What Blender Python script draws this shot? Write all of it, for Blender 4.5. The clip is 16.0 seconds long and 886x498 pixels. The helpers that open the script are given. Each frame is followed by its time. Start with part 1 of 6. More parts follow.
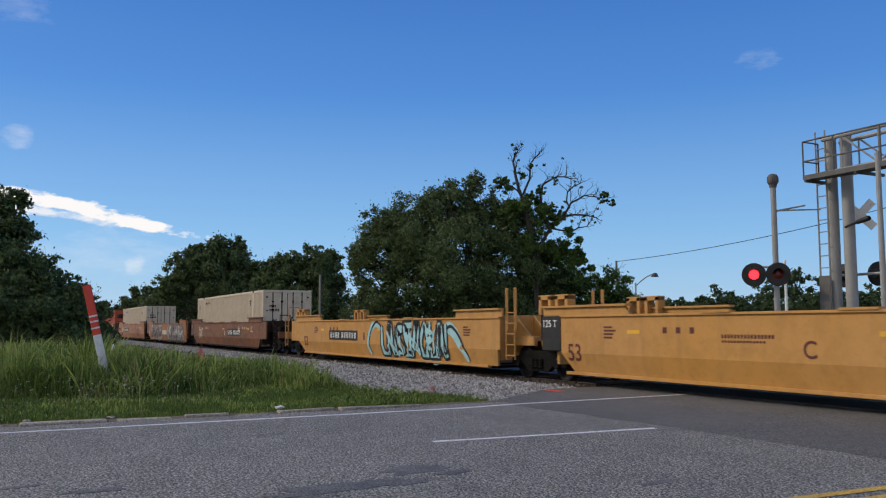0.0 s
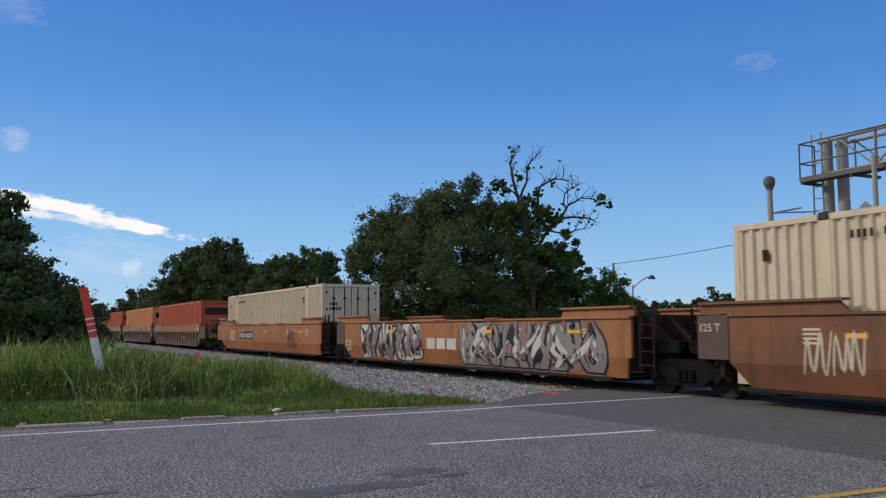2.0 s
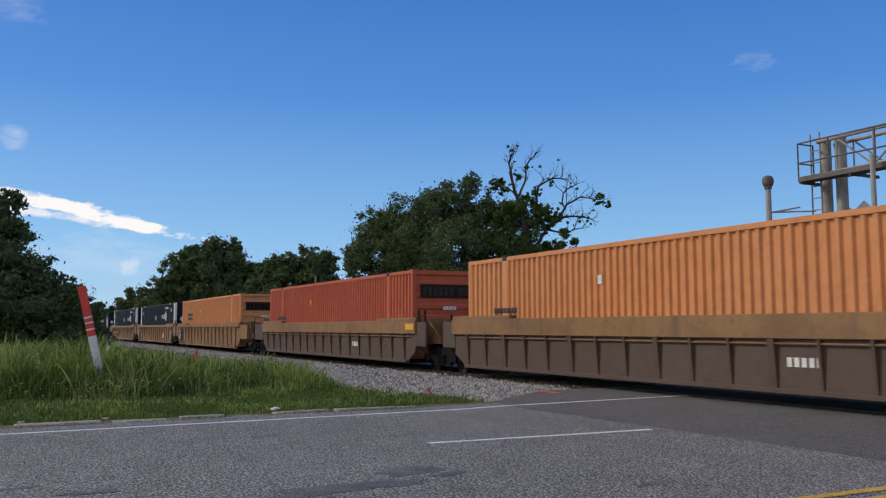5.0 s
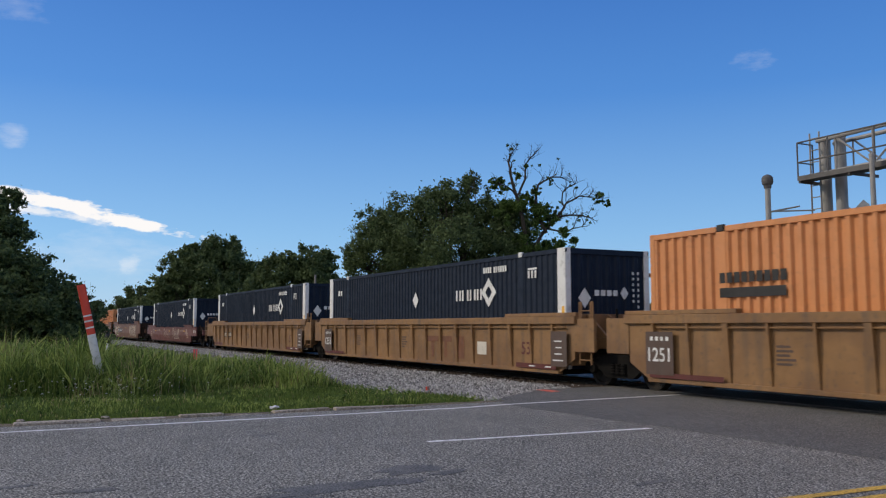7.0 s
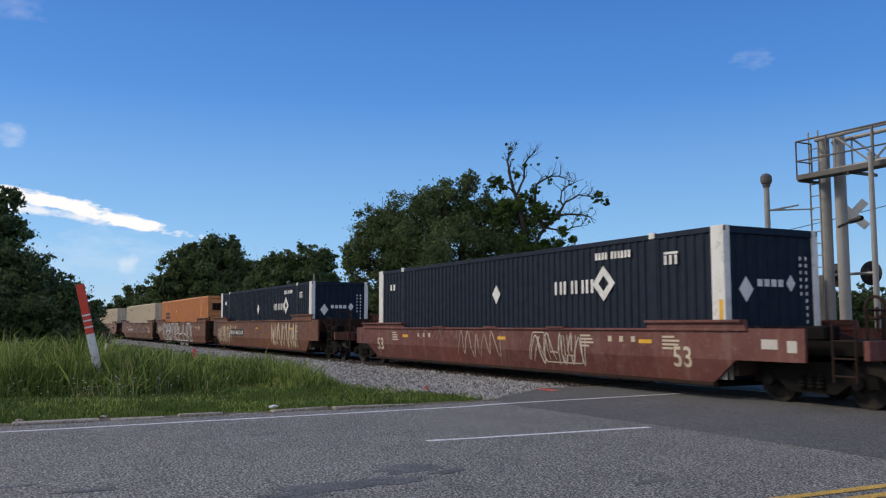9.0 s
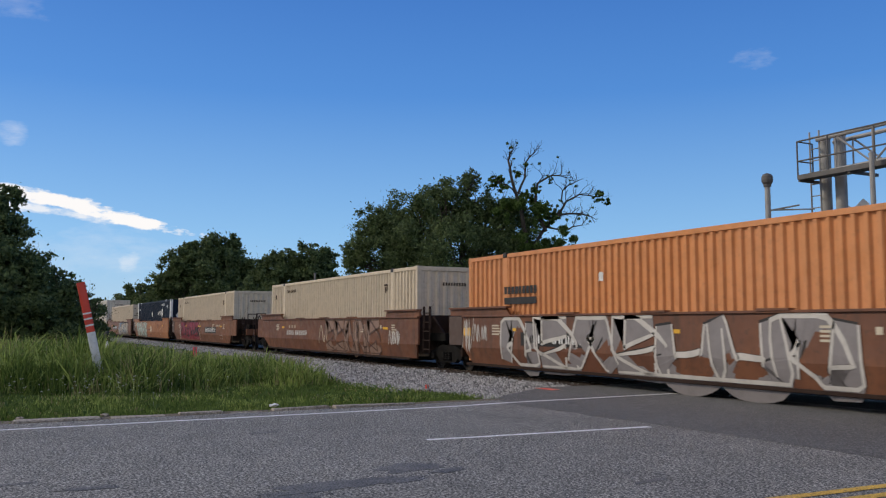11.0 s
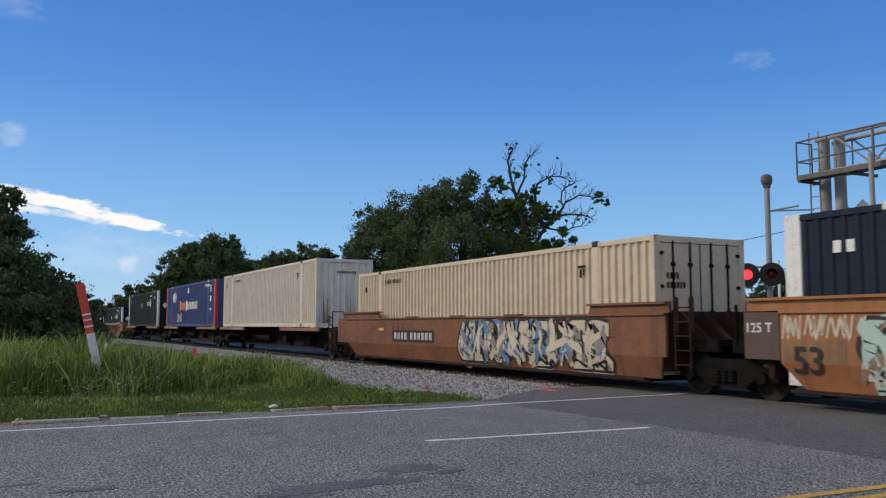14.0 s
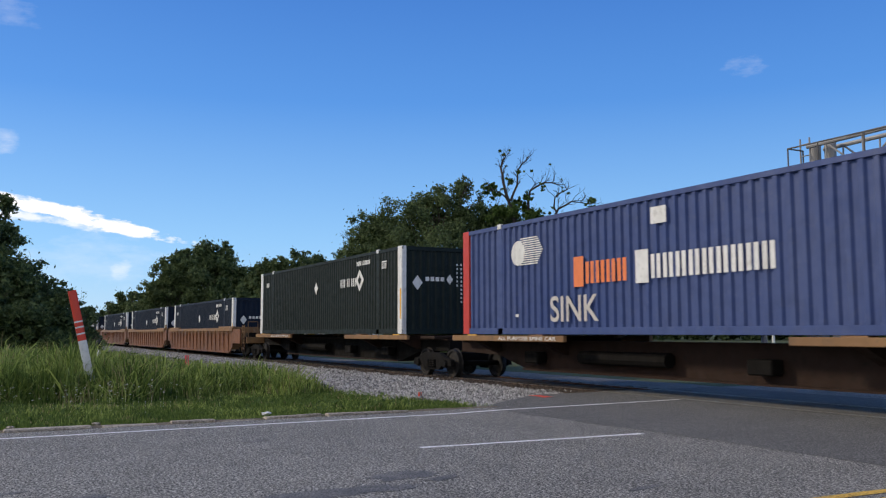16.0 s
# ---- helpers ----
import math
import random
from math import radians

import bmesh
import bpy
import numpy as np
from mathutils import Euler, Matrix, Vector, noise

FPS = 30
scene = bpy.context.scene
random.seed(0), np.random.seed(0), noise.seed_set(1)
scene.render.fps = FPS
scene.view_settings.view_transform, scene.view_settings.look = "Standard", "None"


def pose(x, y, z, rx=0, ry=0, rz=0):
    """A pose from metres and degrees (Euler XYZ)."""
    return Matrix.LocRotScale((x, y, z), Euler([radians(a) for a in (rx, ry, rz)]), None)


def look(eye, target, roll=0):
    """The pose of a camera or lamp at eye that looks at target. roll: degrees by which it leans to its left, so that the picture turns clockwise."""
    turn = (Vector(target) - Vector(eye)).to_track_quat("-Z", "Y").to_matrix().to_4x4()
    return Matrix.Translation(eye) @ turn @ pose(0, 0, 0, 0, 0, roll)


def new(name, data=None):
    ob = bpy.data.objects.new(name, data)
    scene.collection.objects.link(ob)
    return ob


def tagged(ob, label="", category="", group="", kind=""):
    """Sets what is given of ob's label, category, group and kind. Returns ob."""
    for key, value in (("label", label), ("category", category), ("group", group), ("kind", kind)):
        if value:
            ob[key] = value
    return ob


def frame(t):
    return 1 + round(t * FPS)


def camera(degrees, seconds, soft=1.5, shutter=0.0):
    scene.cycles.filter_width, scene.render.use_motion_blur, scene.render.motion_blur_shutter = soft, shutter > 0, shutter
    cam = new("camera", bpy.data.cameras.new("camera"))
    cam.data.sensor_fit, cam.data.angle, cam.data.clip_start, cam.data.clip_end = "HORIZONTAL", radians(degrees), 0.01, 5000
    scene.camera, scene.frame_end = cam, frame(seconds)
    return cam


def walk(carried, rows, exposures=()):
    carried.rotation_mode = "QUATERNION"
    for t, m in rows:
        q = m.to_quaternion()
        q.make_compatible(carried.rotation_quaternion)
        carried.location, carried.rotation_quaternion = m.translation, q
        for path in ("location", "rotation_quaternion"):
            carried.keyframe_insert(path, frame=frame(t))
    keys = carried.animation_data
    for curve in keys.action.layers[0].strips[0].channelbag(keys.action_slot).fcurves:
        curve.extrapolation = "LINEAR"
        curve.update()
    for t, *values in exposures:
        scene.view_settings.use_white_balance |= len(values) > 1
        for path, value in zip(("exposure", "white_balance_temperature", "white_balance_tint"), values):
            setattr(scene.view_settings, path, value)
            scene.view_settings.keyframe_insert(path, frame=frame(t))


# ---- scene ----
# Eye and lens; the shot turns a little in the hand but does not walk.
EYE = (0.0, -13.448, 1.376)
cam = camera(54.48, 16.0, soft=1.2, shutter=0.06)
# seconds, heading from +y (negative to -x), tilt up, roll, in degrees
PATH = [
    (0.0, -62.615, 5.111, -0.128),
    (0.5, -62.536, 5.184, -0.161),
    (1.0, -62.482, 5.270, -0.217),
    (1.5, -62.453, 5.306, -0.201),
    (2.0, -62.423, 5.268, -0.177),
    (2.5, -62.417, 5.205, -0.200),
    (3.0, -62.375, 5.221, -0.220),
    (3.5, -62.314, 5.241, -0.217),
    (4.0, -62.320, 5.261, -0.176),
    (6.5, -62.317, 5.117, -0.045),
    (7.0, -62.295, 5.117, -0.058),
    (7.5, -62.272, 5.118, -0.113),
    (8.0, -62.258, 5.118, -0.079),
    (8.5, -62.228, 5.117, -0.075),
    (9.0, -62.226, 5.060, -0.107),
    (11.5, -62.284, 4.999, 0.048),
    (12.0, -62.314, 5.016, 0.021),
    (12.5, -62.308, 5.032, -0.011),
    (13.0, -62.303, 5.058, 0.009),
    (13.5, -62.274, 5.020, 0.050),
    (14.0, -62.241, 5.058, -0.002),
    (14.5, -62.199, 5.116, -0.052),
    (15.0, -62.114, 5.174, -0.108),
    (15.5, -61.979, 5.337, -0.153),
    (16.0, -61.787, 5.486, -0.134),
]


def aim(heading, tilt, roll):
    return Matrix.Translation(EYE) @ Euler((0, 0, radians(-heading))).to_matrix().to_4x4() \
        @ Euler((radians(90 + tilt), 0, 0)).to_matrix().to_4x4() @ Euler((0, 0, radians(ROLL_SIGN * roll))).to_matrix().to_4x4()


ROLL_SIGN = 1
walk(cam, [(t, aim(a, b, c)) for t, a, b, c in PATH], exposures=[(0.0, -0.12), (4.0, -0.12), (7.0, -0.12), (9.0, -0.06), (11.5, -0.12), (14.5, -0.10), (15.5, -0.02), (16.0, 0.10)])

# ---- world and sun ----
SUN = Vector((-0.56, -0.64, 0.50)).normalized()


def make_world():
    w = bpy.data.worlds.new("sky")
    scene.world = w
    w.use_nodes = True
    nt = w.node_tree
    nt.nodes.clear()
    N, Lk = nt.nodes.new, nt.links.new
    out, bg, sky = N("ShaderNodeOutputWorld"), N("ShaderNodeBackground"), N("ShaderNodeTexSky")
    sky.sky_type, sky.sun_disc = "NISHITA", False
    sky.sun_elevation = math.asin(SUN.z)
    sky.sun_rotation = math.atan2(SUN.x, SUN.y)
    sky.air_density, sky.dust_density, sky.ozone_density = 1.0, 0.15, 4.0
    bg.inputs["Strength"].default_value = 0.14
    # clouds: soft streaks low in the west and a few wisps
    tc = N("ShaderNodeTexCoord")
    sep = N("ShaderNodeSeparateXYZ")
    Lk(tc.outputs["Generated"], sep.inputs[0])

    def mth(op, a, b=None):
        n = N("ShaderNodeMath")
        n.operation = op
        for i, v in enumerate((a, b)):
            if v is None:
                continue
            if isinstance(v, (int, float)):
                n.inputs[i].default_value = v
            else:
                Lk(v, n.inputs[i])
        return n.outputs[0]

    az = mth("ARCTAN2", sep.outputs[1], mth("MULTIPLY", sep.outputs[0], -1.0))   # 0 towards -x, positive to +y
    el = mth("ARCSINE", sep.outputs[2])
    comb = N("ShaderNodeCombineXYZ")
    Lk(az, comb.inputs[0])
    Lk(mth("MULTIPLY", el, 2.6), comb.inputs[1])
    nz = N("ShaderNodeTexNoise")
    nz.inputs["Scale"].default_value, nz.inputs["Detail"].default_value, nz.inputs["Roughness"].default_value = 26.0, 9.0, 0.62
    Lk(comb.outputs[0], nz.inputs["Vector"])

    def streak(a0, e0, slope, half_len, half_thick, gain):
        da = mth("SUBTRACT", az, a0)
        line = mth("ADD", mth("MULTIPLY", da, slope), e0)
        dv = mth("DIVIDE", mth("SUBTRACT", el, line), half_thick)
        dh = mth("DIVIDE", da, half_len)
        r = mth("ADD", mth("POWER", mth("ABSOLUTE", dv), 2.0), mth("POWER", mth("ABSOLUTE", dh), 2.0))
        m = mth("MULTIPLY", mth("SUBTRACT", 1.0, r), gain)
        return mth("ADD", m, mth("MULTIPLY", mth("SUBTRACT", nz.outputs["Fac"], 0.5), 5.0 * gain))

    streaks = [(streak(0.045, 0.1335, -0.14, 0.085, 0.0085, 1.6), 1.0), (streak(0.118, 0.1165, -0.21, 0.085, 0.0075, 1.6), 1.0), (streak(0.045, 0.1205, -0.12, 0.085, 0.006, 1.0), 0.75),
               (streak(0.012, 0.197, -0.1, 0.016, 0.014, 0.5), 0.35), (streak(0.835, 0.287, 0.0, 0.022, 0.012, 0.5), 0.22),
               (streak(0.10, 0.078, 0.05, 0.09, 0.03, 0.35), 0.28), (streak(0.134, 0.0695, 0.3, 0.012, 0.012, 0.7), 0.4), (streak(0.0, 0.335, -0.2, 0.04, 0.02, 0.4), 0.2)]
    tot = None
    for s in streaks:
        c = N("ShaderNodeClamp")
        Lk(s[0], c.inputs[0])
        v = mth("MULTIPLY", c.outputs[0], s[1])
        tot = v if tot is None else mth("MAXIMUM", tot, v)
    # broken sunlit cloud over the half of the sky behind the eye
    nb = N("ShaderNodeTexNoise")
    nb.inputs["Scale"].default_value, nb.inputs["Detail"].default_value, nb.inputs["Roughness"].default_value = 2.2, 7.0, 0.55
    Lk(tc.outputs["Generated"], nb.inputs["Vector"])
    back = mth("ADD", mth("MULTIPLY", sep.outputs[0], 0.55), mth("MULTIPLY", sep.outputs[1], -0.80))
    bank = mth("ADD", mth("MULTIPLY", mth("SUBTRACT", back, 0.12), 2.0), mth("MULTIPLY", mth("SUBTRACT", nb.outputs["Fac"], 0.5), 3.0))
    cb = N("ShaderNodeClamp")
    Lk(bank, cb.inputs[0])
    tot = mth("MAXIMUM", tot, mth("MULTIPLY", cb.outputs[0], 0.8))
    # a clear late summer blue
    hue = N("ShaderNodeHueSaturation")
    hue.inputs["Saturation"].default_value = 1.1
    Lk(sky.outputs[0], hue.inputs["Color"])
    grad = N("ShaderNodeValToRGB")
    ramp = grad.color_ramp
    ramp.elements[0].position, ramp.elements[0].color = 0.0, (0.42, 0.66, 0.93, 1)
    ramp.elements[1].position, ramp.elements[1].color = 1.0, (0.06, 0.16, 0.46, 1)
    for pos, c in ((0.10, (0.27, 0.55, 0.93, 1)), (0.26, (0.085, 0.290, 0.77, 1)), (0.40, (0.045, 0.185, 0.62, 1))):
        e = ramp.elements.new(pos)
        e.color = c
    Lk(sep.outputs[2], grad.inputs[0])
    gain = N("ShaderNodeMix")
    gain.data_type, gain.blend_type = "RGBA", "MULTIPLY"
    gain.inputs["Factor"].default_value = 1.0
    Lk(grad.outputs[0], gain.inputs["A"])
    gain.inputs["B"].default_value = (7.0, 7.0, 7.0, 1)
    clear = N("ShaderNodeMix")
    clear.data_type = "RGBA"
    clear.inputs["Factor"].default_value = 0.82
    Lk(hue.outputs[0], clear.inputs["A"])
    Lk(gain.outputs["Result"], clear.inputs["B"])
    mix = N("ShaderNodeMix")
    mix.data_type = "RGBA"
    Lk(tot, mix.inputs["Factor"])
    Lk(clear.outputs["Result"], mix.inputs["A"])
    mix.inputs["B"].default_value = (7.6, 7.4, 7.3, 1)
    Lk(mix.outputs["Result"], bg.inputs["Color"])
    Lk(bg.outputs[0], out.inputs[0])


make_world()
sun = new("sun", bpy.data.lights.new("sun", "SUN"))
sun.data.energy, sun.data.angle, sun.data.color = 2.2, radians(7), (1.0, 0.86, 0.66)
sun.matrix_world = look((0, 0, 50), Vector((0, 0, 50)) - SUN)

# ---- materials ----
def paint(name, col, rough=0.55, dirt=(0.08, 0.06, 0.045), dirt_amount=0.35, streaks=0.4, scale=1.0, metal=0.0, bump=0.1, fade=0.25, alt=None, spec=0.4):
    """Weathered paint: two scales of tone, vertical streaks, specks of dirt."""
    m = bpy.data.materials.new(name)
    m.use_nodes = True
    nt = m.node_tree
    N, Lk = nt.nodes.new, nt.links.new
    b = nt.nodes["Principled BSDF"]
    tc = N("ShaderNodeTexCoord")

    def noise_tex(sc, vec=(1, 1, 1), detail=5.0):
        mp = N("ShaderNodeMapping")
        mp.inputs["Scale"].default_value = vec
        Lk(tc.outputs["Object"], mp.inputs["Vector"])
        n = N("ShaderNodeTexNoise")
        n.inputs["Scale"].default_value, n.inputs["Detail"].default_value = sc, detail
        Lk(mp.outputs[0], n.inputs["Vector"])
        return n.outputs["Fac"]

    def ramp(fac, a, b_, lo=0.0, hi=1.0):
        r = N("ShaderNodeMapRange")
        r.inputs[1].default_value, r.inputs[2].default_value, r.inputs[3].default_value, r.inputs[4].default_value = a, b_, lo, hi
        Lk(fac, r.inputs[0])
        return r.outputs[0]

    def mix(fac, a, b_):
        x = N("ShaderNodeMix")
        x.data_type = "RGBA"
        for key, v in (("Factor", fac), ("A", a), ("B", b_)):
            if isinstance(v, (int, float)):
                x.inputs[key].default_value = v
            elif isinstance(v, tuple):
                x.inputs[key].default_value = (*v, 1) if len(v) == 3 else v
            else:
                Lk(v, x.inputs[key])
        return x.outputs["Result"]

    pale = tuple(min(1, c * 0.85 + 0.07) for c in col)
    dark = tuple(c * 0.72 for c in col)
    base = mix(ramp(noise_tex(0.35 * scale), 0.35, 0.65), col, mix(fade, col, pale))
    if alt:
        base = mix(ramp(noise_tex(0.55 * scale, (1, 1, 1.6), 7.0), 0.44, 0.60, 0, 0.85), base, alt)
    base = mix(ramp(noise_tex(3.0 * scale), 0.45, 0.75, 0, 0.6), base, dark)
    base = mix(ramp(noise_tex(2.2 * scale, (1.6, 1.6, 0.12)), 0.52, 0.75, 0, streaks), base, dirt)
    base = mix(ramp(noise_tex(9.0 * scale, detail=8.0), 0.56, 0.7, 0, dirt_amount), base, dirt)
    Lk(base, b.inputs["Base Color"])
    b.inputs["Metallic"].default_value = metal
    b.inputs["Specular IOR Level"].default_value = spec
    Lk(ramp(noise_tex(4.0 * scale), 0.3, 0.7, rough - 0.08, rough + 0.15), b.inputs["Roughness"])
    bp = N("ShaderNodeBump")
    bp.inputs["Strength"].default_value, bp.inputs["Distance"].default_value = bump, 0.02
    Lk(noise_tex(14.0 * scale), bp.inputs["Height"])
    Lk(bp.outputs[0], b.inputs["Normal"])
    return m


def ground_mat(name, cols, scale, rough=0.9, bump=0.5, fine=40.0, big=0.25, dist=0.02, speck=0.4, grit=0.0):
    m = bpy.data.materials.new(name)
    m.use_nodes = True
    nt = m.node_tree
    N, Lk = nt.nodes.new, nt.links.new
    b = nt.nodes["Principled BSDF"]
    tc = N("ShaderNodeTexCoord")
    ns = []
    for s, d in ((scale, 6), (fine, 4), (big, 4)):
        n = N("ShaderNodeTexNoise")
        n.inputs["Scale"].default_value, n.inputs["Detail"].default_value = s, d
        n.inputs["Roughness"].default_value = 0.66 if s == fine else 0.5
        Lk(tc.outputs["Object"], n.inputs["Vector"])
        ns.append(n.outputs["Fac"])
    r = N("ShaderNodeValToRGB")
    r.color_ramp.elements[0].position, r.color_ramp.elements[1].position = 0.3, 0.7
    r.color_ramp.elements[0].color, r.color_ramp.elements[1].color = (*cols[0], 1), (*cols[1], 1)
    a = N("ShaderNodeMath")
    a.operation = "ADD"
    Lk(ns[0], a.inputs[0])
    Lk(ns[2], a.inputs[1])
    h = N("ShaderNodeMath")
    h.operation = "MULTIPLY"
    Lk(a.outputs[0], h.inputs[0])
    h.inputs[1].default_value = 0.5
    Lk(h.outputs[0], r.inputs[0])
    sp = N("ShaderNodeMapRange")
    sp.inputs[1].default_value, sp.inputs[2].default_value, sp.inputs[3].default_value, sp.inputs[4].default_value = 0.40, 0.60, 1 - speck, 1 + speck
    Lk(ns[1], sp.inputs[0])
    mx = N("ShaderNodeMix")
    mx.data_type, mx.blend_type = "RGBA", "MULTIPLY"
    mx.inputs["Factor"].default_value = 1.0
    Lk(r.outputs[0], mx.inputs["A"])
    Lk(sp.outputs[0], mx.inputs["B"])
    base = mx.outputs["Result"]
    if grit:
        # single chips of pale and dark stone
        vo = N("ShaderNodeTexVoronoi")
        vo.inputs["Scale"].default_value = 48.0
        Lk(tc.outputs["Object"], vo.inputs["Vector"])
        sx = N("ShaderNodeSeparateColor")
        Lk(vo.outputs["Color"], sx.inputs[0])
        gr = N("ShaderNodeMapRange")
        gr.inputs[1].default_value, gr.inputs[2].default_value, gr.inputs[3].default_value, gr.inputs[4].default_value = 0.0, 1.0, 1 - grit, 1 + grit
        Lk(sx.outputs[0], gr.inputs[0])
        mg = N("ShaderNodeMix")
        mg.data_type, mg.blend_type = "RGBA", "MULTIPLY"
        mg.inputs["Factor"].default_value = 1.0
        Lk(base, mg.inputs["A"])
        Lk(gr.outputs[0], mg.inputs["B"])
        base = mg.outputs["Result"]
    Lk(base, b.inputs["Base Color"])
    b.inputs["Roughness"].default_value = rough
    bp = N("ShaderNodeBump")
    bp.inputs["Strength"].default_value, bp.inputs["Distance"].default_value = bump, dist
    Lk(ns[1], bp.inputs["Height"])
    Lk(bp.outputs[0], b.inputs["Normal"])
    return m


def leaf_mat(name, a, b_, trans=0.25):
    """Leaves and blades: a tone for each island, a little light through them."""
    m = bpy.data.materials.new(name)
    m.use_nodes = True
    nt = m.node_tree
    N, Lk = nt.nodes.new, nt.links.new
    b = nt.nodes["Principled BSDF"]
    out = nt.nodes["Material Output"]
    g = N("ShaderNodeNewGeometry")
    r = N("ShaderNodeValToRGB")
    r.color_ramp.elements[0].color, r.color_ramp.elements[1].color = (*a, 1), (*b_, 1)
    Lk(g.outputs["Random Per Island"], r.inputs[0])
    Lk(r.outputs[0], b.inputs["Base Color"])
    b.inputs["Roughness"].default_value = 0.75
    b.inputs["Specular IOR Level"].default_value = 0.25
    t = N("ShaderNodeBsdfTranslucent")
    Lk(r.outputs[0], t.inputs["Color"])
    mx = N("ShaderNodeMixShader")
    mx.inputs[0].default_value = trans
    Lk(b.outputs[0], mx.inputs[1])
    Lk(t.outputs[0], mx.inputs[2])
    Lk(mx.outputs[0], out.inputs["Surface"])
    return m


def glow(name, col, strength):
    m = bpy.data.materials.new(name)
    m.use_nodes = True
    b = m.node_tree.nodes["Principled BSDF"]
    b.inputs["Base Color"].default_value = (*col, 1)
    b.inputs["Emission Color"].default_value = (*col, 1)
    b.inputs["Emission Strength"].default_value = strength
    return m


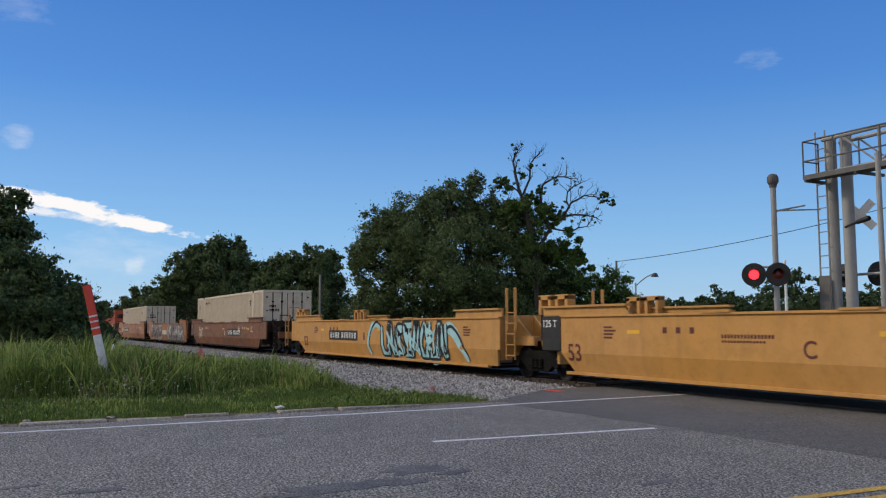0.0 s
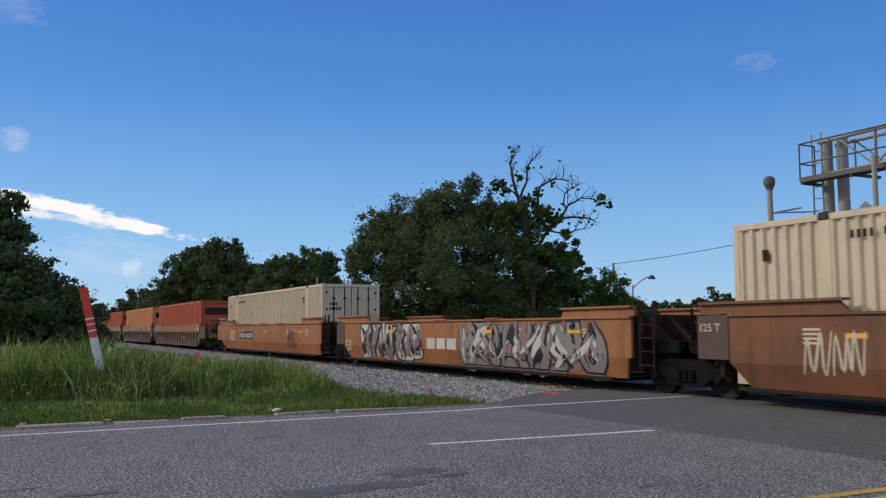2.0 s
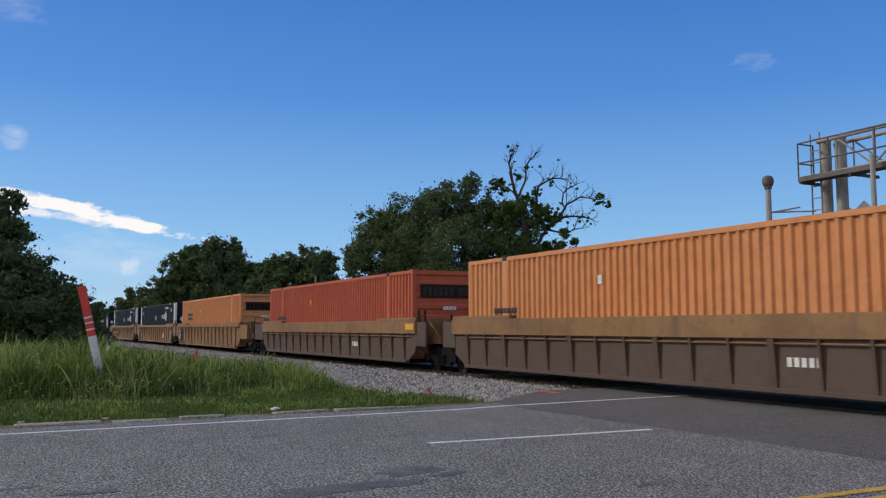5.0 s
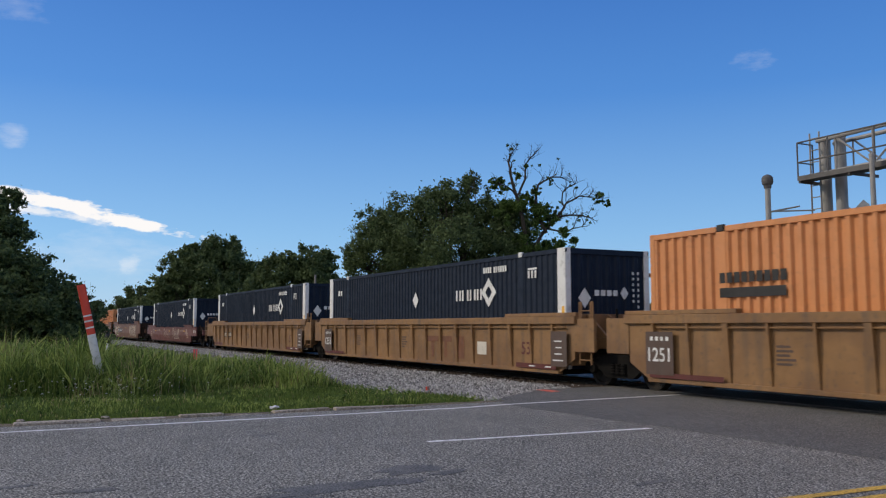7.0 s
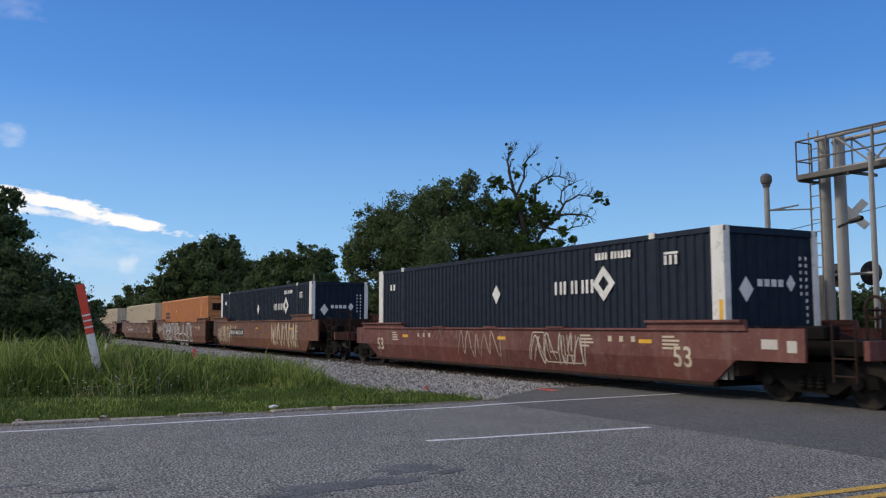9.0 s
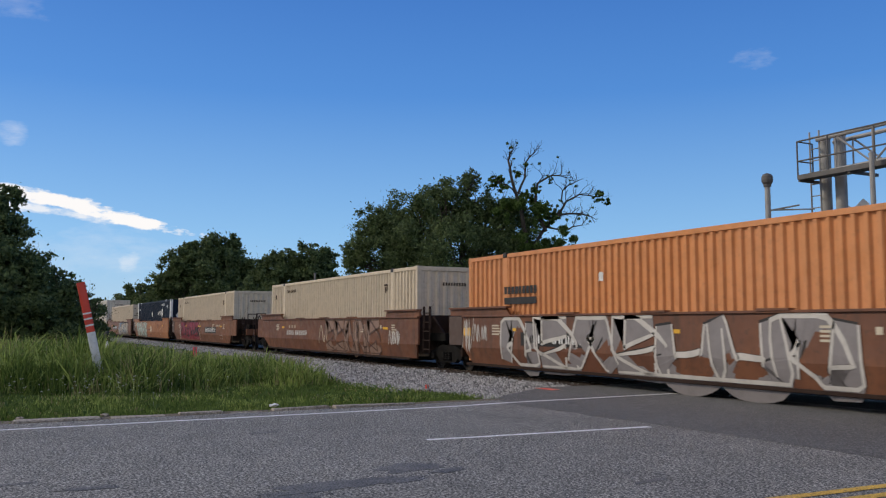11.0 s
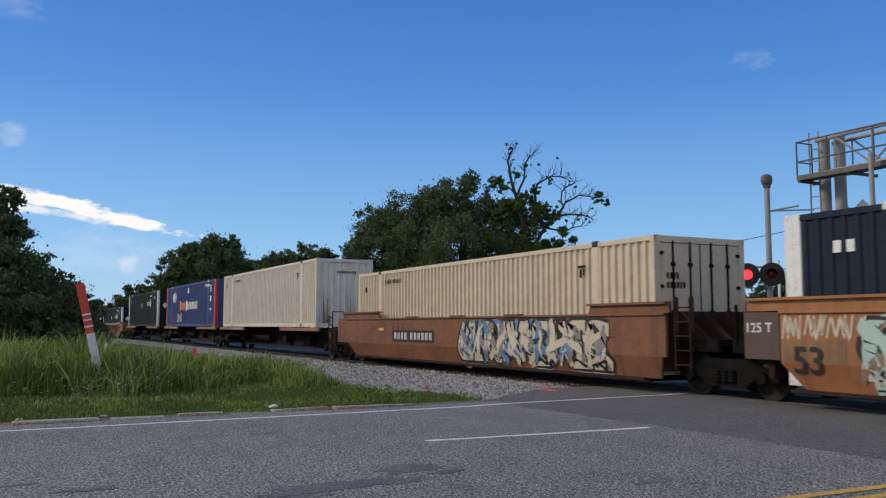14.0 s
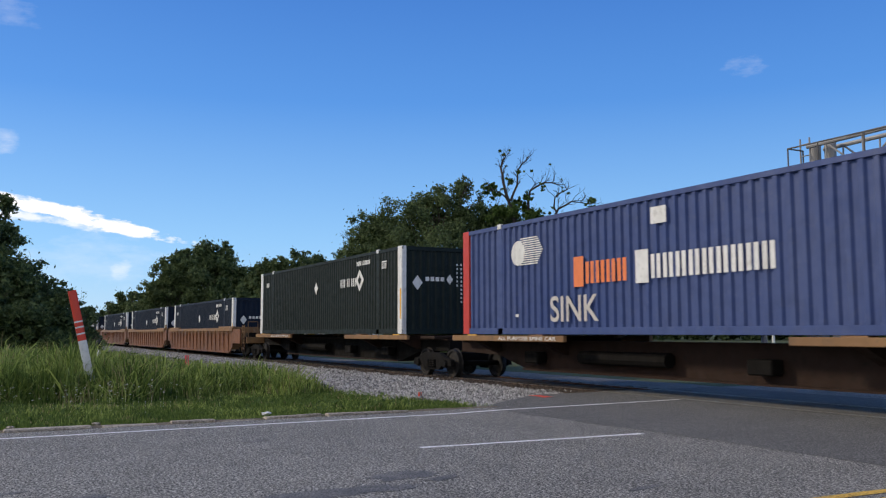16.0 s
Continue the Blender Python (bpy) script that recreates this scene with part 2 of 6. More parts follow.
M = dict(
    yellow=paint("yellow_paint", (0.48, 0.235, 0.050), dirt_amount=0.15, streaks=0.2, fade=0.35),
    ochre=paint("ochre_paint", (0.25, 0.132, 0.048), dirt_amount=0.45, streaks=0.6, fade=0.15, alt=(0.175, 0.09, 0.038)),
    brown=paint("oxide_brown_paint", (0.13, 0.048, 0.023), dirt=(0.045, 0.03, 0.022), dirt_amount=0.4, streaks=0.6, fade=0.12, alt=(0.185, 0.072, 0.032)),
    orange_brown=paint("faded_orange_brown_paint", (0.19, 0.070, 0.026), dirt=(0.05, 0.032, 0.022), dirt_amount=0.45, streaks=0.6, fade=0.12, alt=(0.135, 0.055, 0.026)),
    bright_orange=paint("bright_orange_brown_paint", (0.33, 0.130, 0.042), dirt=(0.11, 0.055, 0.028), dirt_amount=0.4, streaks=0.5, fade=0.15, alt=(0.25, 0.095, 0.034)),
    red=paint("oxide_red_paint", (0.135, 0.036, 0.027), dirt=(0.24, 0.17, 0.14), dirt_amount=0.3, streaks=0.35, alt=(0.09, 0.026, 0.021)),
    umber=paint("dark_umber_paint", (0.085, 0.052, 0.039), dirt_amount=0.4, streaks=0.4, fade=0.08),
    tan=paint("tan_container_paint", (0.60, 0.50, 0.365), dirt_amount=0.15, streaks=0.12, fade=0.4),
    cream=paint("cream_container_paint", (0.63, 0.58, 0.49), dirt_amount=0.15, streaks=0.12, fade=0.4),
    orange_red=paint("red_orange_container_paint", (0.45, 0.085, 0.03), dirt_amount=0.15, streaks=0.15),
    orange=paint("orange_container_paint", (0.60, 0.235, 0.075), dirt_amount=0.15, streaks=0.12, fade=0.4),
    navy=paint("navy_container_paint", (0.0055, 0.013, 0.030), dirt=(0.018, 0.027, 0.044), dirt_amount=0.2, streaks=0.12, rough=0.6, spec=0.2, fade=0.04),
    black_green=paint("dark_green_container_paint", (0.007, 0.014, 0.013), dirt=(0.03, 0.035, 0.03), dirt_amount=0.2, streaks=0.12, rough=0.6, spec=0.2, fade=0.04),
    blue=paint("blue_container_paint", (0.026, 0.055, 0.185), dirt=(0.12, 0.13, 0.18), dirt_amount=0.15, streaks=0.12),
    white=paint("white_paint", (0.72, 0.72, 0.70), dirt_amount=0.25, streaks=0.3),
    black=paint("black_paint", (0.015, 0.014, 0.013), dirt_amount=0.1, streaks=0.1, fade=0.04),
    maroon=paint("dark_red_lettering_paint", (0.10, 0.02, 0.015), dirt_amount=0.1, streaks=0.1, fade=0.05),
    redmark=paint("red_paint", (0.50, 0.03, 0.02), dirt_amount=0.1, streaks=0.1),
    orange_sign=paint("orange_lettering_paint", (0.75, 0.2, 0.06), dirt_amount=0.1, streaks=0.1),
    amber=paint("reflective_yellow_sheeting", (0.75, 0.40, 0.02), dirt_amount=0.1, streaks=0.1),
    rust=paint("rusty_steel", (0.030, 0.016, 0.011), rough=0.8, dirt=(0.015, 0.014, 0.011), dirt_amount=0.5, streaks=0.3, spec=0.15, fade=0.08),
    # greasy undergear and wheel steel, near black to carry the shade beneath the train
    shaded_grime=paint("greasy_steel_shaded", (0.0055, 0.0048, 0.0043), rough=0.8, dirt=(0.016, 0.012, 0.009), dirt_amount=0.35, streaks=0.2, spec=0.12, fade=0.03),
    wheel=paint("worn_wheel_steel_shaded", (0.009, 0.0075, 0.007), rough=0.7, metal=0.2, dirt_amount=0.3, fade=0.03),
    rail_rust=paint("rusty_rail_web", (0.10, 0.048, 0.028), rough=0.85, dirt=(0.04, 0.026, 0.018), dirt_amount=0.4, streaks=0.2, spec=0.15, fade=0.05),
    railtop=paint("polished_rail_steel", (0.22, 0.20, 0.18), rough=0.4, metal=0.6, dirt_amount=0.1, streaks=0.0),
    galv=paint("galvanised_steel", (0.30, 0.295, 0.285), rough=0.55, metal=0.15, dirt=(0.25, 0.22, 0.2), dirt_amount=0.25, streaks=0.3),
    signal_black=paint("signal_black", (0.012, 0.012, 0.012), dirt_amount=0.1, fade=0.05),
    lens_off=paint("dark_red_lens", (0.10, 0.004, 0.004), rough=0.2, dirt_amount=0.0),
    lens_on=glow("lit_red_lens", (1.0, 0.02, 0.03), 4.0),
    asphalt=ground_mat("asphalt", ((0.132, 0.125, 0.108), (0.222, 0.210, 0.184)), 1.3, 0.88, 0.30, 44.0, 0.15, 0.006, 1.1, 0.65),
    asphalt_dark=ground_mat("dark_asphalt", ((0.084, 0.081, 0.074), (0.134, 0.129, 0.118)), 1.1, 0.88, 0.30, 46.0, 0.2, 0.006, 0.7, 0.45),
    tar=ground_mat("tar_stain", ((0.060, 0.058, 0.055), (0.165, 0.156, 0.140)), 5.0, 0.75, 0.30, 52.0, 1.5, 0.010, 0.8),
    line_white=ground_mat("road_marking_white", ((0.58, 0.57, 0.55), (0.80, 0.79, 0.77)), 7.0, 0.7, 0.4, 50.0, 1.0, 0.004),
    line_yellow=ground_mat("road_marking_yellow", ((0.45, 0.27, 0.04), (0.65, 0.40, 0.06)), 7.0, 0.7, 0.4, 50.0, 1.0, 0.004),
    soil=ground_mat("soil_and_grass", ((0.035, 0.05, 0.014), (0.085, 0.10, 0.03)), 0.7, 0.95, 0.8, 25.0, 0.05, 0.05),
    earth=ground_mat("bare_earth", ((0.085, 0.066, 0.042), (0.19, 0.15, 0.10)), 3.0, 0.95, 0.6, 45.0, 0.6, 0.02, 0.6),
    bed=ground_mat("ballast_bed", ((0.09, 0.086, 0.08), (0.24, 0.23, 0.215)), 9.0, 0.9, 1.0, 22.0, 0.3, 0.06),
    stone=leaf_mat("ballast_stone", (0.085, 0.08, 0.076), (0.48, 0.46, 0.43), 0.0),
    stone_rusty_shaded=leaf_mat("rust_stained_shaded_stone", (0.022, 0.016, 0.012), (0.095, 0.068, 0.048), 0.0),
    concrete=ground_mat("old_concrete", ((0.24, 0.20, 0.155), (0.43, 0.37, 0.29)), 4.0, 0.9, 0.6, 30.0, 0.5, 0.02),
    timber=paint("creosoted_timber", (0.05, 0.038, 0.03), rough=0.85, dirt_amount=0.4),
    pole=paint("grey_weathered_timber", (0.24, 0.22, 0.19), rough=0.85, dirt_amount=0.3),
    bark=paint("bark", (0.075, 0.06, 0.048), rough=0.95, dirt_amount=0.4, bump=0.6),
    deadwood=paint("bare_dead_branch", (0.05, 0.043, 0.036), rough=0.9, dirt_amount=0.3, fade=0.1),
    leaf=leaf_mat("oak_leaf", (0.042, 0.068, 0.028), (0.150, 0.195, 0.074)),
    leaf_light=leaf_mat("light_leaf", (0.045, 0.085, 0.018), (0.12, 0.18, 0.045)),
    leaf_far=leaf_mat("far_leaf", (0.036, 0.060, 0.024), (0.080, 0.115, 0.045)),
    grass=leaf_mat("grass_blade", (0.08, 0.135, 0.026), (0.38, 0.46, 0.125), 0.35),
    grass_deep=leaf_mat("deep_grass_blade", (0.042, 0.08, 0.016), (0.165, 0.235, 0.05), 0.3),
    grass_dry=leaf_mat("dry_grass_blade", (0.20, 0.17, 0.08), (0.42, 0.36, 0.18), 0.3),
    flower=leaf_mat("white_flower", (0.6, 0.6, 0.55), (0.8, 0.8, 0.75), 0.2),
    plastic_red=paint("orange_red_plastic", (0.66, 0.06, 0.03), rough=0.4, dirt_amount=0.1, streaks=0.05),
    steel_dark=paint("dark_grating_steel", (0.10, 0.095, 0.09), rough=0.6, dirt_amount=0.3),
    rust_wash=paint("rust_wash", (0.19, 0.13, 0.088), rough=0.9, dirt_amount=0.4, streaks=0.6),
    flag_pink=paint("pink_flagging", (0.95, 0.10, 0.14), rough=0.5, dirt_amount=0.1, streaks=0.05),
    paper=paint("crumpled_white_paper", (0.75, 0.74, 0.72), dirt_amount=0.15),
    roof_white=paint("white_metal_roof", (0.62, 0.66, 0.70), dirt_amount=0.1),
    lamp_dark=paint("dark_lamp_housing", (0.03, 0.03, 0.035)),
)
for key, col in dict(g_cyan=(0.32, 0.56, 0.60), g_black=(0.012, 0.012, 0.012), g_white=(0.52, 0.49, 0.45), g_grey=(0.22, 0.20, 0.20), g_red=(0.30, 0.04, 0.08),
                     g_pink=(0.24, 0.15, 0.15), g_taupe=(0.24, 0.15, 0.11), g_umber=(0.09, 0.045, 0.03), g_wine=(0.20, 0.012, 0.022), g_blue=(0.09, 0.22, 0.40), g_teal=(0.38, 0.52, 0.47), g_cream=(0.55, 0.48, 0.36)).items():
    M[key] = paint("spray_" + key[2:], col, dirt_amount=0.15, streaks=0.1, fade=0.06)


# ---- mesh helpers ----
SMOOTH = set()       # things whose sides fold inwards below the waist
TALL = set()         # those of them with the higher side


SPLIT = {"data_marking": 7, "reflector": 7, "logo_mark": 26, "rust_patch": 7, "number_marking": 26}


def part(name, bm, material, parent=None, label=""):
    if name in SPLIT and isinstance(bm, tuple) and 1 < len(bm[1]) < SPLIT[name] and len(bm[0]) == 4 * len(bm[1]):
        # one object for each painted piece
        return [part(name, ([bm[0][i] for i in f], [(0, 1, 2, 3)]), material, parent, label) for f in bm[1]][0]
    me = bpy.data.meshes.new(name)
    if isinstance(bm, tuple):
        if parent is not None and parent.name in SMOOTH:
            # paint follows the folded-in lower side
            if parent.name in TALL and name in ("data_marking", "reflector", "reflector_patch"):
                bm = ([(x, y, z if z < .745 else z + .20) for x, y, z in bm[0]], bm[1])
            elif parent.name in TALL and name.startswith("graffiti"):
                bm = ([(x, y, z if z < .745 else min(.745 + (z - .745) * 1.6, 1.566)) for x, y, z in bm[0]], bm[1])
            bm = ([(x, y + max(0, .74 - z) * .227, z) for x, y, z in bm[0]], bm[1])
        me.from_pydata([tuple(v) for v in bm[0]], [], [tuple(f) for f in bm[1]])
    else:
        bmesh.ops.recalc_face_normals(bm, faces=bm.faces)
        bm.to_mesh(me)
        bm.free()
    me.materials.append(M[material] if isinstance(material, str) else material)
    ob = new(name, me)
    if parent is not None:
        ob.parent = parent
    if label:
        ob["label"] = label
    return ob


def empty(name):
    ob = new(name)
    ob.empty_display_size = 0.3
    return ob


def box(bm, x0, x1, y0, y1, z0, z1):
    v = [bm.verts.new((x, y, z)) for x in (x0, x1) for y in (y0, y1) for z in (z0, z1)]
    for f in ((0, 1, 3, 2), (4, 6, 7, 5), (0, 4, 5, 1), (2, 3, 7, 6), (0, 2, 6, 4), (1, 5, 7, 3)):
        bm.faces.new([v[i] for i in f])


def boxes(*bs):
    bm = bmesh.new()
    for b in bs:
        box(bm, *b)
    return bm


def bevelled(bm, w=0.01, seg=1):
    bmesh.ops.recalc_face_normals(bm, faces=bm.faces)
    bmesh.ops.bevel(bm, geom=list(bm.edges), offset=w, segments=seg, affect="EDGES", profile=0.5)
    return bm


def prism(bm, pts, axis, a, b):
    """A closed polygon pushed from a to b along an axis; pts are the two other coordinates in x, y, z order."""
    def at(p, s):
        q = list(p)
        q.insert("xyz".index(axis), s)
        return bm.verts.new(q)
    A, B = [at(p, a) for p in pts], [at(p, b) for p in pts]
    n = len(pts)
    bm.faces.new(A)
    bm.faces.new(B[::-1])
    for i in range(n):
        bm.faces.new((A[i], A[(i + 1) % n], B[(i + 1) % n], B[i]))


def tube(bm, p0, p1, r0, r1=None, n=10, caps=True):
    r1 = r0 if r1 is None else r1
    p0, p1 = Vector(p0), Vector(p1)
    d = (p1 - p0).normalized()
    u = d.orthogonal().normalized()
    w = d.cross(u)
    A = [bm.verts.new(p0 + (u * math.cos(a) + w * math.sin(a)) * r0) for a in (2 * math.pi * i / n for i in range(n))]
    B = [bm.verts.new(p1 + (u * math.cos(a) + w * math.sin(a)) * r1) for a in (2 * math.pi * i / n for i in range(n))]
    for i in range(n):
        bm.faces.new((A[i], A[(i + 1) % n], B[(i + 1) % n], B[i]))
    if caps:
        bm.faces.new(A[::-1])
        bm.faces.new(B)


def lathe(bm, prof, base, axis, n=20):
    """A profile of (radius, along) turned round an axis from base."""
    d = Vector(axis).normalized()
    u = d.orthogonal().normalized()
    w = d.cross(u)
    base = Vector(base)
    rings = [[bm.verts.new(base + d * h + (u * math.cos(a) + w * math.sin(a)) * max(r, 1e-4)) for a in (2 * math.pi * i / n for i in range(n))] for r, h in prof]
    for A, B in zip(rings, rings[1:]):
        for i in range(n):
            bm.faces.new((A[i], A[(i + 1) % n], B[(i + 1) % n], B[i]))


def letters(text, height, x, z, y, width=None, turn=False):
    """Flat lettering on a side (facing -y) or, with turn, on an end (facing +x; x is then the place across)."""
    cu = bpy.data.curves.new("letters", "FONT")
    cu.body, cu.size, cu.offset = text, 1.0, 0.012
    ob = bpy.data.objects.new("letters", cu)
    scene.collection.objects.link(ob)
    me = bpy.data.meshes.new_from_object(ob.evaluated_get(bpy.context.evaluated_depsgraph_get()))
    bpy.data.objects.remove(ob)
    co = np.array([v.co[:] for v in me.vertices])
    faces = [tuple(p.vertices) for p in me.polygons]
    lo, hi = co.min(0), co.max(0)
    s = height / (hi[1] - lo[1])
    sxx = s if width is None else width / (hi[0] - lo[0])
    a, h = (co[:, 0] - lo[0]) * sxx, (co[:, 1] - lo[1]) * s
    if turn:
        return [(y, x + u, z + v) for u, v in zip(a, h)], faces
    return [(x + u, y, z + v) for u, v in zip(a, h)], faces


def decal(rects, y):
    """Painted rectangles on a side: x0, x1, z0, z1."""
    V, F = [], []
    for x0, x1, z0, z1 in rects:
        k = len(V)
        V += [(x0, y, z0), (x1, y, z0), (x1, y, z1), (x0, y, z1)]
        F.append((k, k + 1, k + 2, k + 3))
    return V, F


def end_decal(rects, x):
    V, F = [], []
    for y0, y1, z0, z1 in rects:
        k = len(V)
        V += [(x, y0, z0), (x, y1, z0), (x, y1, z1), (x, y0, z1)]
        F.append((k, k + 1, k + 2, k + 3))
    return V, F


def bars(x, z, widths, h, gap, rnd=None):
    """A row of unreadable characters as plain bars."""
    out = []
    for w in widths:
        if w > 0:
            out.append((x, x + w, z, z + h))
        x += abs(w) + gap
    return out


def uprights(rects, w):
    """Each block of a sign opened into two slim bars."""
    return [r for x0, x1, z0, z1 in rects for r in ((x0, x0 + w, z0, z1), (x1 - w, x1, z0, z1))]


def ribbon(V, F, pts, width, y):
    """A sprayed stroke along points (x, z), thick in the middle."""
    pts = [Vector(p) for p in pts]
    k = len(V)
    n = len(pts)
    for i, p in enumerate(pts):
        d = (pts[min(i + 1, n - 1)] - pts[max(i - 1, 0)])
        d = d.normalized() if d.length else Vector((1, 0))
        w = width * (0.55 + 0.45 * math.sin(math.pi * (i + 0.5) / n))
        nrm = Vector((-d.y, d.x)) * w / 2
        V += [(p.x + nrm.x, y, p.y + nrm.y), (p.x - nrm.x, y, p.y - nrm.y)]
    for i in range(n - 1):
        F.append((k + 2 * i, k + 2 * i + 1, k + 2 * i + 3, k + 2 * i + 2))


def curve_pts(ctrl, n=22):
    """A smooth stroke through control points."""
    P = [Vector(c) for c in ctrl]
    P = [P[0] * 2 - P[1]] + P + [P[-1] * 2 - P[-2]]
    out = []
    segs = len(P) - 3
    per = max(3, n // segs)
    for i in range(segs):
        a, b, c, d = P[i:i + 4]
        for j in range(per):
            t = j / per
            out.append(0.5 * ((2 * b) + (c - a) * t + (2 * a - 5 * b + 4 * c - d) * t * t + (3 * b - a - 3 * c + d) * t ** 3))
    out.append(P[-2])
    return out


def graffiti(parent, seed, x0, x1, z0, z1, fill, line, y, loops=6, lw=0.05, edge=None):
    """Wild sprayed letter shapes: filled bodies with outlines and flourishes."""
    rnd = random.Random(seed)
    w = (x1 - x0) / loops
    H = z1 - z0
    for i in range(loops):
        cx = x0 + (i + 0.5) * w
        lo, hi = z0 + H * rnd.uniform(0, 0.12), z1 - H * rnd.uniform(0, 0.15)
        kind = rnd.choice("OSNAU")
        a, b = cx - w * 0.42, cx + w * 0.42
        m = (lo + hi) / 2
        ctrl = {"O": [(cx, hi), (a, m), (cx, lo), (b, m), (cx, hi)], "S": [(b, hi), (a, hi - H * .1), (cx, m), (b, lo + H * .15), (a, lo)],
                "N": [(a, lo), (a + .05 * w, hi), (cx, m), (b - .05 * w, lo), (b, hi)], "A": [(a - .1 * w, lo), (cx - .1 * w, hi), (cx + .1 * w, hi * 0.98), (b + .1 * w, lo)],
                "U": [(a, hi), (a + .05 * w, lo + .1 * H), (cx, lo), (b, lo + .1 * H), (b, hi)]}[kind]
        ctrl = [(px + rnd.uniform(-.08, .08) * w, pz + rnd.uniform(-.06, .06) * H) for px, pz in ctrl]
        ctrl = [(px, min(max(pz, z0), z1)) for px, pz in ctrl]
        pts = curve_pts(ctrl)
        if fill:
            V, F = [], []
            ribbon(V, F, pts, w * 0.55, y - 0.0006 * i)
            part("graffiti_letter", (V, F), fill, parent, "sprayed graffiti letter")
        if edge:
            V, F = [], []
            ribbon(V, F, [(p.x - 0.03, p.y + 0.03) for p in pts], w * 0.52, y + 0.0035 - 0.0003 * i)
            part("graffiti_halo", (V, F), edge, parent)
        for off in (-1, 1):
            side = []
            for j, p in enumerate(pts):
                d = pts[min(j + 1, len(pts) - 1)] - pts[max(j - 1, 0)]
                d = d.normalized() if d.length else Vector((1, 0))
                side.append(p + Vector((-d.y, d.x)) * off * w * 0.25 * (0.55 + 0.45 * math.sin(math.pi * (j + .5) / len(pts))))
            side = [Vector((q.x, min(max(q.y, z0), z1))) for q in side]
            V, F = [], []
            ribbon(V, F, side, lw, y - 0.006 - 0.0006 * i)
            part("graffiti_outline", (V, F), line, parent)


def spray_block(parent, seed, x0, x1, z0, z1, mat, y):
    """A solid sprayed field with ragged sides."""
    rnd = random.Random(seed)
    n = 40
    V, F = [], []
    for i in range(n + 1):
        x = x0 + (x1 - x0) * i / n
        V += [(x, y, z0 + rnd.uniform(0, .10)), (x, y, .735), (x, y, .745), (x, y, z1 - rnd.uniform(0, .16) * (1 if i % 3 else .2))]
    for i in range(n):
        for k in range(3):
            F.append((4 * i + k, 4 * i + 4 + k, 4 * i + 5 + k, 4 * i + 1 + k))
    part("graffiti_field", (V, F), mat, parent, "solid sprayed graffiti field")


def shards(parent, seed, x0, x1, z0, z1, mats, y, n=14):
    """Slanted tapering strokes of several sprays over one another, some curled."""
    rnd = random.Random(seed)
    for j, mat in enumerate(mats):
        for i in range(n):
            V, F = [], []
            cx = x0 + (x1 - x0) * (i + rnd.uniform(.1, .9)) / n
            lo, hi = z0 + (z1 - z0) * rnd.uniform(0, .35), z1 - (z1 - z0) * rnd.uniform(0, .35)
            dx, bend = rnd.gauss(.05, .22), rnd.gauss(0, .16)
            pts = [(cx - dx, lo), (cx - dx * .3 + bend, lo + (hi - lo) * .35), (cx + dx * .3 - bend, lo + (hi - lo) * .7), (cx + dx, hi)]
            pts = [(min(max(p, x0), x1), q) for p, q in pts]
            ribbon(V, F, curve_pts(pts, 12), rnd.uniform(.05, .24), y - .001 * j - .00006 * i)
            part("graffiti_stroke", (V, F), mat, parent)


def scrawl(parent, seed, x0, x1, z0, z1, mat, y, n=3, lw=0.045):
    """Thin sprayed handwriting."""
    rnd = random.Random(seed)
    V, F = [], []
    for i in range(n):
        a, b = x0 + (x1 - x0) * i / n, x0 + (x1 - x0) * (i + 0.95) / n
        k = rnd.randint(5, 8)
        ctrl = [(a + (b - a) * j / (k - 1) + rnd.uniform(-.1, .1) * (b - a), (z1 if j % 2 else z0) + rnd.uniform(-.3, .3) * (z1 - z0) * 0.6) for j in range(k)]
        ctrl = [(px, min(max(pz, z0), z1)) for px, pz in ctrl]
        ribbon(V, F, curve_pts(ctrl, 30), lw, y - 0.0006 * i)
    part("graffiti_scrawl", (V, F), mat, parent)

# ---- ground, road, track ----
def sheet(name, x0, x1, y0, y1, z, mat, nx=1, ny=1, wob=0.0, seed=1):
    V, F = [], []
    for i in range(nx + 1):
        for j in range(ny + 1):
            x, y = x0 + (x1 - x0) * i / nx, y0 + (y1 - y0) * j / ny
            V.append((x, y, z + (wob * noise.noise(Vector((x * .3, y * .3, seed))) if wob else 0)))
    for i in range(nx):
        for j in range(ny):
            k = i * (ny + 1) + j
            F.append((k, k + ny + 1, k + ny + 2, k + 1))
    return part(name, (V, F), mat)


tagged(sheet("ground", -1500, 1500, -1500, 1500, -0.09, "soil"), "rough green grassy ground reaching the horizon", "ground", kind="structure")
ROAD_W, ROAD_E = -13.45, 7.5


def road_piece(name, pts, z0, z1, mat, label):
    bm = bmesh.new()
    prism(bm, pts, "z", z0, z1)
    return tagged(part(name, bm, mat), label, "road", kind="structure")


road_piece("road", [(ROAD_W, -220), (ROAD_E, -220), (ROAD_E, -2.7), (ROAD_W - 2.4, -2.7), (ROAD_W - 2.1, -3.2), (ROAD_W - 0.5, -5.2), (ROAD_W - 0.12, -6.2), (ROAD_W, -9)],
           -0.3, 0.0, "asphalt", "worn grey asphalt road with pale aggregate")
road_piece("road_crossing", [(ROAD_W - 2.4, -2.7), (ROAD_E, -2.7), (ROAD_E, 2.7), (ROAD_W - 2.4, 2.7)], -0.3, 0.0, "asphalt_dark", "dark smooth asphalt between the rails at the crossing")
road_piece("road_beyond", [(ROAD_W - 2.4, 2.7), (ROAD_E, 2.7), (ROAD_E, 220), (ROAD_W - 1, 220), (ROAD_W - 1, 8)], -0.3, 0.0, "asphalt", "grey asphalt road beyond the tracks")

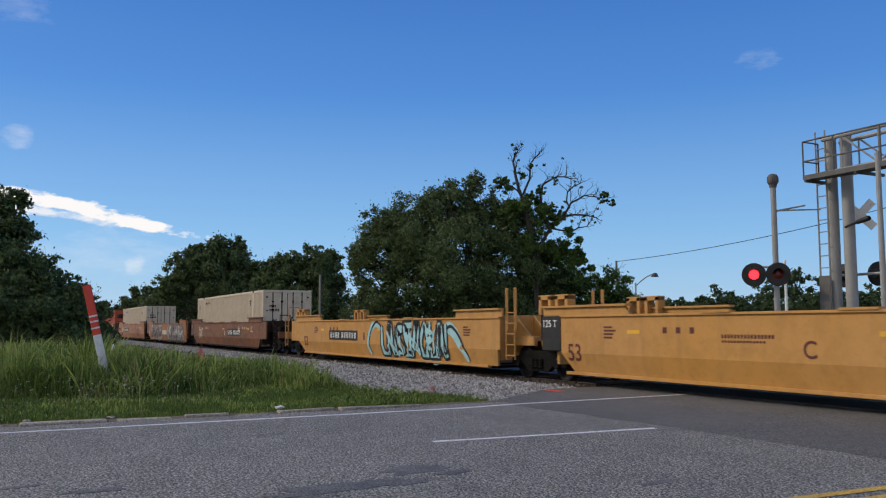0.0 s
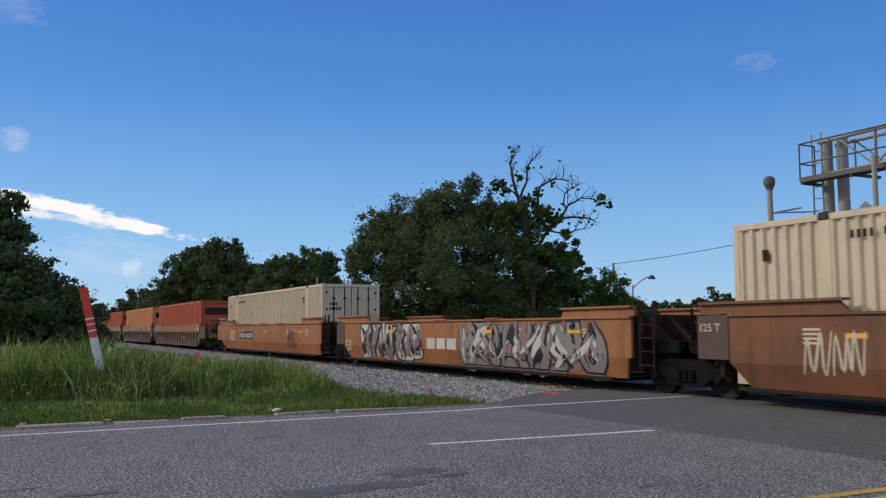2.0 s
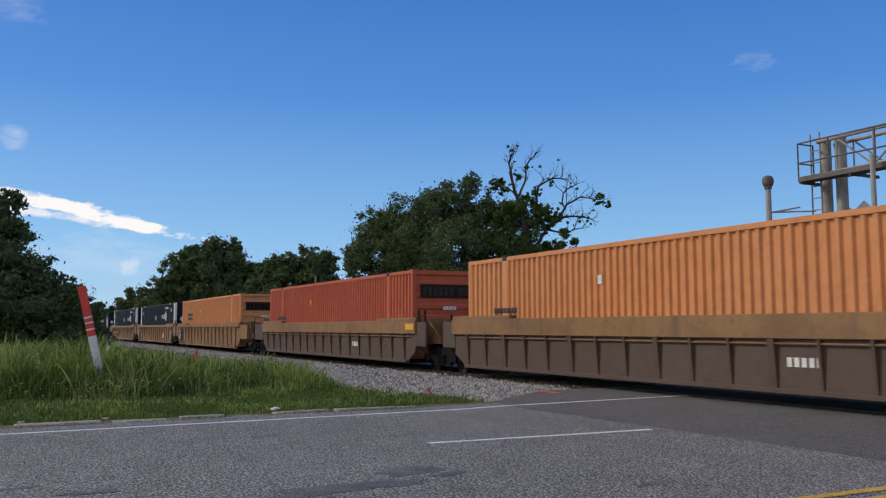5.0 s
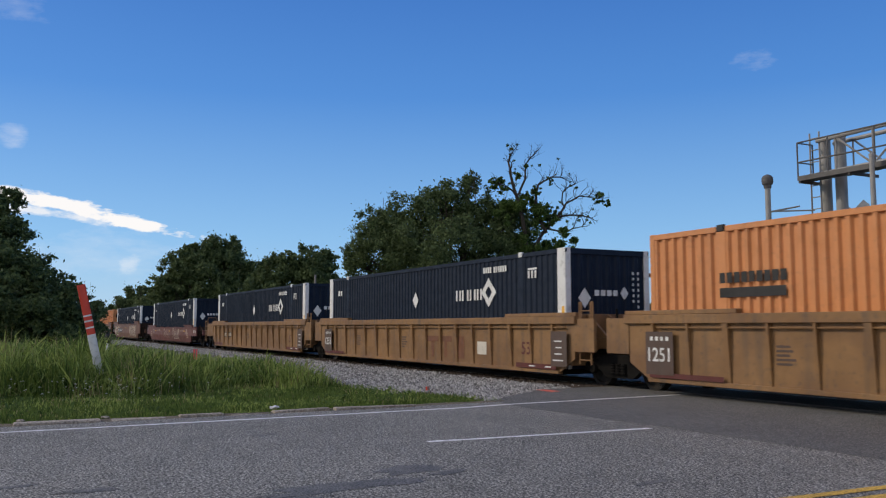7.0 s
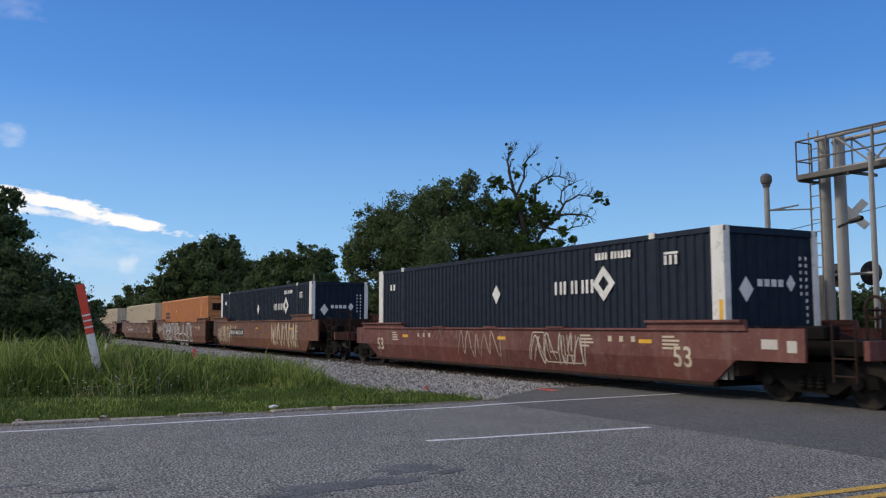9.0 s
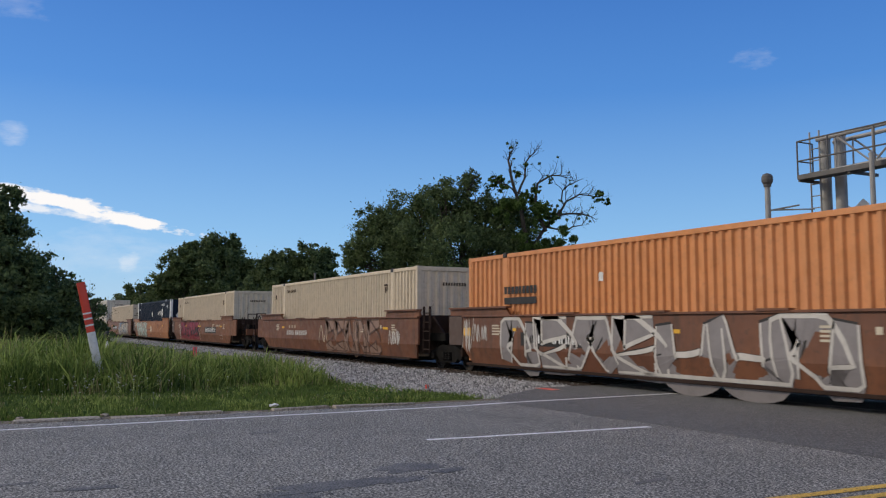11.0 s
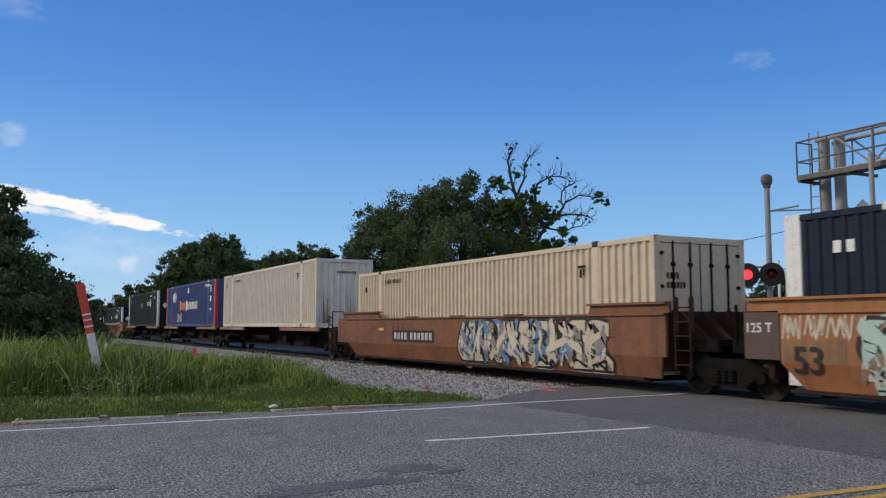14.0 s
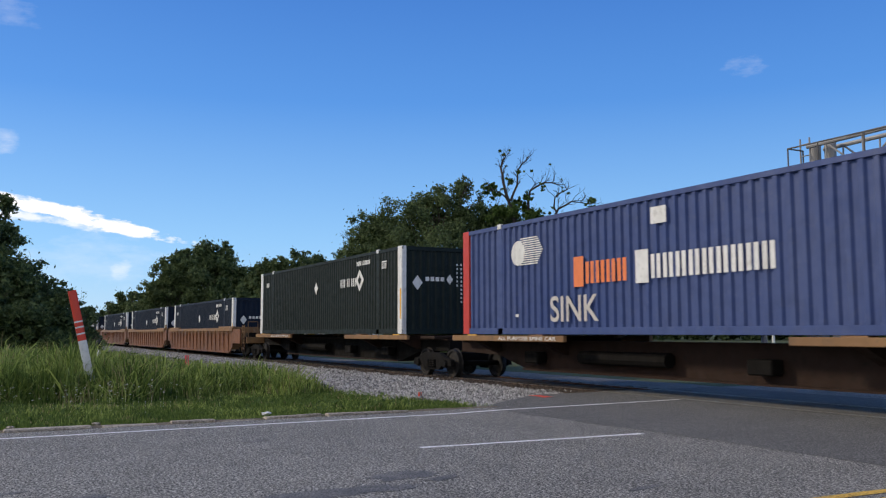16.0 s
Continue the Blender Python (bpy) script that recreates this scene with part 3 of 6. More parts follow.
# newer patch of asphalt before the rails, with an uneven edge
rnd = random.Random(4)
edge_pts = [(-15.75, -2.75), (-15.3, -3.3), (-14.5, -4.4), (-13.75, -5.15), (-13.0, -5.32), (-12.3, -5.40), (-11.2, -5.30), (-10.3, -5.34), (-8.9, -5.22), (-7.8, -5.24), (-5.8, -5.25), (-3.0, -5.4), (1.0, -5.5), (7.4, -5.5), (7.4, -2.75)]
bm = bmesh.new()
prism(bm, edge_pts, "z", 0.0005, 0.004)
tagged(part("road_patch", bm, "asphalt_dark"), "newer darker asphalt patch along the crossing", "road", kind="structure")


def blotch(cx, cy, rx, ry, seed, turn):
    rnd = random.Random(seed)
    bm = bmesh.new()
    pts = []
    for i in range(26):
        a = 2 * math.pi * i / 26
        r = 1 + 0.5 * noise.noise(Vector((math.cos(a) * 1.7, math.sin(a) * 1.7, seed))) + rnd.uniform(-.2, .2)
        x, y = math.cos(a) * rx * r, math.sin(a) * ry * r
        pts.append((cx + x * math.cos(turn) - y * math.sin(turn), cy + x * math.sin(turn) + y * math.cos(turn)))
    prism(bm, pts, "z", 0.0005, 0.0022 + 0.0003 * (seed % 9))
    tagged(part("road_stain", bm, "tar"), "dark tar stain soaked into the asphalt", "road", kind="structure")


blotch(-7.62, -9.82, 0.24, 0.34, 1, 0.3)
blotch(-7.30, -9.55, 0.10, 0.20, 8, 0.3)
blotch(-7.12, -10.75, 0.16, 0.55, 2, 0.06)
blotch(-6.95, -11.0, 0.07, 0.5, 4, 0.03)
blotch(-6.75, -11.4, 0.10, 0.45, 3, 0.0)
blotch(-7.05, -10.25, 0.12, 0.30, 5, 0.1)
blotch(-7.9, -12.6, 0.08, 0.25, 7, 0.0)
for i, (x, y) in enumerate(((-8.4, -13.2), (-6.0, -8.2), (-10.9, -10.3), (-11.3, -4.6))):
    blotch(x, y, 0.06, 0.18, 20 + i, 0.2)


def stripe(label, mat, pts, w=0.11):
    """A worn painted line of short pieces with ragged sides."""
    rnd = random.Random(len(label) + int(pts[0][1] * 10))
    V, F = [], []
    for (xa, ya), (xb, yb) in zip(pts, pts[1:]):
        n = max(2, int(abs(yb - ya) / 0.25))
        k = len(V)
        for i in range(n + 1):
            t = i / n
            x, y = xa + (xb - xa) * t, ya + (yb - ya) * t
            V += [(x - w / 2 + rnd.uniform(-.012, .012), y, 0.0055), (x + w / 2 + rnd.uniform(-.012, .012), y, 0.0055)]
        for i in range(n):
            F.append((k + 2 * i, k + 2 * i + 1, k + 2 * i + 3, k + 2 * i + 2))
    return tagged(part("road_marking", (V, F), mat), label, "road marking", kind="structure")


stripe("worn white edge line on the asphalt", "line_white", [(-12.6, -40), (-12.71, -13.2), (-12.78, -9.5), (-12.84, -6.5), (-13.02, -5.3)])
stripe("white edge line leading over the crossing", "line_white", [(-13.02, -5.3), (-13.22, -0.95)], 0.10)
for k in (0, 1, -1, -2):
    if k == 1:
        continue
    stripe("white lane dash on the asphalt", "line_white", [(-9.30 - 0.07 * 0, -8.77 + 12.2 * k), (-9.10, -5.52 + 12.2 * k)], 0.11)
stripe("yellow centre line on the asphalt", "line_yellow", [(-4.92, -60), (-4.92, -7.72), (-4.80, -4.2)], 0.12)
stripe("yellow centre line on the asphalt", "line_yellow", [(-4.66, -60), (-4.66, -7.72), (-4.54, -4.2)], 0.12)

# broken kerb edging along the road
kerb = empty("kerb")
tagged(kerb, "broken low concrete kerb half buried in soil and grass", "kerb", kind="structure")
rnd = random.Random(8)
y = -60.0
while y < -5.6:
    ln = rnd.uniform(0.35, 1.5)
    if noise.noise(Vector((1.3, y * .45, 2))) > -.12:
        x = ROAD_W - 0.07 + rnd.uniform(-.05, .05)
        top = rnd.uniform(-0.005, 0.045)
        bm = bevelled(boxes((x - rnd.uniform(.10, .2), x + 0.05, y, y + ln, -0.15, top)), 0.02, 2)
        for v in bm.verts:
            v.co.x += .05 * noise.noise(Vector((v.co.y * 3, v.co.z * 9, 1)))
            v.co.z += .03 * noise.noise(Vector((v.co.y * 4, v.co.x * 9, 5)))
        part("kerb_stone", bm, "concrete", kerb)
    y += ln + rnd.uniform(0.0, 0.25)

# worn earth between the asphalt and the grass
V, F = [], []
ys = [-40 + .25 * k for k in range(141)]
for yy in ys:
    V += [(ROAD_W - .02, yy, -.012), (ROAD_W - .25, yy, .012 + .02 * noise.noise(Vector((yy, 1, 1)))), (ROAD_W - .55 - .22 * noise.noise(Vector((yy * .9, 2, 1))), yy, -.02), (ROAD_W - .95 - .3 * noise.noise(Vector((yy * .8, 5, 1))), yy, -.11)]
for k in range(len(ys) - 1):
    for q in range(3):
        F.append((4 * k + q, 4 * k + 4 + q, 4 * k + 5 + q, 4 * k + 1 + q))
tagged(part("bare_soil", (V, F), "earth"), "bare brown earth along the broken kerb", "soil", kind="structure")

# red paint blotch at the corner of the crossing
bm = bmesh.new()
prism(bm, [(-15.75, -2.95), (-15.0, -3.0), (-15.1, -2.72), (-15.6, -2.72)], "z", 0.001, 0.005)
tagged(part("paint_mark", bm, "plastic_red"), "sprayed orange survey mark on the asphalt edge", "paint mark", kind="structure")

# ballast shoulder and track
V, F = [], []
prof = [(-7.2, -0.10), (-5.5, -0.055), (-4.0, -0.05), (-2.6, -0.06), (-1.5, -0.05), (1.5, -0.05), (3.3, -0.05), (4.2, -0.12)]
xs = [-420 + i * 2.0 for i in range(203)] 
xs = [x for x in xs if x < -13.6] + [-13.6]
for x in xs:
    for yy, zz in prof:
        V.append((x, yy + 0.25 * noise.noise(Vector((x * .4, yy, 3))), zz + 0.03 * noise.noise(Vector((x * .7, yy * 2, 7)))))
for i in range(len(xs) - 1):
    for j in range(len(prof) - 1):
        k = i * len(prof) + j
        F.append((k, k + len(prof), k + len(prof) + 1, k + 1))
tagged(part("ballast", (V, F), "bed"), "grey crushed stone ballast bed under the track", "ballast", kind="structure")
bm = bmesh.new()
prism(bm, [(ROAD_E + 0.05, -4.0), (ROAD_E + 300, -4.0), (ROAD_E + 300, 4.0), (ROAD_E + 0.05, 4.0)], "z", -0.2, -0.05)
tagged(part("ballast", bm, "bed"), "grey crushed stone ballast beyond the road", "ballast", kind="structure")


def stones():
    rnd = np.random.RandomState(3)
    ico = np.array([(0, 0, 1), (.9, 0, .1), (.25, .85, 0), (-.75, .5, .1), (-.7, -.55, 0), (.3, -.85, .1), (0, 0, -.8)])
    fc = [(0, 1, 2), (0, 2, 3), (0, 3, 4), (0, 4, 5), (0, 5, 1), (6, 2, 1), (6, 3, 2), (6, 4, 3), (6, 5, 4), (6, 1, 5)]
    V, F, VD, FD = [], [], [], []
    n = 46000
    xs = -13.9 - 77 * rnd.rand(n) ** 2.0
    ys = -6.6 + 6.0 * rnd.rand(n)
    for i in range(n):
        # the grass eats into the stones further from the road
        lim = -5.2 if xs[i] > -16.5 else -6.0 if xs[i] > -20 else min(-4.0, -6.3 + (-20 - xs[i]) * .13)
        edge = -15.87 if ys[i] > -2.7 else min(-13.9, -15.87 + (-2.7 - ys[i]) * 0.76)
        if xs[i] > edge + 0.12 * rnd.rand():
            continue
        if ys[i] < lim + 0.4 * noise.noise(Vector((xs[i] * .5, 1, 2))):
            continue
        s = rnd.uniform(0.025, 0.055) * (1 + 0.012 * (-xs[i] - 15))
        a = rnd.rand() * 6.28
        c, sn = math.cos(a), math.sin(a)
        p = ico * (s * rnd.uniform(.7, 1.3), s * rnd.uniform(.7, 1.3), s * rnd.uniform(.6, 1.1))
        q = np.stack([p[:, 0] * c - p[:, 1] * sn + xs[i], p[:, 0] * sn + p[:, 1] * c + ys[i], p[:, 2] - 0.035 + rnd.uniform(0, .02)], 1)
        # stones by the rails: rust stain plus the trackside shadow put into their colour
        near_rail = ys[i] > -1.75 + .35 * noise.noise(Vector((xs[i] * .8, ys[i] * 2, 4))) + .3 * rnd.rand()
        VV, FF = (VD, FD) if near_rail else (V, F)
        k = len(VV)
        VV += q.tolist()
        FF += [(a_ + k, b_ + k, c_ + k) for a_, b_, c_ in fc]
    tagged(part("ballast_stones", (VD, FD), "stone_rusty_shaded"), "rust-stained ballast stones close to the rails, darkened for the shade there", "ballast", kind="stuff")
    tagged(part("ballast_stones", (V, F), "stone"), "loose pale grey crushed ballast stones beside the rails", "ballast", kind="stuff")


stones()
for side in (-1, 1):
    bm = bmesh.new()
    y0 = 0.755 * side
    prism(bm, [(y0 - .07, -.17), (y0 + .07, -.17), (y0 + .07, -.155), (y0 + .012, -.14), (y0 + .012, -.045), (y0 + .036, -.035), (y0 + .036, 0.0), (y0 - .036, 0.0), (y0 - .036, -.035), (y0 - .012, -.045), (y0 - .012, -.14), (y0 - .07, -.155)], "x", -420, 300)
    rail = part("rail", bm, "rail_rust")
    tagged(rail, "steel running rail with a worn shiny head", "rail", kind="structure")
    part("rail_head", boxes((-420, 300, y0 - 0.03, y0 + 0.03, 0.0005, 0.006)), "railtop", rail, "polished running surface")
bm = bmesh.new()
for i in range(480):
    x = -16.3 - i * 0.53
    box(bm, x - .115, x + .115, -1.3, 1.3, -.2, -.025 + 0.01 * math.sin(i * 7.3))
tagged(part("sleepers", bm, "timber"), "dark creosoted timber sleepers under the rails", "sleepers", kind="stuff")
# flangeway rubber strips in the crossing
for yy in (-0.62, -0.89, 0.62, 0.89):
    tagged(part("crossing_panel_edge", boxes((ROAD_W - 2.4, ROAD_E, yy - .05, yy + .05, 0.0005, 0.005)), "tar"), "black rubber strip beside the rail in the crossing", "crossing strip", kind="structure")


# ---- plants ----
def blades(name, n, region, height, width, mat, seed, label, lean=0.35, keep=None, tuft=9, spread=0.10):
    """Grass in tussocks: arching blades that lean out from a common foot."""
    rnd = np.random.RandomState(seed)
    V, F = [], []
    cnt = tries = 0
    while cnt < n and tries < n:
        tries += 1
        cx, cy = region(rnd)
        if keep and not keep(cx, cy, rnd):
            continue
        hh = height(cx, cy) * rnd.uniform(.7, 1.25)
        if hh <= 0.02:
            continue
        grow = 1 + 0.025 * max(0, -cx - 15)
        for _ in range(tuft):
            ox, oy = rnd.normal() * spread * grow, rnd.normal() * spread * grow
            x, y = cx + ox, cy + oy
            h = hh * rnd.uniform(.45, 1.1)
            w = width * rnd.uniform(.6, 1.3) * grow
            a = rnd.rand() * 6.28
            b = math.atan2(oy, ox) + rnd.normal() * .8
            l = lean * rnd.rand() * h * 2.0
            dx, dy = math.cos(a) * w, math.sin(a) * w
            lx, ly = math.cos(b) * l, math.sin(b) * l
            z = -0.09
            k = len(V)
            V += [(x - dx, y - dy, z), (x + dx, y + dy, z), (x - dx * .9 + lx * .22, y - dy * .9 + ly * .22, z + h * .5), (x + dx * .9 + lx * .22, y + dy * .9 + ly * .22, z + h * .5),
                  (x - dx * .6 + lx * .6, y - dy * .6 + ly * .6, z + h * .88), (x + dx * .6 + lx * .6, y + dy * .6 + ly * .6, z + h * .88), (x + lx * 1.25, y + ly * 1.25, z + h * (1.05 - .25 * min(1, l / h)))]
            F += [(k, k + 1, k + 3, k + 2), (k + 2, k + 3, k + 5, k + 4), (k + 4, k + 5, k + 6)]
            cnt += 1
    return tagged(part(name, (V, F), mat), label, "grass", kind="stuff")


def inner_edge(x):
    """Where the grass stops towards the track, by distance along it."""
    if x > -14.6:
        return -5.0
    if x > -17:
        return -5.0 + (x + 14.6) * 0.22
    if x > -20:
        return -5.53 + (x + 17) * 0.19
    return min(-3.9, -6.1 + (-20 - x) * 0.13)


def rank(x, y):
    """Grass height: mown by the road and the corner, rank further in."""
    d = -13.6 - x
    base = 0.10 + 0.10 * noise.noise(Vector((x * .8, y * .8, 5)))
    corner = min(1, max(0, (-5.8 - y) / 1.1)) * min(1, 0.72 + 0.28 * max(0, (-9.2 - y) / 2.2))
    deep = min(1, max(0, (d - 4.7 - 1.1 * noise.noise(Vector((x * .6, y * .6, 15)))) / 1.6))
    behind = 1 - 0.42 * min(1, max(0, (-x - 23) / 4)) * (1 if y > -10.8 else 0.5)
    tall = 0.66 + 0.16 * min(1, max(0, (-9.8 - y) / 1.5)) + 0.34 * noise.noise(Vector((x * .35, y * .35, 9))) + 0.30 * noise.noise(Vector((x * 1.1, y * 1.1, 4)))
    return base + max(0.05, tall) * deep * corner * behind


def near(rnd):
    return -14.6 - 13 * rnd.rand() ** 1.3, -30 + 26 * rnd.rand() ** 0.7


def verge(rnd):
    return -13.5 - 7.0 * rnd.rand(), -22 + 17.1 * rnd.rand() ** .55


def mid_near(rnd):
    return -14.5 - 7 * rnd.rand(), -22 + 17 * rnd.rand() ** .8


def mid(rnd):
    return -20 - 50 * rnd.rand() ** 1.4, -26 + 23 * rnd.rand() ** 0.8


def inside(x, y, rnd):
    return y < inner_edge(x) + 0.22 * noise.noise(Vector((x * 1.5, y, 1))) and y > -13.45 + (x + 8) * 0.22 - 1.5


def tuft_tone(which):
    def keep(x, y, rnd):
        if not inside(x, y, rnd):
            return False
        v = noise.noise(Vector((x * .55, y * .55, 21))) + 0.35 * noise.noise(Vector((x * 2.1, y * 2.1, 2))) + rnd.uniform(-.25, .25)
        return v > 0.08 if which else v <= 0.08
    return keep


blades("grass", 24000, near, rank, 0.013, "grass_deep", 11, "deep green tufts of rank roadside grass", keep=tuft_tone(1))
blades("grass", 16000, mid, rank, 0.014, "grass_deep", 12, "deep green tufts beside the railway", keep=tuft_tone(1))
blades("verge", 70000, verge, lambda x, y: 0.11 + 0.08 * noise.noise(Vector((x * 1.7, y * 1.7, 6))), 0.007, "grass_deep", 13, "short mown grass of the verge with bare patches", keep=lambda x, y, r: inside(x, y, r) and noise.noise(Vector((x * 1.2, y * .8, 30))) + r.uniform(-.4, .4) > -.28 + max(0, (x + 14.25) * .9))
blades("verge", 16000, verge, lambda x, y: 0.10 + 0.09 * noise.noise(Vector((x * .9, y * .9, 61))), 0.006, "grass", 15, "brighter tufts in the low grass of the verge", keep=lambda x, y, r: inside(x, y, r) and noise.noise(Vector((x * .8, y * .8, 33))) + r.uniform(-.3, .3) > .02 + max(0, (x + 14.25) * .9))
blades("weeds", 2600, mid_near, lambda x, y: 0.35 * rank(x, y) + .1, 0.03, "leaf_light", 14, "low broad-leaved weeds among the grass", lean=.9, keep=inside)
blades("grass", 32000, near, rank, 0.012, "grass", 1, "rank green roadside grass, knee to waist high", keep=tuft_tone(0))
blades("grass", 34000, mid, rank, 0.013, "grass", 2, "tall green grass beside the railway", keep=tuft_tone(0))
blades("cane_grass", 5200, near, lambda x, y: rank(x, y) * 1.12 if rank(x, y) > .4 else 0, 0.017, "grass", 16, "long arching pale green blades above the rank grass", lean=1.0, keep=inside, tuft=4, spread=.06)
blades("grass_dry", 7000, near, lambda x, y: rank(x, y) * 1.05, 0.007, "grass_dry", 3, "dry straw coloured stalks among the grass", keep=inside)
blades("grass_dry", 4000, mid, lambda x, y: rank(x, y) * 1.1, 0.008, "grass_dry", 4, "dry seeding stalks in the tall grass", keep=inside)


def leaf_cloud(rnd, blobs, n, size, flat=0.7, shell=0.55):
    """Leaves on the outer part of many blobs: centres, radii."""
    c = np.array([b[:3] for b in blobs])
    r = np.array([b[3] for b in blobs])
    wgt = r ** 2 / (r ** 2).sum()
    idx = rnd.choice(len(blobs), n, p=wgt)
    d = rnd.normal(size=(n, 3))
    d /= np.linalg.norm(d, axis=1)[:, None]
    rad = r[idx] * np.where(rnd.rand(n) < 0.55, shell + (1.05 - shell) * rnd.rand(n) ** 0.6, np.abs(rnd.normal(size=n)) * 0.85)
    P = c[idx] + d * rad[:, None] * (1, 1, 0.85)
    a = rnd.normal(size=(n, 3))
    a /= np.linalg.norm(a, axis=1)[:, None]
    b = np.cross(a, rnd.normal(size=(n, 3)))
    b /= np.linalg.norm(b, axis=1)[:, None]
    s = size * rnd.uniform(.6, 1.4, n)[:, None]
    V = np.stack([P - a * s, P + b * s * .5, P + a * s, P - b * s * .5], 1).reshape(-1, 3)
    F = np.arange(n * 4).reshape(-1, 4)
    return V, F


def crown_blobs(rnd, lumps, per, spread):
    out = []
    for x, y, z, r in lumps:
        for i in range(per):
            d = rnd.normal(size=3)
            d /= np.linalg.norm(d)
            q = r * spread * rnd.rand() ** 0.4
            out.append((x + d[0] * q, y + d[1] * q, z + d[2] * q * .9, r * rnd.uniform(.09, .26)))
    return out


def limb(bm, p, d, length, r, depth, rnd, tips, bend=0.35, split=3):
    n = 4
    q = Vector(p)
    d = Vector(d).normalized()
    for i in range(n):
        d2 = (d + Vector((rnd.uniform(-bend, bend), rnd.uniform(-bend, bend), rnd.uniform(-bend * .4, bend * .7)))).normalized()
        e = q + d2 * length / n
        ra, rb = r * (1 - .45 * i / n), r * (1 - .45 * (i + 1) / n)
        tube(bm, q, e, ra, rb, 6 if r > .06 else 4, caps=False)
        if depth > 0 and i >= 1 and rnd.random() < 0.85:
            for _ in range(split - 1 if i < n - 1 else split):
                s = (d2 + Vector((rnd.uniform(-1, 1), rnd.uniform(-1, 1), rnd.uniform(-.3, .8)))).normalized()
                limb(bm, e, s, length * rnd.uniform(.45, .7), rb * .6, depth - 1, rnd, tips, bend, split)
        q, d = e, d2
    tips.append(tuple(q))


def tree(label, base, trunk_h, trunk_r, lumps, leaves, leaf_size, seed, mat="leaf", per=26, spread=0.95, shell=0.4):
    """Tapered trunk, limbs to each lump of the crown, leaves in many small clumps. Lumps are relative to base."""
    rnd, pr = np.random.RandomState(seed), random.Random(seed)
    ob = empty("tree")
    ob.location = base
    bm = bmesh.new()
    top = Vector((0, 0, trunk_h))
    tube(bm, (0, 0, -0.3), (0, 0, trunk_h * .5), trunk_r * 1.25, trunk_r, 9, caps=False)
    tube(bm, (0, 0, trunk_h * .5), top, trunk_r, trunk_r * .8, 9, caps=False)
    for x, y, z, r in lumps:
        a = Vector((x, y, z))
        m = top.lerp(a, .5) + Vector((pr.uniform(-.6, .6), pr.uniform(-.6, .6), -.3))
        tube(bm, top - Vector((0, 0, .2)), m, trunk_r * .5, trunk_r * .3, 6, caps=False)
        tube(bm, m, a, trunk_r * .3, trunk_r * .12, 6, caps=False)
        for _ in range(4):
            limb(bm, m.lerp(a, pr.random()), (pr.uniform(-1, 1), pr.uniform(-1, 1), pr.uniform(0, 1)), r * .8, trunk_r * .14, 1, pr, [], .4, 2)
    part("trunk", bm, "bark", ob)
    bl = crown_blobs(rnd, lumps, per, spread)
    V, F = leaf_cloud(rnd, bl, leaves, leaf_size, shell=shell)
    # leaves through the body of the crown, none beyond it
    body = []
    for x, y, z, r in lumps:
        for _ in range(14):
            d = rnd.normal(size=3)
            d *= r * .62 * rnd.rand() ** .33 / np.linalg.norm(d)
            body.append((x + d[0], y + d[1], z + d[2], r * .14))
    V2, F2 = leaf_cloud(rnd, body, int(leaves * .22), leaf_size * 1.15, shell=.1)
    F = np.concatenate([F, F2 + len(V)])
    V = np.concatenate([V, V2])
    part("crown", (V.tolist(), F.tolist()), mat, ob)
    return tagged(ob, label, "tree")


def along(heading, dist, z=0.0):
    """A place at a distance from the eye in a compass heading."""
    a = radians(heading)
    return (EYE[0] + math.sin(a) * dist, EYE[1] + math.cos(a) * dist, z)


def lumps_across(heading, items):
    """Crown lumps given as across (to the right), towards the eye, height, radius."""
    a = radians(heading)
    rx, ry = math.cos(a), -math.sin(a)
    fx, fy = math.sin(a), math.cos(a)
    return [(s * rx - d * fx, s * ry - d * fy, z, r) for s, d, z, r in items]


G = -0.1
# the great oak behind the track
tree("large dark green spreading oak behind the railway", along(-61.5, 60, G), 3.2, 0.42, lumps_across(-61.5, [
    (-5.0, 0, 7.6, 2.8), (-5.6, 0, 3.6, 2.5), (-2.6, 0, 9.0, 2.6), (0.6, 0, 9.9, 2.4), (0, 1.5, 5.5, 4.6), (4.0, 0, 8.0, 2.7), (5.0, 0.5, 4.5, 3.5), (6.4, 0, 6.0, 1.7), (-6.9, 0, 5.9, 1.3),
    (2.2, 0, 7.5, 3.0), (-3.2, 0.5, 6.0, 3.6), (1.0, 0, 11.6, 0.9), (-6.7, 0, 2.0, 1.9), (-3.0, 0, 2.2, 2.6), (0.5, 1, 2.0, 2.8), (4.0, 1, 2.0, 2.8), (-5.3, 0, 8.5, 1.9), (-7.0, 0, 6.6, 1.1), (-1.0, 0, 10.0, 1.9), (3.0, 0, 9.4, 1.9)]), 140000, 0.095, 11, per=60)
tree("lower leafy green tree beside the great oak", along(-54.3, 62, G), 2.0, 0.25, lumps_across(-54.3, [
    (-2.4, 1, 2.8, 2.2), (0.4, 0, 3.4, 2.2), (2.6, 0, 4.2, 1.9), (3.6, 0, 2.4, 1.8), (-4.6, 2, 2.6, 2.2), (-1.0, 1, 4.4, 1.6)]), 34000, 0.095, 12, "leaf_light", per=50)


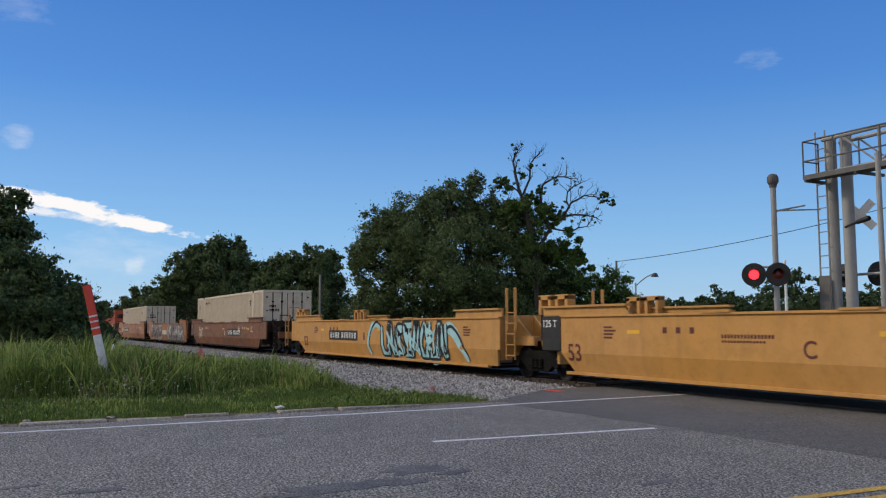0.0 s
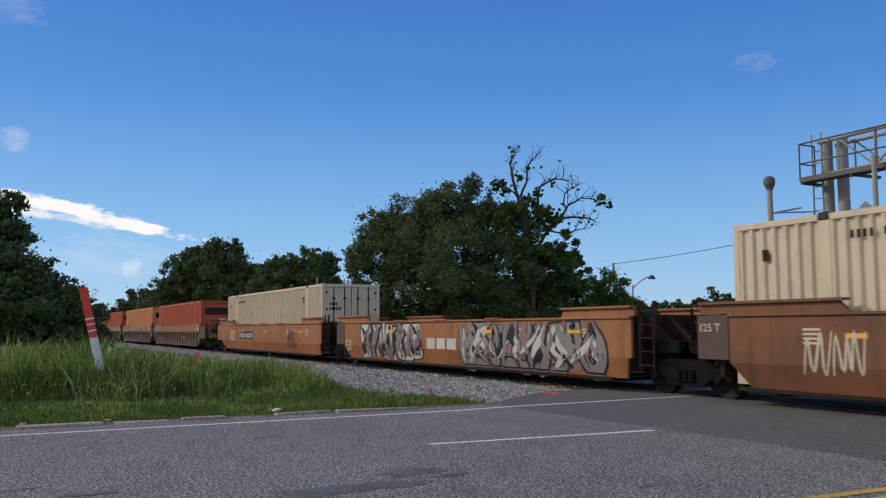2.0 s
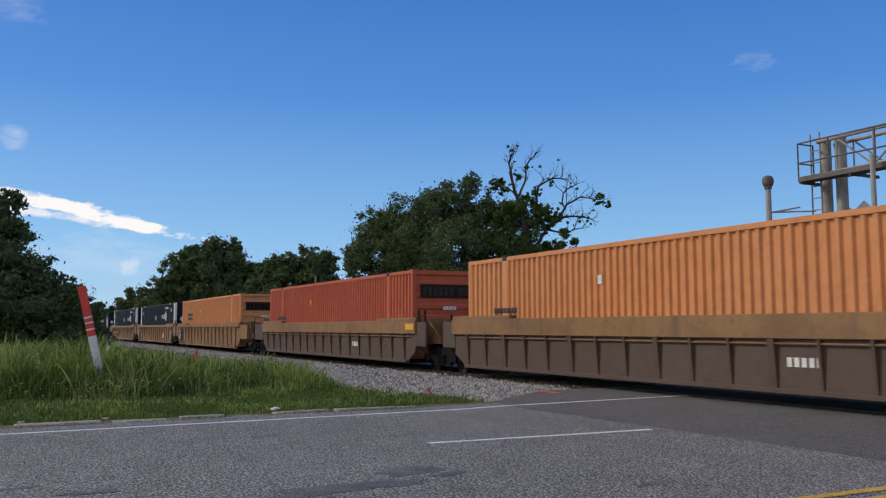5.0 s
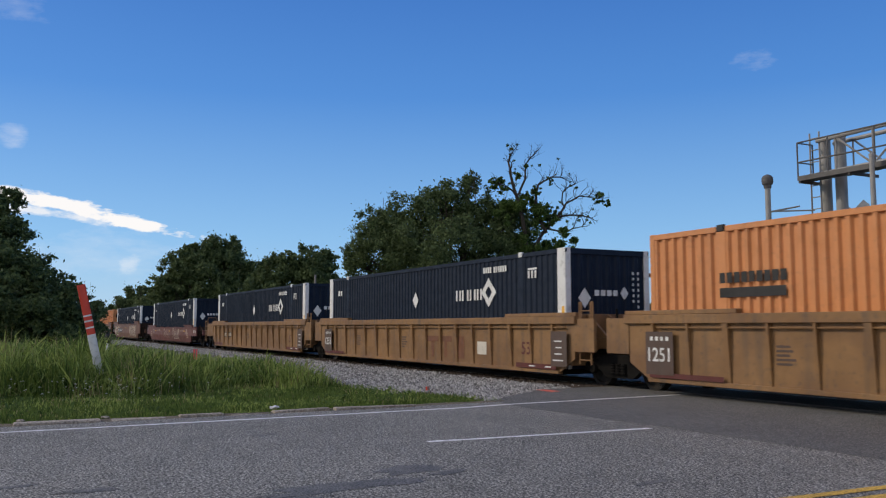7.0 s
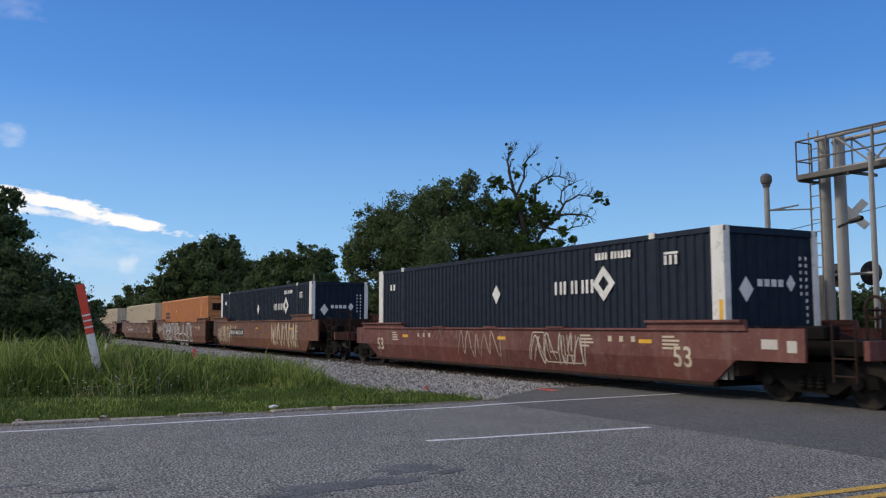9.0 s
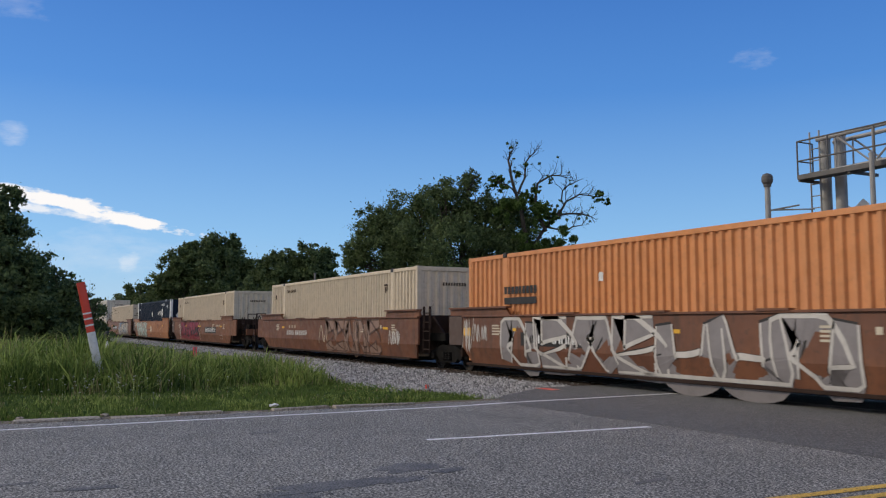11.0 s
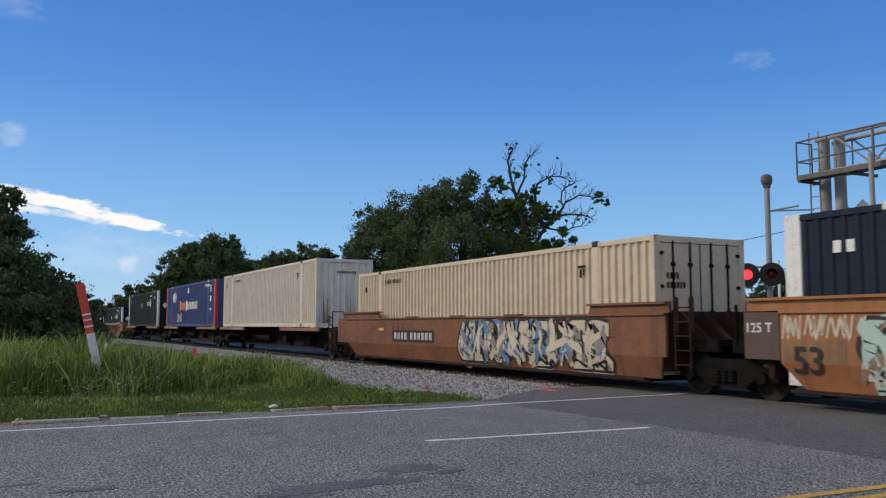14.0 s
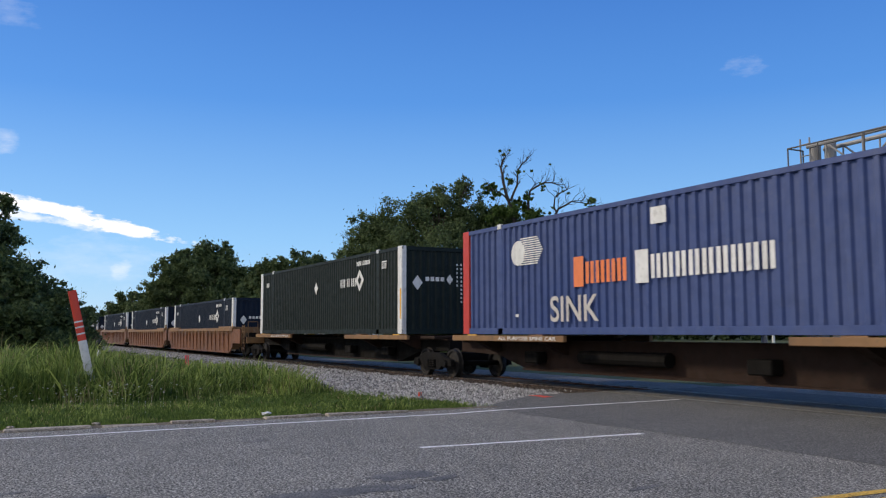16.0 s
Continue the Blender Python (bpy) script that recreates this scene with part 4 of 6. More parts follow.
def dead_tree():
    """Half-dead tree with bare crooked limbs."""
    ob = empty("tree")
    ob.location = along(-56.55, 58, G)
    pr, rnd = random.Random(21), np.random.RandomState(21)
    bm, tips = bmesh.new(), []
    h = radians(-56.55)
    R_ = Vector((math.cos(h), -math.sin(h), 0))
    U = Vector((0, 0, 1))

    def twist(pts, r0, r1, twig=1.0):
        P = [R_ * a + U * b + Vector((pr.uniform(-.2, .2), pr.uniform(-.2, .2), 0)) for a, b in pts]
        Q = []
        for a, b in zip(P, P[1:]):
            Q += [a, a.lerp(b, .5) + Vector((pr.uniform(-.15, .15), pr.uniform(-.15, .15), pr.uniform(-.08, .08)))]
        Q.append(P[-1])
        n = len(Q) - 1
        for i in range(n):
            tube(bm, Q[i], Q[i + 1], r0 + (r1 - r0) * i / n, r0 + (r1 - r0) * (i + 1) / n, 6, caps=False)
        for i in range(2, n + 1):
            for _ in range(3):
                d = (Q[i] - Q[i - 1]).normalized() + Vector((pr.uniform(-1, 1), pr.uniform(-1, 1), pr.uniform(-.6, .9)))
                limb(bm, Q[i], d, pr.uniform(.5, 1.2) * twig, .024, 1, pr, tips, .55, 2)
    twist([(0, 0), (0.1, 4.0), (-0.3, 7.4), (-0.8, 10.0), (-1.1, 11.6), (-1.2, 12.6), (-0.9, 13.3)], .19, .045, .7)
    twist([(-0.85, 10.3), (-0.3, 11.4), (0.0, 12.4), (0.3, 13.1)], .09, .035, .7)
    twist([(-0.85, 10.2), (-1.5, 10.9), (-2.0, 11.2)], .07, .03, .6)
    twist([(0.0, 6.0), (1.0, 7.8), (1.8, 8.7), (3.0, 8.9), (4.2, 8.7)], .13, .045)
    twist([(0.9, 7.7), (0.7, 9.4), (0.8, 11.0), (1.5, 11.5), (2.5, 11.4)], .12, .035, .8)
    twist([(1.6, 8.5), (2.6, 9.7), (3.2, 10.2), (4.6, 10.0)], .09, .03, .8)
    twist([(2.4, 9.4), (2.3, 10.4), (3.0, 11.0)], .06, .025, .8)
    twist([(1.2, 8.0), (2.4, 7.8), (3.6, 8.1)], .07, .03)
    part("trunk", bm, "deadwood", ob)
    lumps = [(R_ * a + U * b, r) for a, b, r in ((-1.95, 11.0, .65), (-2.3, 11.2, .4), (-1.2, 9.2, 1.2), (.6, 9.5, 1.0), (4.75, 10.0, .45), (5.2, 9.7, .3), (-1.15, 13.5, .14), (1.9, 7.0, 1.2), (0.2, 7.4, 1.4), (2.6, 5.6, 1.3), (1.5, 11.2, .25), (-.2, 10.2, .5), (2.3, 6.6, .9), (3.1, 6.2, .8), (.9, 8.5, .9), (1.7, 9.0, .6), (-.7, 11.7, .35), (-.2, 12.3, .2), (.5, 10.6, .4))]
    lumps += [(Vector(t), pr.uniform(.05, .12)) for t in tips if pr.random() < .05 and t[2] > 7]
    V, F = leaf_cloud(rnd, crown_blobs(rnd, [(p.x, p.y, p.z, r) for p, r in lumps], 16, 1.0), 24000, 0.095, shell=.3)
    part("crown", (V.tolist(), F.tolist()), "leaf_light", ob)
    tagged(ob, "half dead tree with bare crooked branches and sparse leaves", "tree")


dead_tree()
# woods along the far side, running away beside the line
tree("round dark green tree beside the line", along(-76.9, 108.5, G), 3.5, 0.35, lumps_across(-76.9, [
    (0, 0, 9.3, 3.4), (-3.4, 0, 8.8, 2.7), (2.6, 0, 8.0, 3.0), (0, 1, 5.0, 5.0), (-6.5, 0, 5.3, 2.6), (1.2, 0, 11.0, 1.6), (-3.5, 0, 10.3, 1.5), (4.5, 0, 5.0, 3.0), (-4.8, 0, 7.4, 2.8), (4.2, 0, 7.0, 2.8), (-1.2, 0, 10.4, 2.0), (-7.4, 0, 3.4, 2.6)]), 62000, 0.18, 13, per=50)
tree("dark green tree beside the line", along(-71.6, 96, G), 3.0, 0.3, lumps_across(-71.6, [
    (-2.5, 0, 7.4, 2.5), (0.7, 0, 8.3, 2.6), (2.4, 0, 8.6, 1.8), (2.6, 0, 5.5, 2.3), (3.3, 0, 2.8, 1.9), (0, 1, 4.0, 4.0), (-3.8, 0, 4.4, 3.2), (-4.2, 0, 6.2, 2.0), (1.6, 0, 6.8, 2.6), (-.8, 0, 8.0, 2.0)]), 52000, 0.17, 14, per=50)
tree("leafy tree further along the line", along(-80.0, 130, G), 3.0, 0.3, lumps_across(-80.0, [
    (-3.5, 0, 4.6, 3.2), (1.0, 0, 6.4, 3.4), (4.2, 0, 5.2, 3.4), (-6.0, 0, 2.8, 2.6)]), 26000, 0.22, 15, per=40)
tree("distant tree at the end of the line", along(-82.9, 190, G), 2.5, 0.3, lumps_across(-82.9, [
    (-4.5, 0, 4.0, 3.2), (0.5, 0, 5.0, 3.2), (5.0, 0, 4.2, 3.2)]), 12000, 0.3, 16, "leaf_far", per=40)
# scrub on the near side that hides the train's tail
tree("dense dark green bush beside the line", along(-87.6, 40, G), 1.2, 0.16, lumps_across(-87.6, [
    (-2.2, 0, 3.3, 1.9), (-0.6, 0, 3.3, 1.8), (0.8, 0, 2.4, 1.6), (-0.2, 1, 1.6, 2.0), (-2.0, 1, 1.5, 2.0), (1.7, 0, 1.1, 1.3), (-3.8, 0, 3.0, 2.0), (-1.2, 0, 4.2, 1.1)]), 60000, 0.085, 17, per=60)
tree("taller tree above the roadside scrub", along(-90.6, 42, G), 3.5, 0.2, lumps_across(-90.6, [
    (0.6, 0, 5.6, 1.4), (0.9, 0, 6.9, 0.9), (-0.6, 0, 6.2, 1.6), (-1.6, 0, 4.6, 1.6)]), 20000, 0.09, 18, per=50)
tree("leafy scrub below the embankment trees", along(-84.4, 58, G), 1.2, 0.15, lumps_across(-84.4, [
    (-2.2, 0, 2.6, 1.6), (-0.6, 0, 1.8, 1.5), (-3.6, 0, 3.2, 1.8), (-2.8, 0, 1.2, 1.6), (0.3, 0, 0.8, 1.0)]), 28000, 0.10, 19, per=50)


def treeline(label, h0, h1, dist, n, zlo, zhi, seed, mat, size):
    """A far belt of trees as one clump of leaves and stems."""
    rnd = np.random.RandomState(seed)
    lumps = []
    for i in range(n):
        h = h0 + (h1 - h0) * (i + rnd.rand()) / n
        x, y, _ = along(h, dist * rnd.uniform(.92, 1.1))
        zt = rnd.uniform(zlo, zhi)
        lumps += [(x, y, zt * .35, zt * .5), (x + rnd.uniform(-2, 2), y, zt * .72, zt * .32)]
    V, F = leaf_cloud(rnd, crown_blobs(rnd, lumps, 12, .9), n * 1300, size * .7, shell=.3)
    tagged(part("far_trees", (V.tolist(), F.tolist()), mat), label, "trees", kind="stuff")


treeline("far dark green belt of trees beyond the crossing", -55, -26, 150, 110, 4.6, 6.8, 31, "leaf_far", 0.42)
treeline("taller distant trees behind the signal", -46, -34, 185, 12, 8.0, 13.0, 32, "leaf_far", 0.5)
treeline("far belt of trees beside the line", -72, -52, 170, 44, 4.0, 6.0, 33, "leaf_far", 0.42)
treeline("dark woods behind the line", -83, -68, 150, 40, 4.0, 8.0, 34, "leaf_far", 0.4)
treeline("woods behind the roadside scrub", -120, -86, 85, 40, 3.5, 6.5, 35, "leaf", 0.3)


# ---- signals and street furniture ----
def signal_mast():
    th = empty("crossing_signal")
    th.location = (-15.53, 4.15, 0)
    bm = bmesh.new()
    tube(bm, (0, 0, -.3), (0, 0, 4.9), .075, .07, 14)
    part("mast", bm, "galv", th)
    part("mast_base", bevelled(boxes((-.22, .22, -.22, .22, -.2, .25)), .03), "galv", th)
    bm = bmesh.new()
    lathe(bm, [(.02, 0), (.09, 0), (.10, .07), (.13, .11), (.145, .18), (.14, .27), (.10, .33), (.02, .36)], (0, 0, 4.90), (0, 0, 1), 18)
    part("bell", bm, "steel_dark", th, "weathered grey bell")
    # arm along the view of the road
    d = Vector((0.79, 0.0, 0)).normalized()
    e = Vector((math.cos(radians(-42)), -math.sin(radians(-42)), 0))
    c = Vector((-math.sin(radians(48)), -math.cos(radians(48)), 0)) * -1
    bm = bmesh.new()
    tube(bm, tuple(Vector((0, 0, 2.86)) - e * .60), tuple(Vector((0, 0, 2.86)) + e * .10), .03, .03, 8)
    part("light_arm", bm, "galv", th)
    face = Vector((math.sin(radians(138)), math.cos(radians(138)), 0))
    for k, lit in ((-.53, True), (.05, False)):
        p = Vector((0, 0, 2.66)) + e * k + face * .14
        u = empty("flashing_light")
        u.parent = th
        bm = bmesh.new()
        lathe(bm, [(.02, -.16), (.1, -.15), (.13, -.02), (.29, 0), (.30, .01), (.29, .022), (.12, .022)], tuple(p), tuple(face), 28)
        part("background_disc", bm, "signal_black", u)
        bm = bmesh.new()
        lathe(bm, [(.125, .02), (.10, .045), (.05, .06), (.002, .065)], tuple(p), tuple(face), 22)
        part("lens", bm, "lens_on" if lit else "lens_off", u, "lit red lens" if lit else "unlit dark red lens")
        bm = bmesh.new()
        side = Vector((0, 0, 1)).cross(face)
        n = 14
        for i in range(n):
            a0, a1 = math.pi * i / n, math.pi * (i + 1) / n
            q = []
            for a, h in ((a0, .02), (a1, .02), (a1, .20), (a0, .20)):
                q.append(bm.verts.new(p + side * math.cos(a) * .14 + Vector((0, 0, 1)) * math.sin(a) * .14 + face * h))
            bm.faces.new(q)
        part("hood", bm, "signal_black", u)
    # short bracket near the top
    bm = bmesh.new()
    tube(bm, (0, 0, 4.28), tuple(Vector((0, 0, 4.40)) + e * .75), .025, .02, 6)
    tube(bm, (0, 0, 4.30), tuple(Vector((0, 0, 4.28)) + e * 1.1), .022, .018, 6)
    part("bracket", bm, "galv", th)
    tagged(th, "grey steel crossing signal with a bell and red flashing lights", "crossing signal")


def cantilever():
    th = empty("cantilever_signal")
    th.location = (-14.31, 5.11, 0)
    for k, x in enumerate((-.22, .22)):
        bm = bmesh.new()
        lathe(bm, [(.14, -.3), (.14, 6.05), (.15, 6.05), (.15, 6.12), (.02, 6.14)], (x, 0, 0), (0, 0, 1), 20)
        part("post", bm, "galv", th)
    part("post_base", bevelled(boxes((-.65, .65, -.4, .4, -.3, .12)), .03), "concrete", th)
    # arm over the road
    bm = bmesh.new()
    for y in (-.32, .32):
        for z in (5.15, 6.0):
            tube(bm, (-.2, y, z), (9.5, y, z + .18), .055, .05, 8)
    part("arm_chord", bm, "galv", th)
    for i in range(9):
        x = .35 + i * 1.0
        for y in (-.32, .32):
            bm = bmesh.new()
            a, b = (5.15, 6.0) if i % 2 else (6.0, 5.15)
            tube(bm, (x, y, a + x * .019), (x + 1.0, y, b + x * .019), .026, .026, 6)
            tube(bm, (x, y, 5.15 + x * .019), (x, y, 6.0 + x * .019), .022, .022, 6)
            part("arm_brace", bm, "galv", th)
    # walkway and handrails
    bm = boxes((-.43, 9.4, -.75, -.3, 5.0, 5.05), (-.43, 9.4, -.78, -.74, 4.98, 5.10))
    for x in (-.4, 1.0, 3.0, 5.0, 7.0, 9.0):
        box(bm, x - .03, x + .03, -.75, .3, 4.93, 5.0)
    part("walkway", bm, "steel_dark", th)
    bm = bmesh.new()
    for z in (5.45, 5.95):
        tube(bm, (-.43, -.76, z), (9.4, -.76, z), .02, .02, 6)
        tube(bm, (-.43, -.76, z), (-.43, -.2, z), .02, .02, 6)
    for x in (-.43, .45, 1.7, 3.5, 5.7, 7.9, 9.4):
        tube(bm, (x, -.76, 5.0), (x, -.76, 5.95), .02, .02, 6)
    tube(bm, (-.43, -.2, 5.0), (-.43, -.2, 5.95), .02, .02, 6)
    part("handrail", bm, "steel_dark", th)
    bm = bmesh.new()
    for x in (-.46, -.18):
        tube(bm, (x, -.25, .9), (x, -.25, 6.25), .022, .022, 6)
    k = 1.0
    while k < 6.2:
        tube(bm, (-.46, -.25, k), (-.18, -.25, k), .014, .014, 6)
        k += .30
    part("ladder", bm, "galv", th)
    part("ladder_guard", bevelled(boxes((-.48, -.16, -.29, -.275, 1.2, 2.6)), .004), "steel_dark", th)
    # crossbuck seen from behind
    for a in (-45, 45):
        bm = boxes((-.45, .45, -.012, .012, -.10, .10))
        bmesh.ops.rotate(bm, verts=bm.verts, matrix=Matrix.Rotation(radians(a), 3, "Y"))
        bmesh.ops.rotate(bm, verts=bm.verts, matrix=Matrix.Rotation(radians(25), 3, "Z"))
        bmesh.ops.translate(bm, verts=bm.verts, vec=(.30, .28 + .03 * (a > 0), 4.08))
        part("crossbuck_board", bm, "white", th, "white crossbuck board")
    bm = bmesh.new()
    tube(bm, (.3, -.25, 3.75), (.62, -.25, 3.84), .03, .03, 6)
    lathe(bm, [(.02, 0), (.055, .01), (.065, .32), (.05, .36)], (.62, -.25, 3.84), (1, 0, .2), 14)
    part("spot_lamp", bm, "signal_black", th)
    for z in (2.62,):
        for x in (-.35, .62):
            bm = bmesh.new()
            lathe(bm, [(.02, -.16), (.1, -.15), (.13, -.02), (.29, 0), (.30, .01), (.29, .02), (.02, .02)], (x, .45, z), (0, 1, 0), 24)
            part("flashing_light", bm, "signal_black", th, "black backs of flashing lights")
        bm = bmesh.new()
        tube(bm, (-.5, .3, z), (.8, .3, z), .035, .035, 8)
        part("light_arm", bm, "galv", th)
    tagged(th, "grey steel cantilever signal gantry with walkway and ladder", "signal gantry")


signal_mast()
cantilever()


def plain_pole(label, place, h, r, mat, arm=None, cat="pole"):
    th = empty("pole")
    th.location = place
    bm = bmesh.new()
    tube(bm, (0, 0, -.5), (0, 0, h), r, r * .75, 12)
    part("shaft", bm, mat, th)
    if arm:
        bm = bmesh.new()
        prev = None
        for i in range(9):
            t = i / 8
            q = Vector(arm) * t + Vector((0, 0, h - .3 + 1.0 * math.sin(t * math.pi / 2)))
            if prev is not None:
                tube(bm, prev, q, .05, .05, 6)
            prev = q
        part("lamp_arm", bm, mat, th)
        bm = bmesh.new()
        lathe(bm, [(.02, .12), (.14, .10), (.22, 0), (.34, -.22), (.02, -.20)], tuple(prev), (0, 0, 1), 14)
        part("lamp_head", bm, "lamp_dark", th)
    else:
        bm = bmesh.new()
        lathe(bm, [(r * .85, 0), (r * .85, .06), (.01, .1)], (0, 0, h), (0, 0, 1), 12)
        part("pole_cap", bm, mat, th)
    return tagged(th, label, cat)


a = radians(-49)
R_ = Vector((math.cos(a), -math.sin(a), 0))
plain_pole("tall street lamp with a curved arm", along(-50.0, 75, 0), 5.0, .09, "galv", tuple(R_ * 1.6), "street lamp")
plain_pole("slim grey steel pole", along(-35.5, 21.6, 0), 5.2, .075, "galv")
plain_pole("thin white pole behind the crossing", along(-40.9, 40, 0), 4.1, .07, "white")
plain_pole("weathered wooden utility pole", along(-70.75, 80, 0), 6.0, .13, "pole", None, "utility pole")
plain_pole("weathered wooden utility pole", along(-51.2, 72, 0), 6.6, .12, "pole", None, "utility pole")
plain_pole("weathered wooden utility pole", along(-30, 60, 0), 10.0, .14, "pole", None, "utility pole")


def cable(label, p, q, sag, r):
    bm = bmesh.new()
    p, q = Vector(p), Vector(q)
    prev = None
    for i in range(25):
        t = i / 24
        e = p.lerp(q, t) - Vector((0, 0, sag * 4 * t * (1 - t)))
        if prev is not None:
            tube(bm, prev, e, r, r, 5, caps=False)
        prev = e
    tagged(part("cable", bm, "signal_black"), label, "cable")


cable("black overhead cable over the crossing", (*along(-51.2, 72)[:2], 6.62), (*along(-30, 60)[:2], 10.0), .6, .025)


def far_building():
    th = empty("shed")
    th.location = along(-68.6, 120, 0)
    part("shed_wall", boxes((-6, 6, -3, 3, -.2, 2.5)), "white", th)
    bm = bmesh.new()
    prism(bm, [(-3.4, 2.5), (3.4, 2.5), (0, 3.4)], "x", -6.3, 6.3)
    part("shed_roof", bm, "roof_white", th)
    for x in (-4, -1.5, 1, 3.5):
        part("shed_door", boxes((x - .5, x + .5, -3.05, -3.0, 0, 2.1)), "galv", th)
    tagged(th, "low pale shed with a white metal roof", "shed")


far_building()


def marker_post():
    th = empty("marker_post")
    th.location = (-20.0, -11.2, -.1)
    th.rotation_euler = (0, 0, 0)
    foot, tip = Vector((0, 0, 0)), Vector((-.03, -.54, 2.37))
    ax = (tip - foot).normalized()

    def seg(t0, t1, mat, name, lab=""):
        bm = bmesh.new()
        a, b = foot.lerp(tip, t0), foot.lerp(tip, t1)
        w0, w1 = .085, .085
        sd = ax.cross(Vector((1, 0, 0))).normalized()
        fr = ax.cross(sd).normalized()
        pts0 = [a + sd * w0 * c + fr * .03 * s for c, s in ((-1, -.6), (-.6, -1), (.6, -1), (1, -.6), (1, .6), (.6, 1), (-.6, 1), (-1, .6))]
        pts1 = [b + sd * w1 * c + fr * .03 * s for c, s in ((-1, -.6), (-.6, -1), (.6, -1), (1, -.6), (1, .6), (.6, 1), (-.6, 1), (-1, .6))]
        A, B = [bm.verts.new(p) for p in pts0], [bm.verts.new(p) for p in pts1]
        for i in range(8):
            bm.faces.new((A[i], A[(i + 1) % 8], B[(i + 1) % 8], B[i]))
        bm.faces.new(A[::-1])
        bm.faces.new(B)
        part(name, bm, mat, th, lab)
    seg(0, .55, "white", "post_shaft", "white lower shaft")
    z = .55
    for i, (ln, m) in enumerate(((.055, "plastic_red"), (.014, "white"), (.045, "plastic_red"), (.014, "white"), (.035, "plastic_red"), (.014, "white"), (.273, "plastic_red"))):
        seg(z, z + ln, m, "post_band")
        z += ln
    tagged(th, "leaning red and white striped plastic marker post in the grass", "marker post")


marker_post()


def stake(label, place, h, w, mat, flag=True):
    th = empty("survey_stake")
    th.location = place
    part("stake_shaft", bevelled(boxes((-.012, .012, -.012, .012, -.1, h)), .003), "pole", th)
    bm = bmesh.new()
    n = 5
    for i in range(n):
        a0, a1 = i / n, (i + 1) / n
        q = [(-.02 + .02 * math.sin(3 * a0), -w / 2 + w * a0, h - .02), (-.02 + .02 * math.sin(3 * a1), -w / 2 + w * a1, h - .02), (-.02 + .03 * math.sin(5 * a1), -w / 2 + w * a1, h - min(.30, h * .5)), (-.02 + .03 * math.sin(5 * a0), -w / 2 + w * a0, h - min(.33, h * .55))]
        bm.faces.new([bm.verts.new(v) for v in q])
    bmesh.ops.remove_doubles(bm, verts=bm.verts, dist=.001)
    bmesh.ops.solidify(bm, geom=list(bm.faces), thickness=.006)
    part("stake_flag", bm, mat, th)
    tagged(th, label, "survey stake", "survey stakes beside the track")


stake("pink flagged survey stake in tall grass", (-25.0, -8.25, -.09), .84, .11, "flag_pink")
stake("small orange flagged stake at the ballast edge", (-19.9, -6.95, -.09), .42, .12, "plastic_red")
stake("small orange flagged stake in the ballast", (-16.6, -5.1, -.09), .2, .08, "plastic_red")


def small_marker():
    th = empty("valve_marker")
    th.location = (-31.0, -9.9, -.09)
    bm = bmesh.new()
    tube(bm, (0, 0, 0), (0, 0, .95), .05, .05, 10)
    part("marker_shaft", bm, "white", th)
    bm = bmesh.new()
    lathe(bm, [(.02, 0), (.08, 0), (.10, .06), (.09, .22), (.05, .30), (.01, .31)], (0, 0, .92), (.15, -.1, 1), 14)
    part("marker_cap", bm, "signal_black", th)
    tagged(th, "short white marker with a black cap in the grass", "marker")


small_marker()


def litter(label, place, seed, mat, s):
    rnd = random.Random(seed)
    bm = bmesh.new()
    bmesh.ops.create_icosphere(bm, subdivisions=2, radius=s)
    for v in bm.verts:
        v.co *= 1 + rnd.uniform(-.3, .25)
        v.co.z *= .55
        v.co.y *= 1.5
    th = part("litter", bm, mat)
    th.location = place
    tagged(th, label, "litter")


litter("crumpled white paper cup on the grass verge", (-14.15, -9.2, .03), 3, "paper", .055)
litter("small pale stone on the verge", (-13.9, -11.85, .02), 4, "concrete", .045)
litter("small pale stone on the verge", (-14.0, -13.0, .02), 5, "concrete", .035)

# white wild flowers
rnd = np.random.RandomState(5)
V, F = [], []
for i in range(62):
    c = (-16.8 + rnd.normal() * .5, -11.8 + rnd.normal() * .9) if i < 55 else (-15.2 - rnd.rand() * 3, -13 + rnd.rand() * 6)
    z = .2 + .25 * rnd.rand()
    k = len(V)
    s = .022
    V += [(c[0], c[1] - s, z), (c[0] + s, c[1], z + .01), (c[0], c[1] + s, z), (c[0] - s, c[1], z + .01), (c[0], c[1], -.09), (c[0] + .004, c[1], -.09), (c[0] + .004, c[1], z), (c[0], c[1], z)]
    F += [(k, k + 1, k + 2, k + 3), (k + 4, k + 5, k + 6, k + 7)]
tagged(part("wild_flowers", (V, F), "flower"), "tiny white wild flowers among the grass", "flowers", kind="stuff")



# ---- the train ----
L, W, H = 16.15, 2.59, 2.90
HL = L / 2
MOVING = []          # thing, place along the train


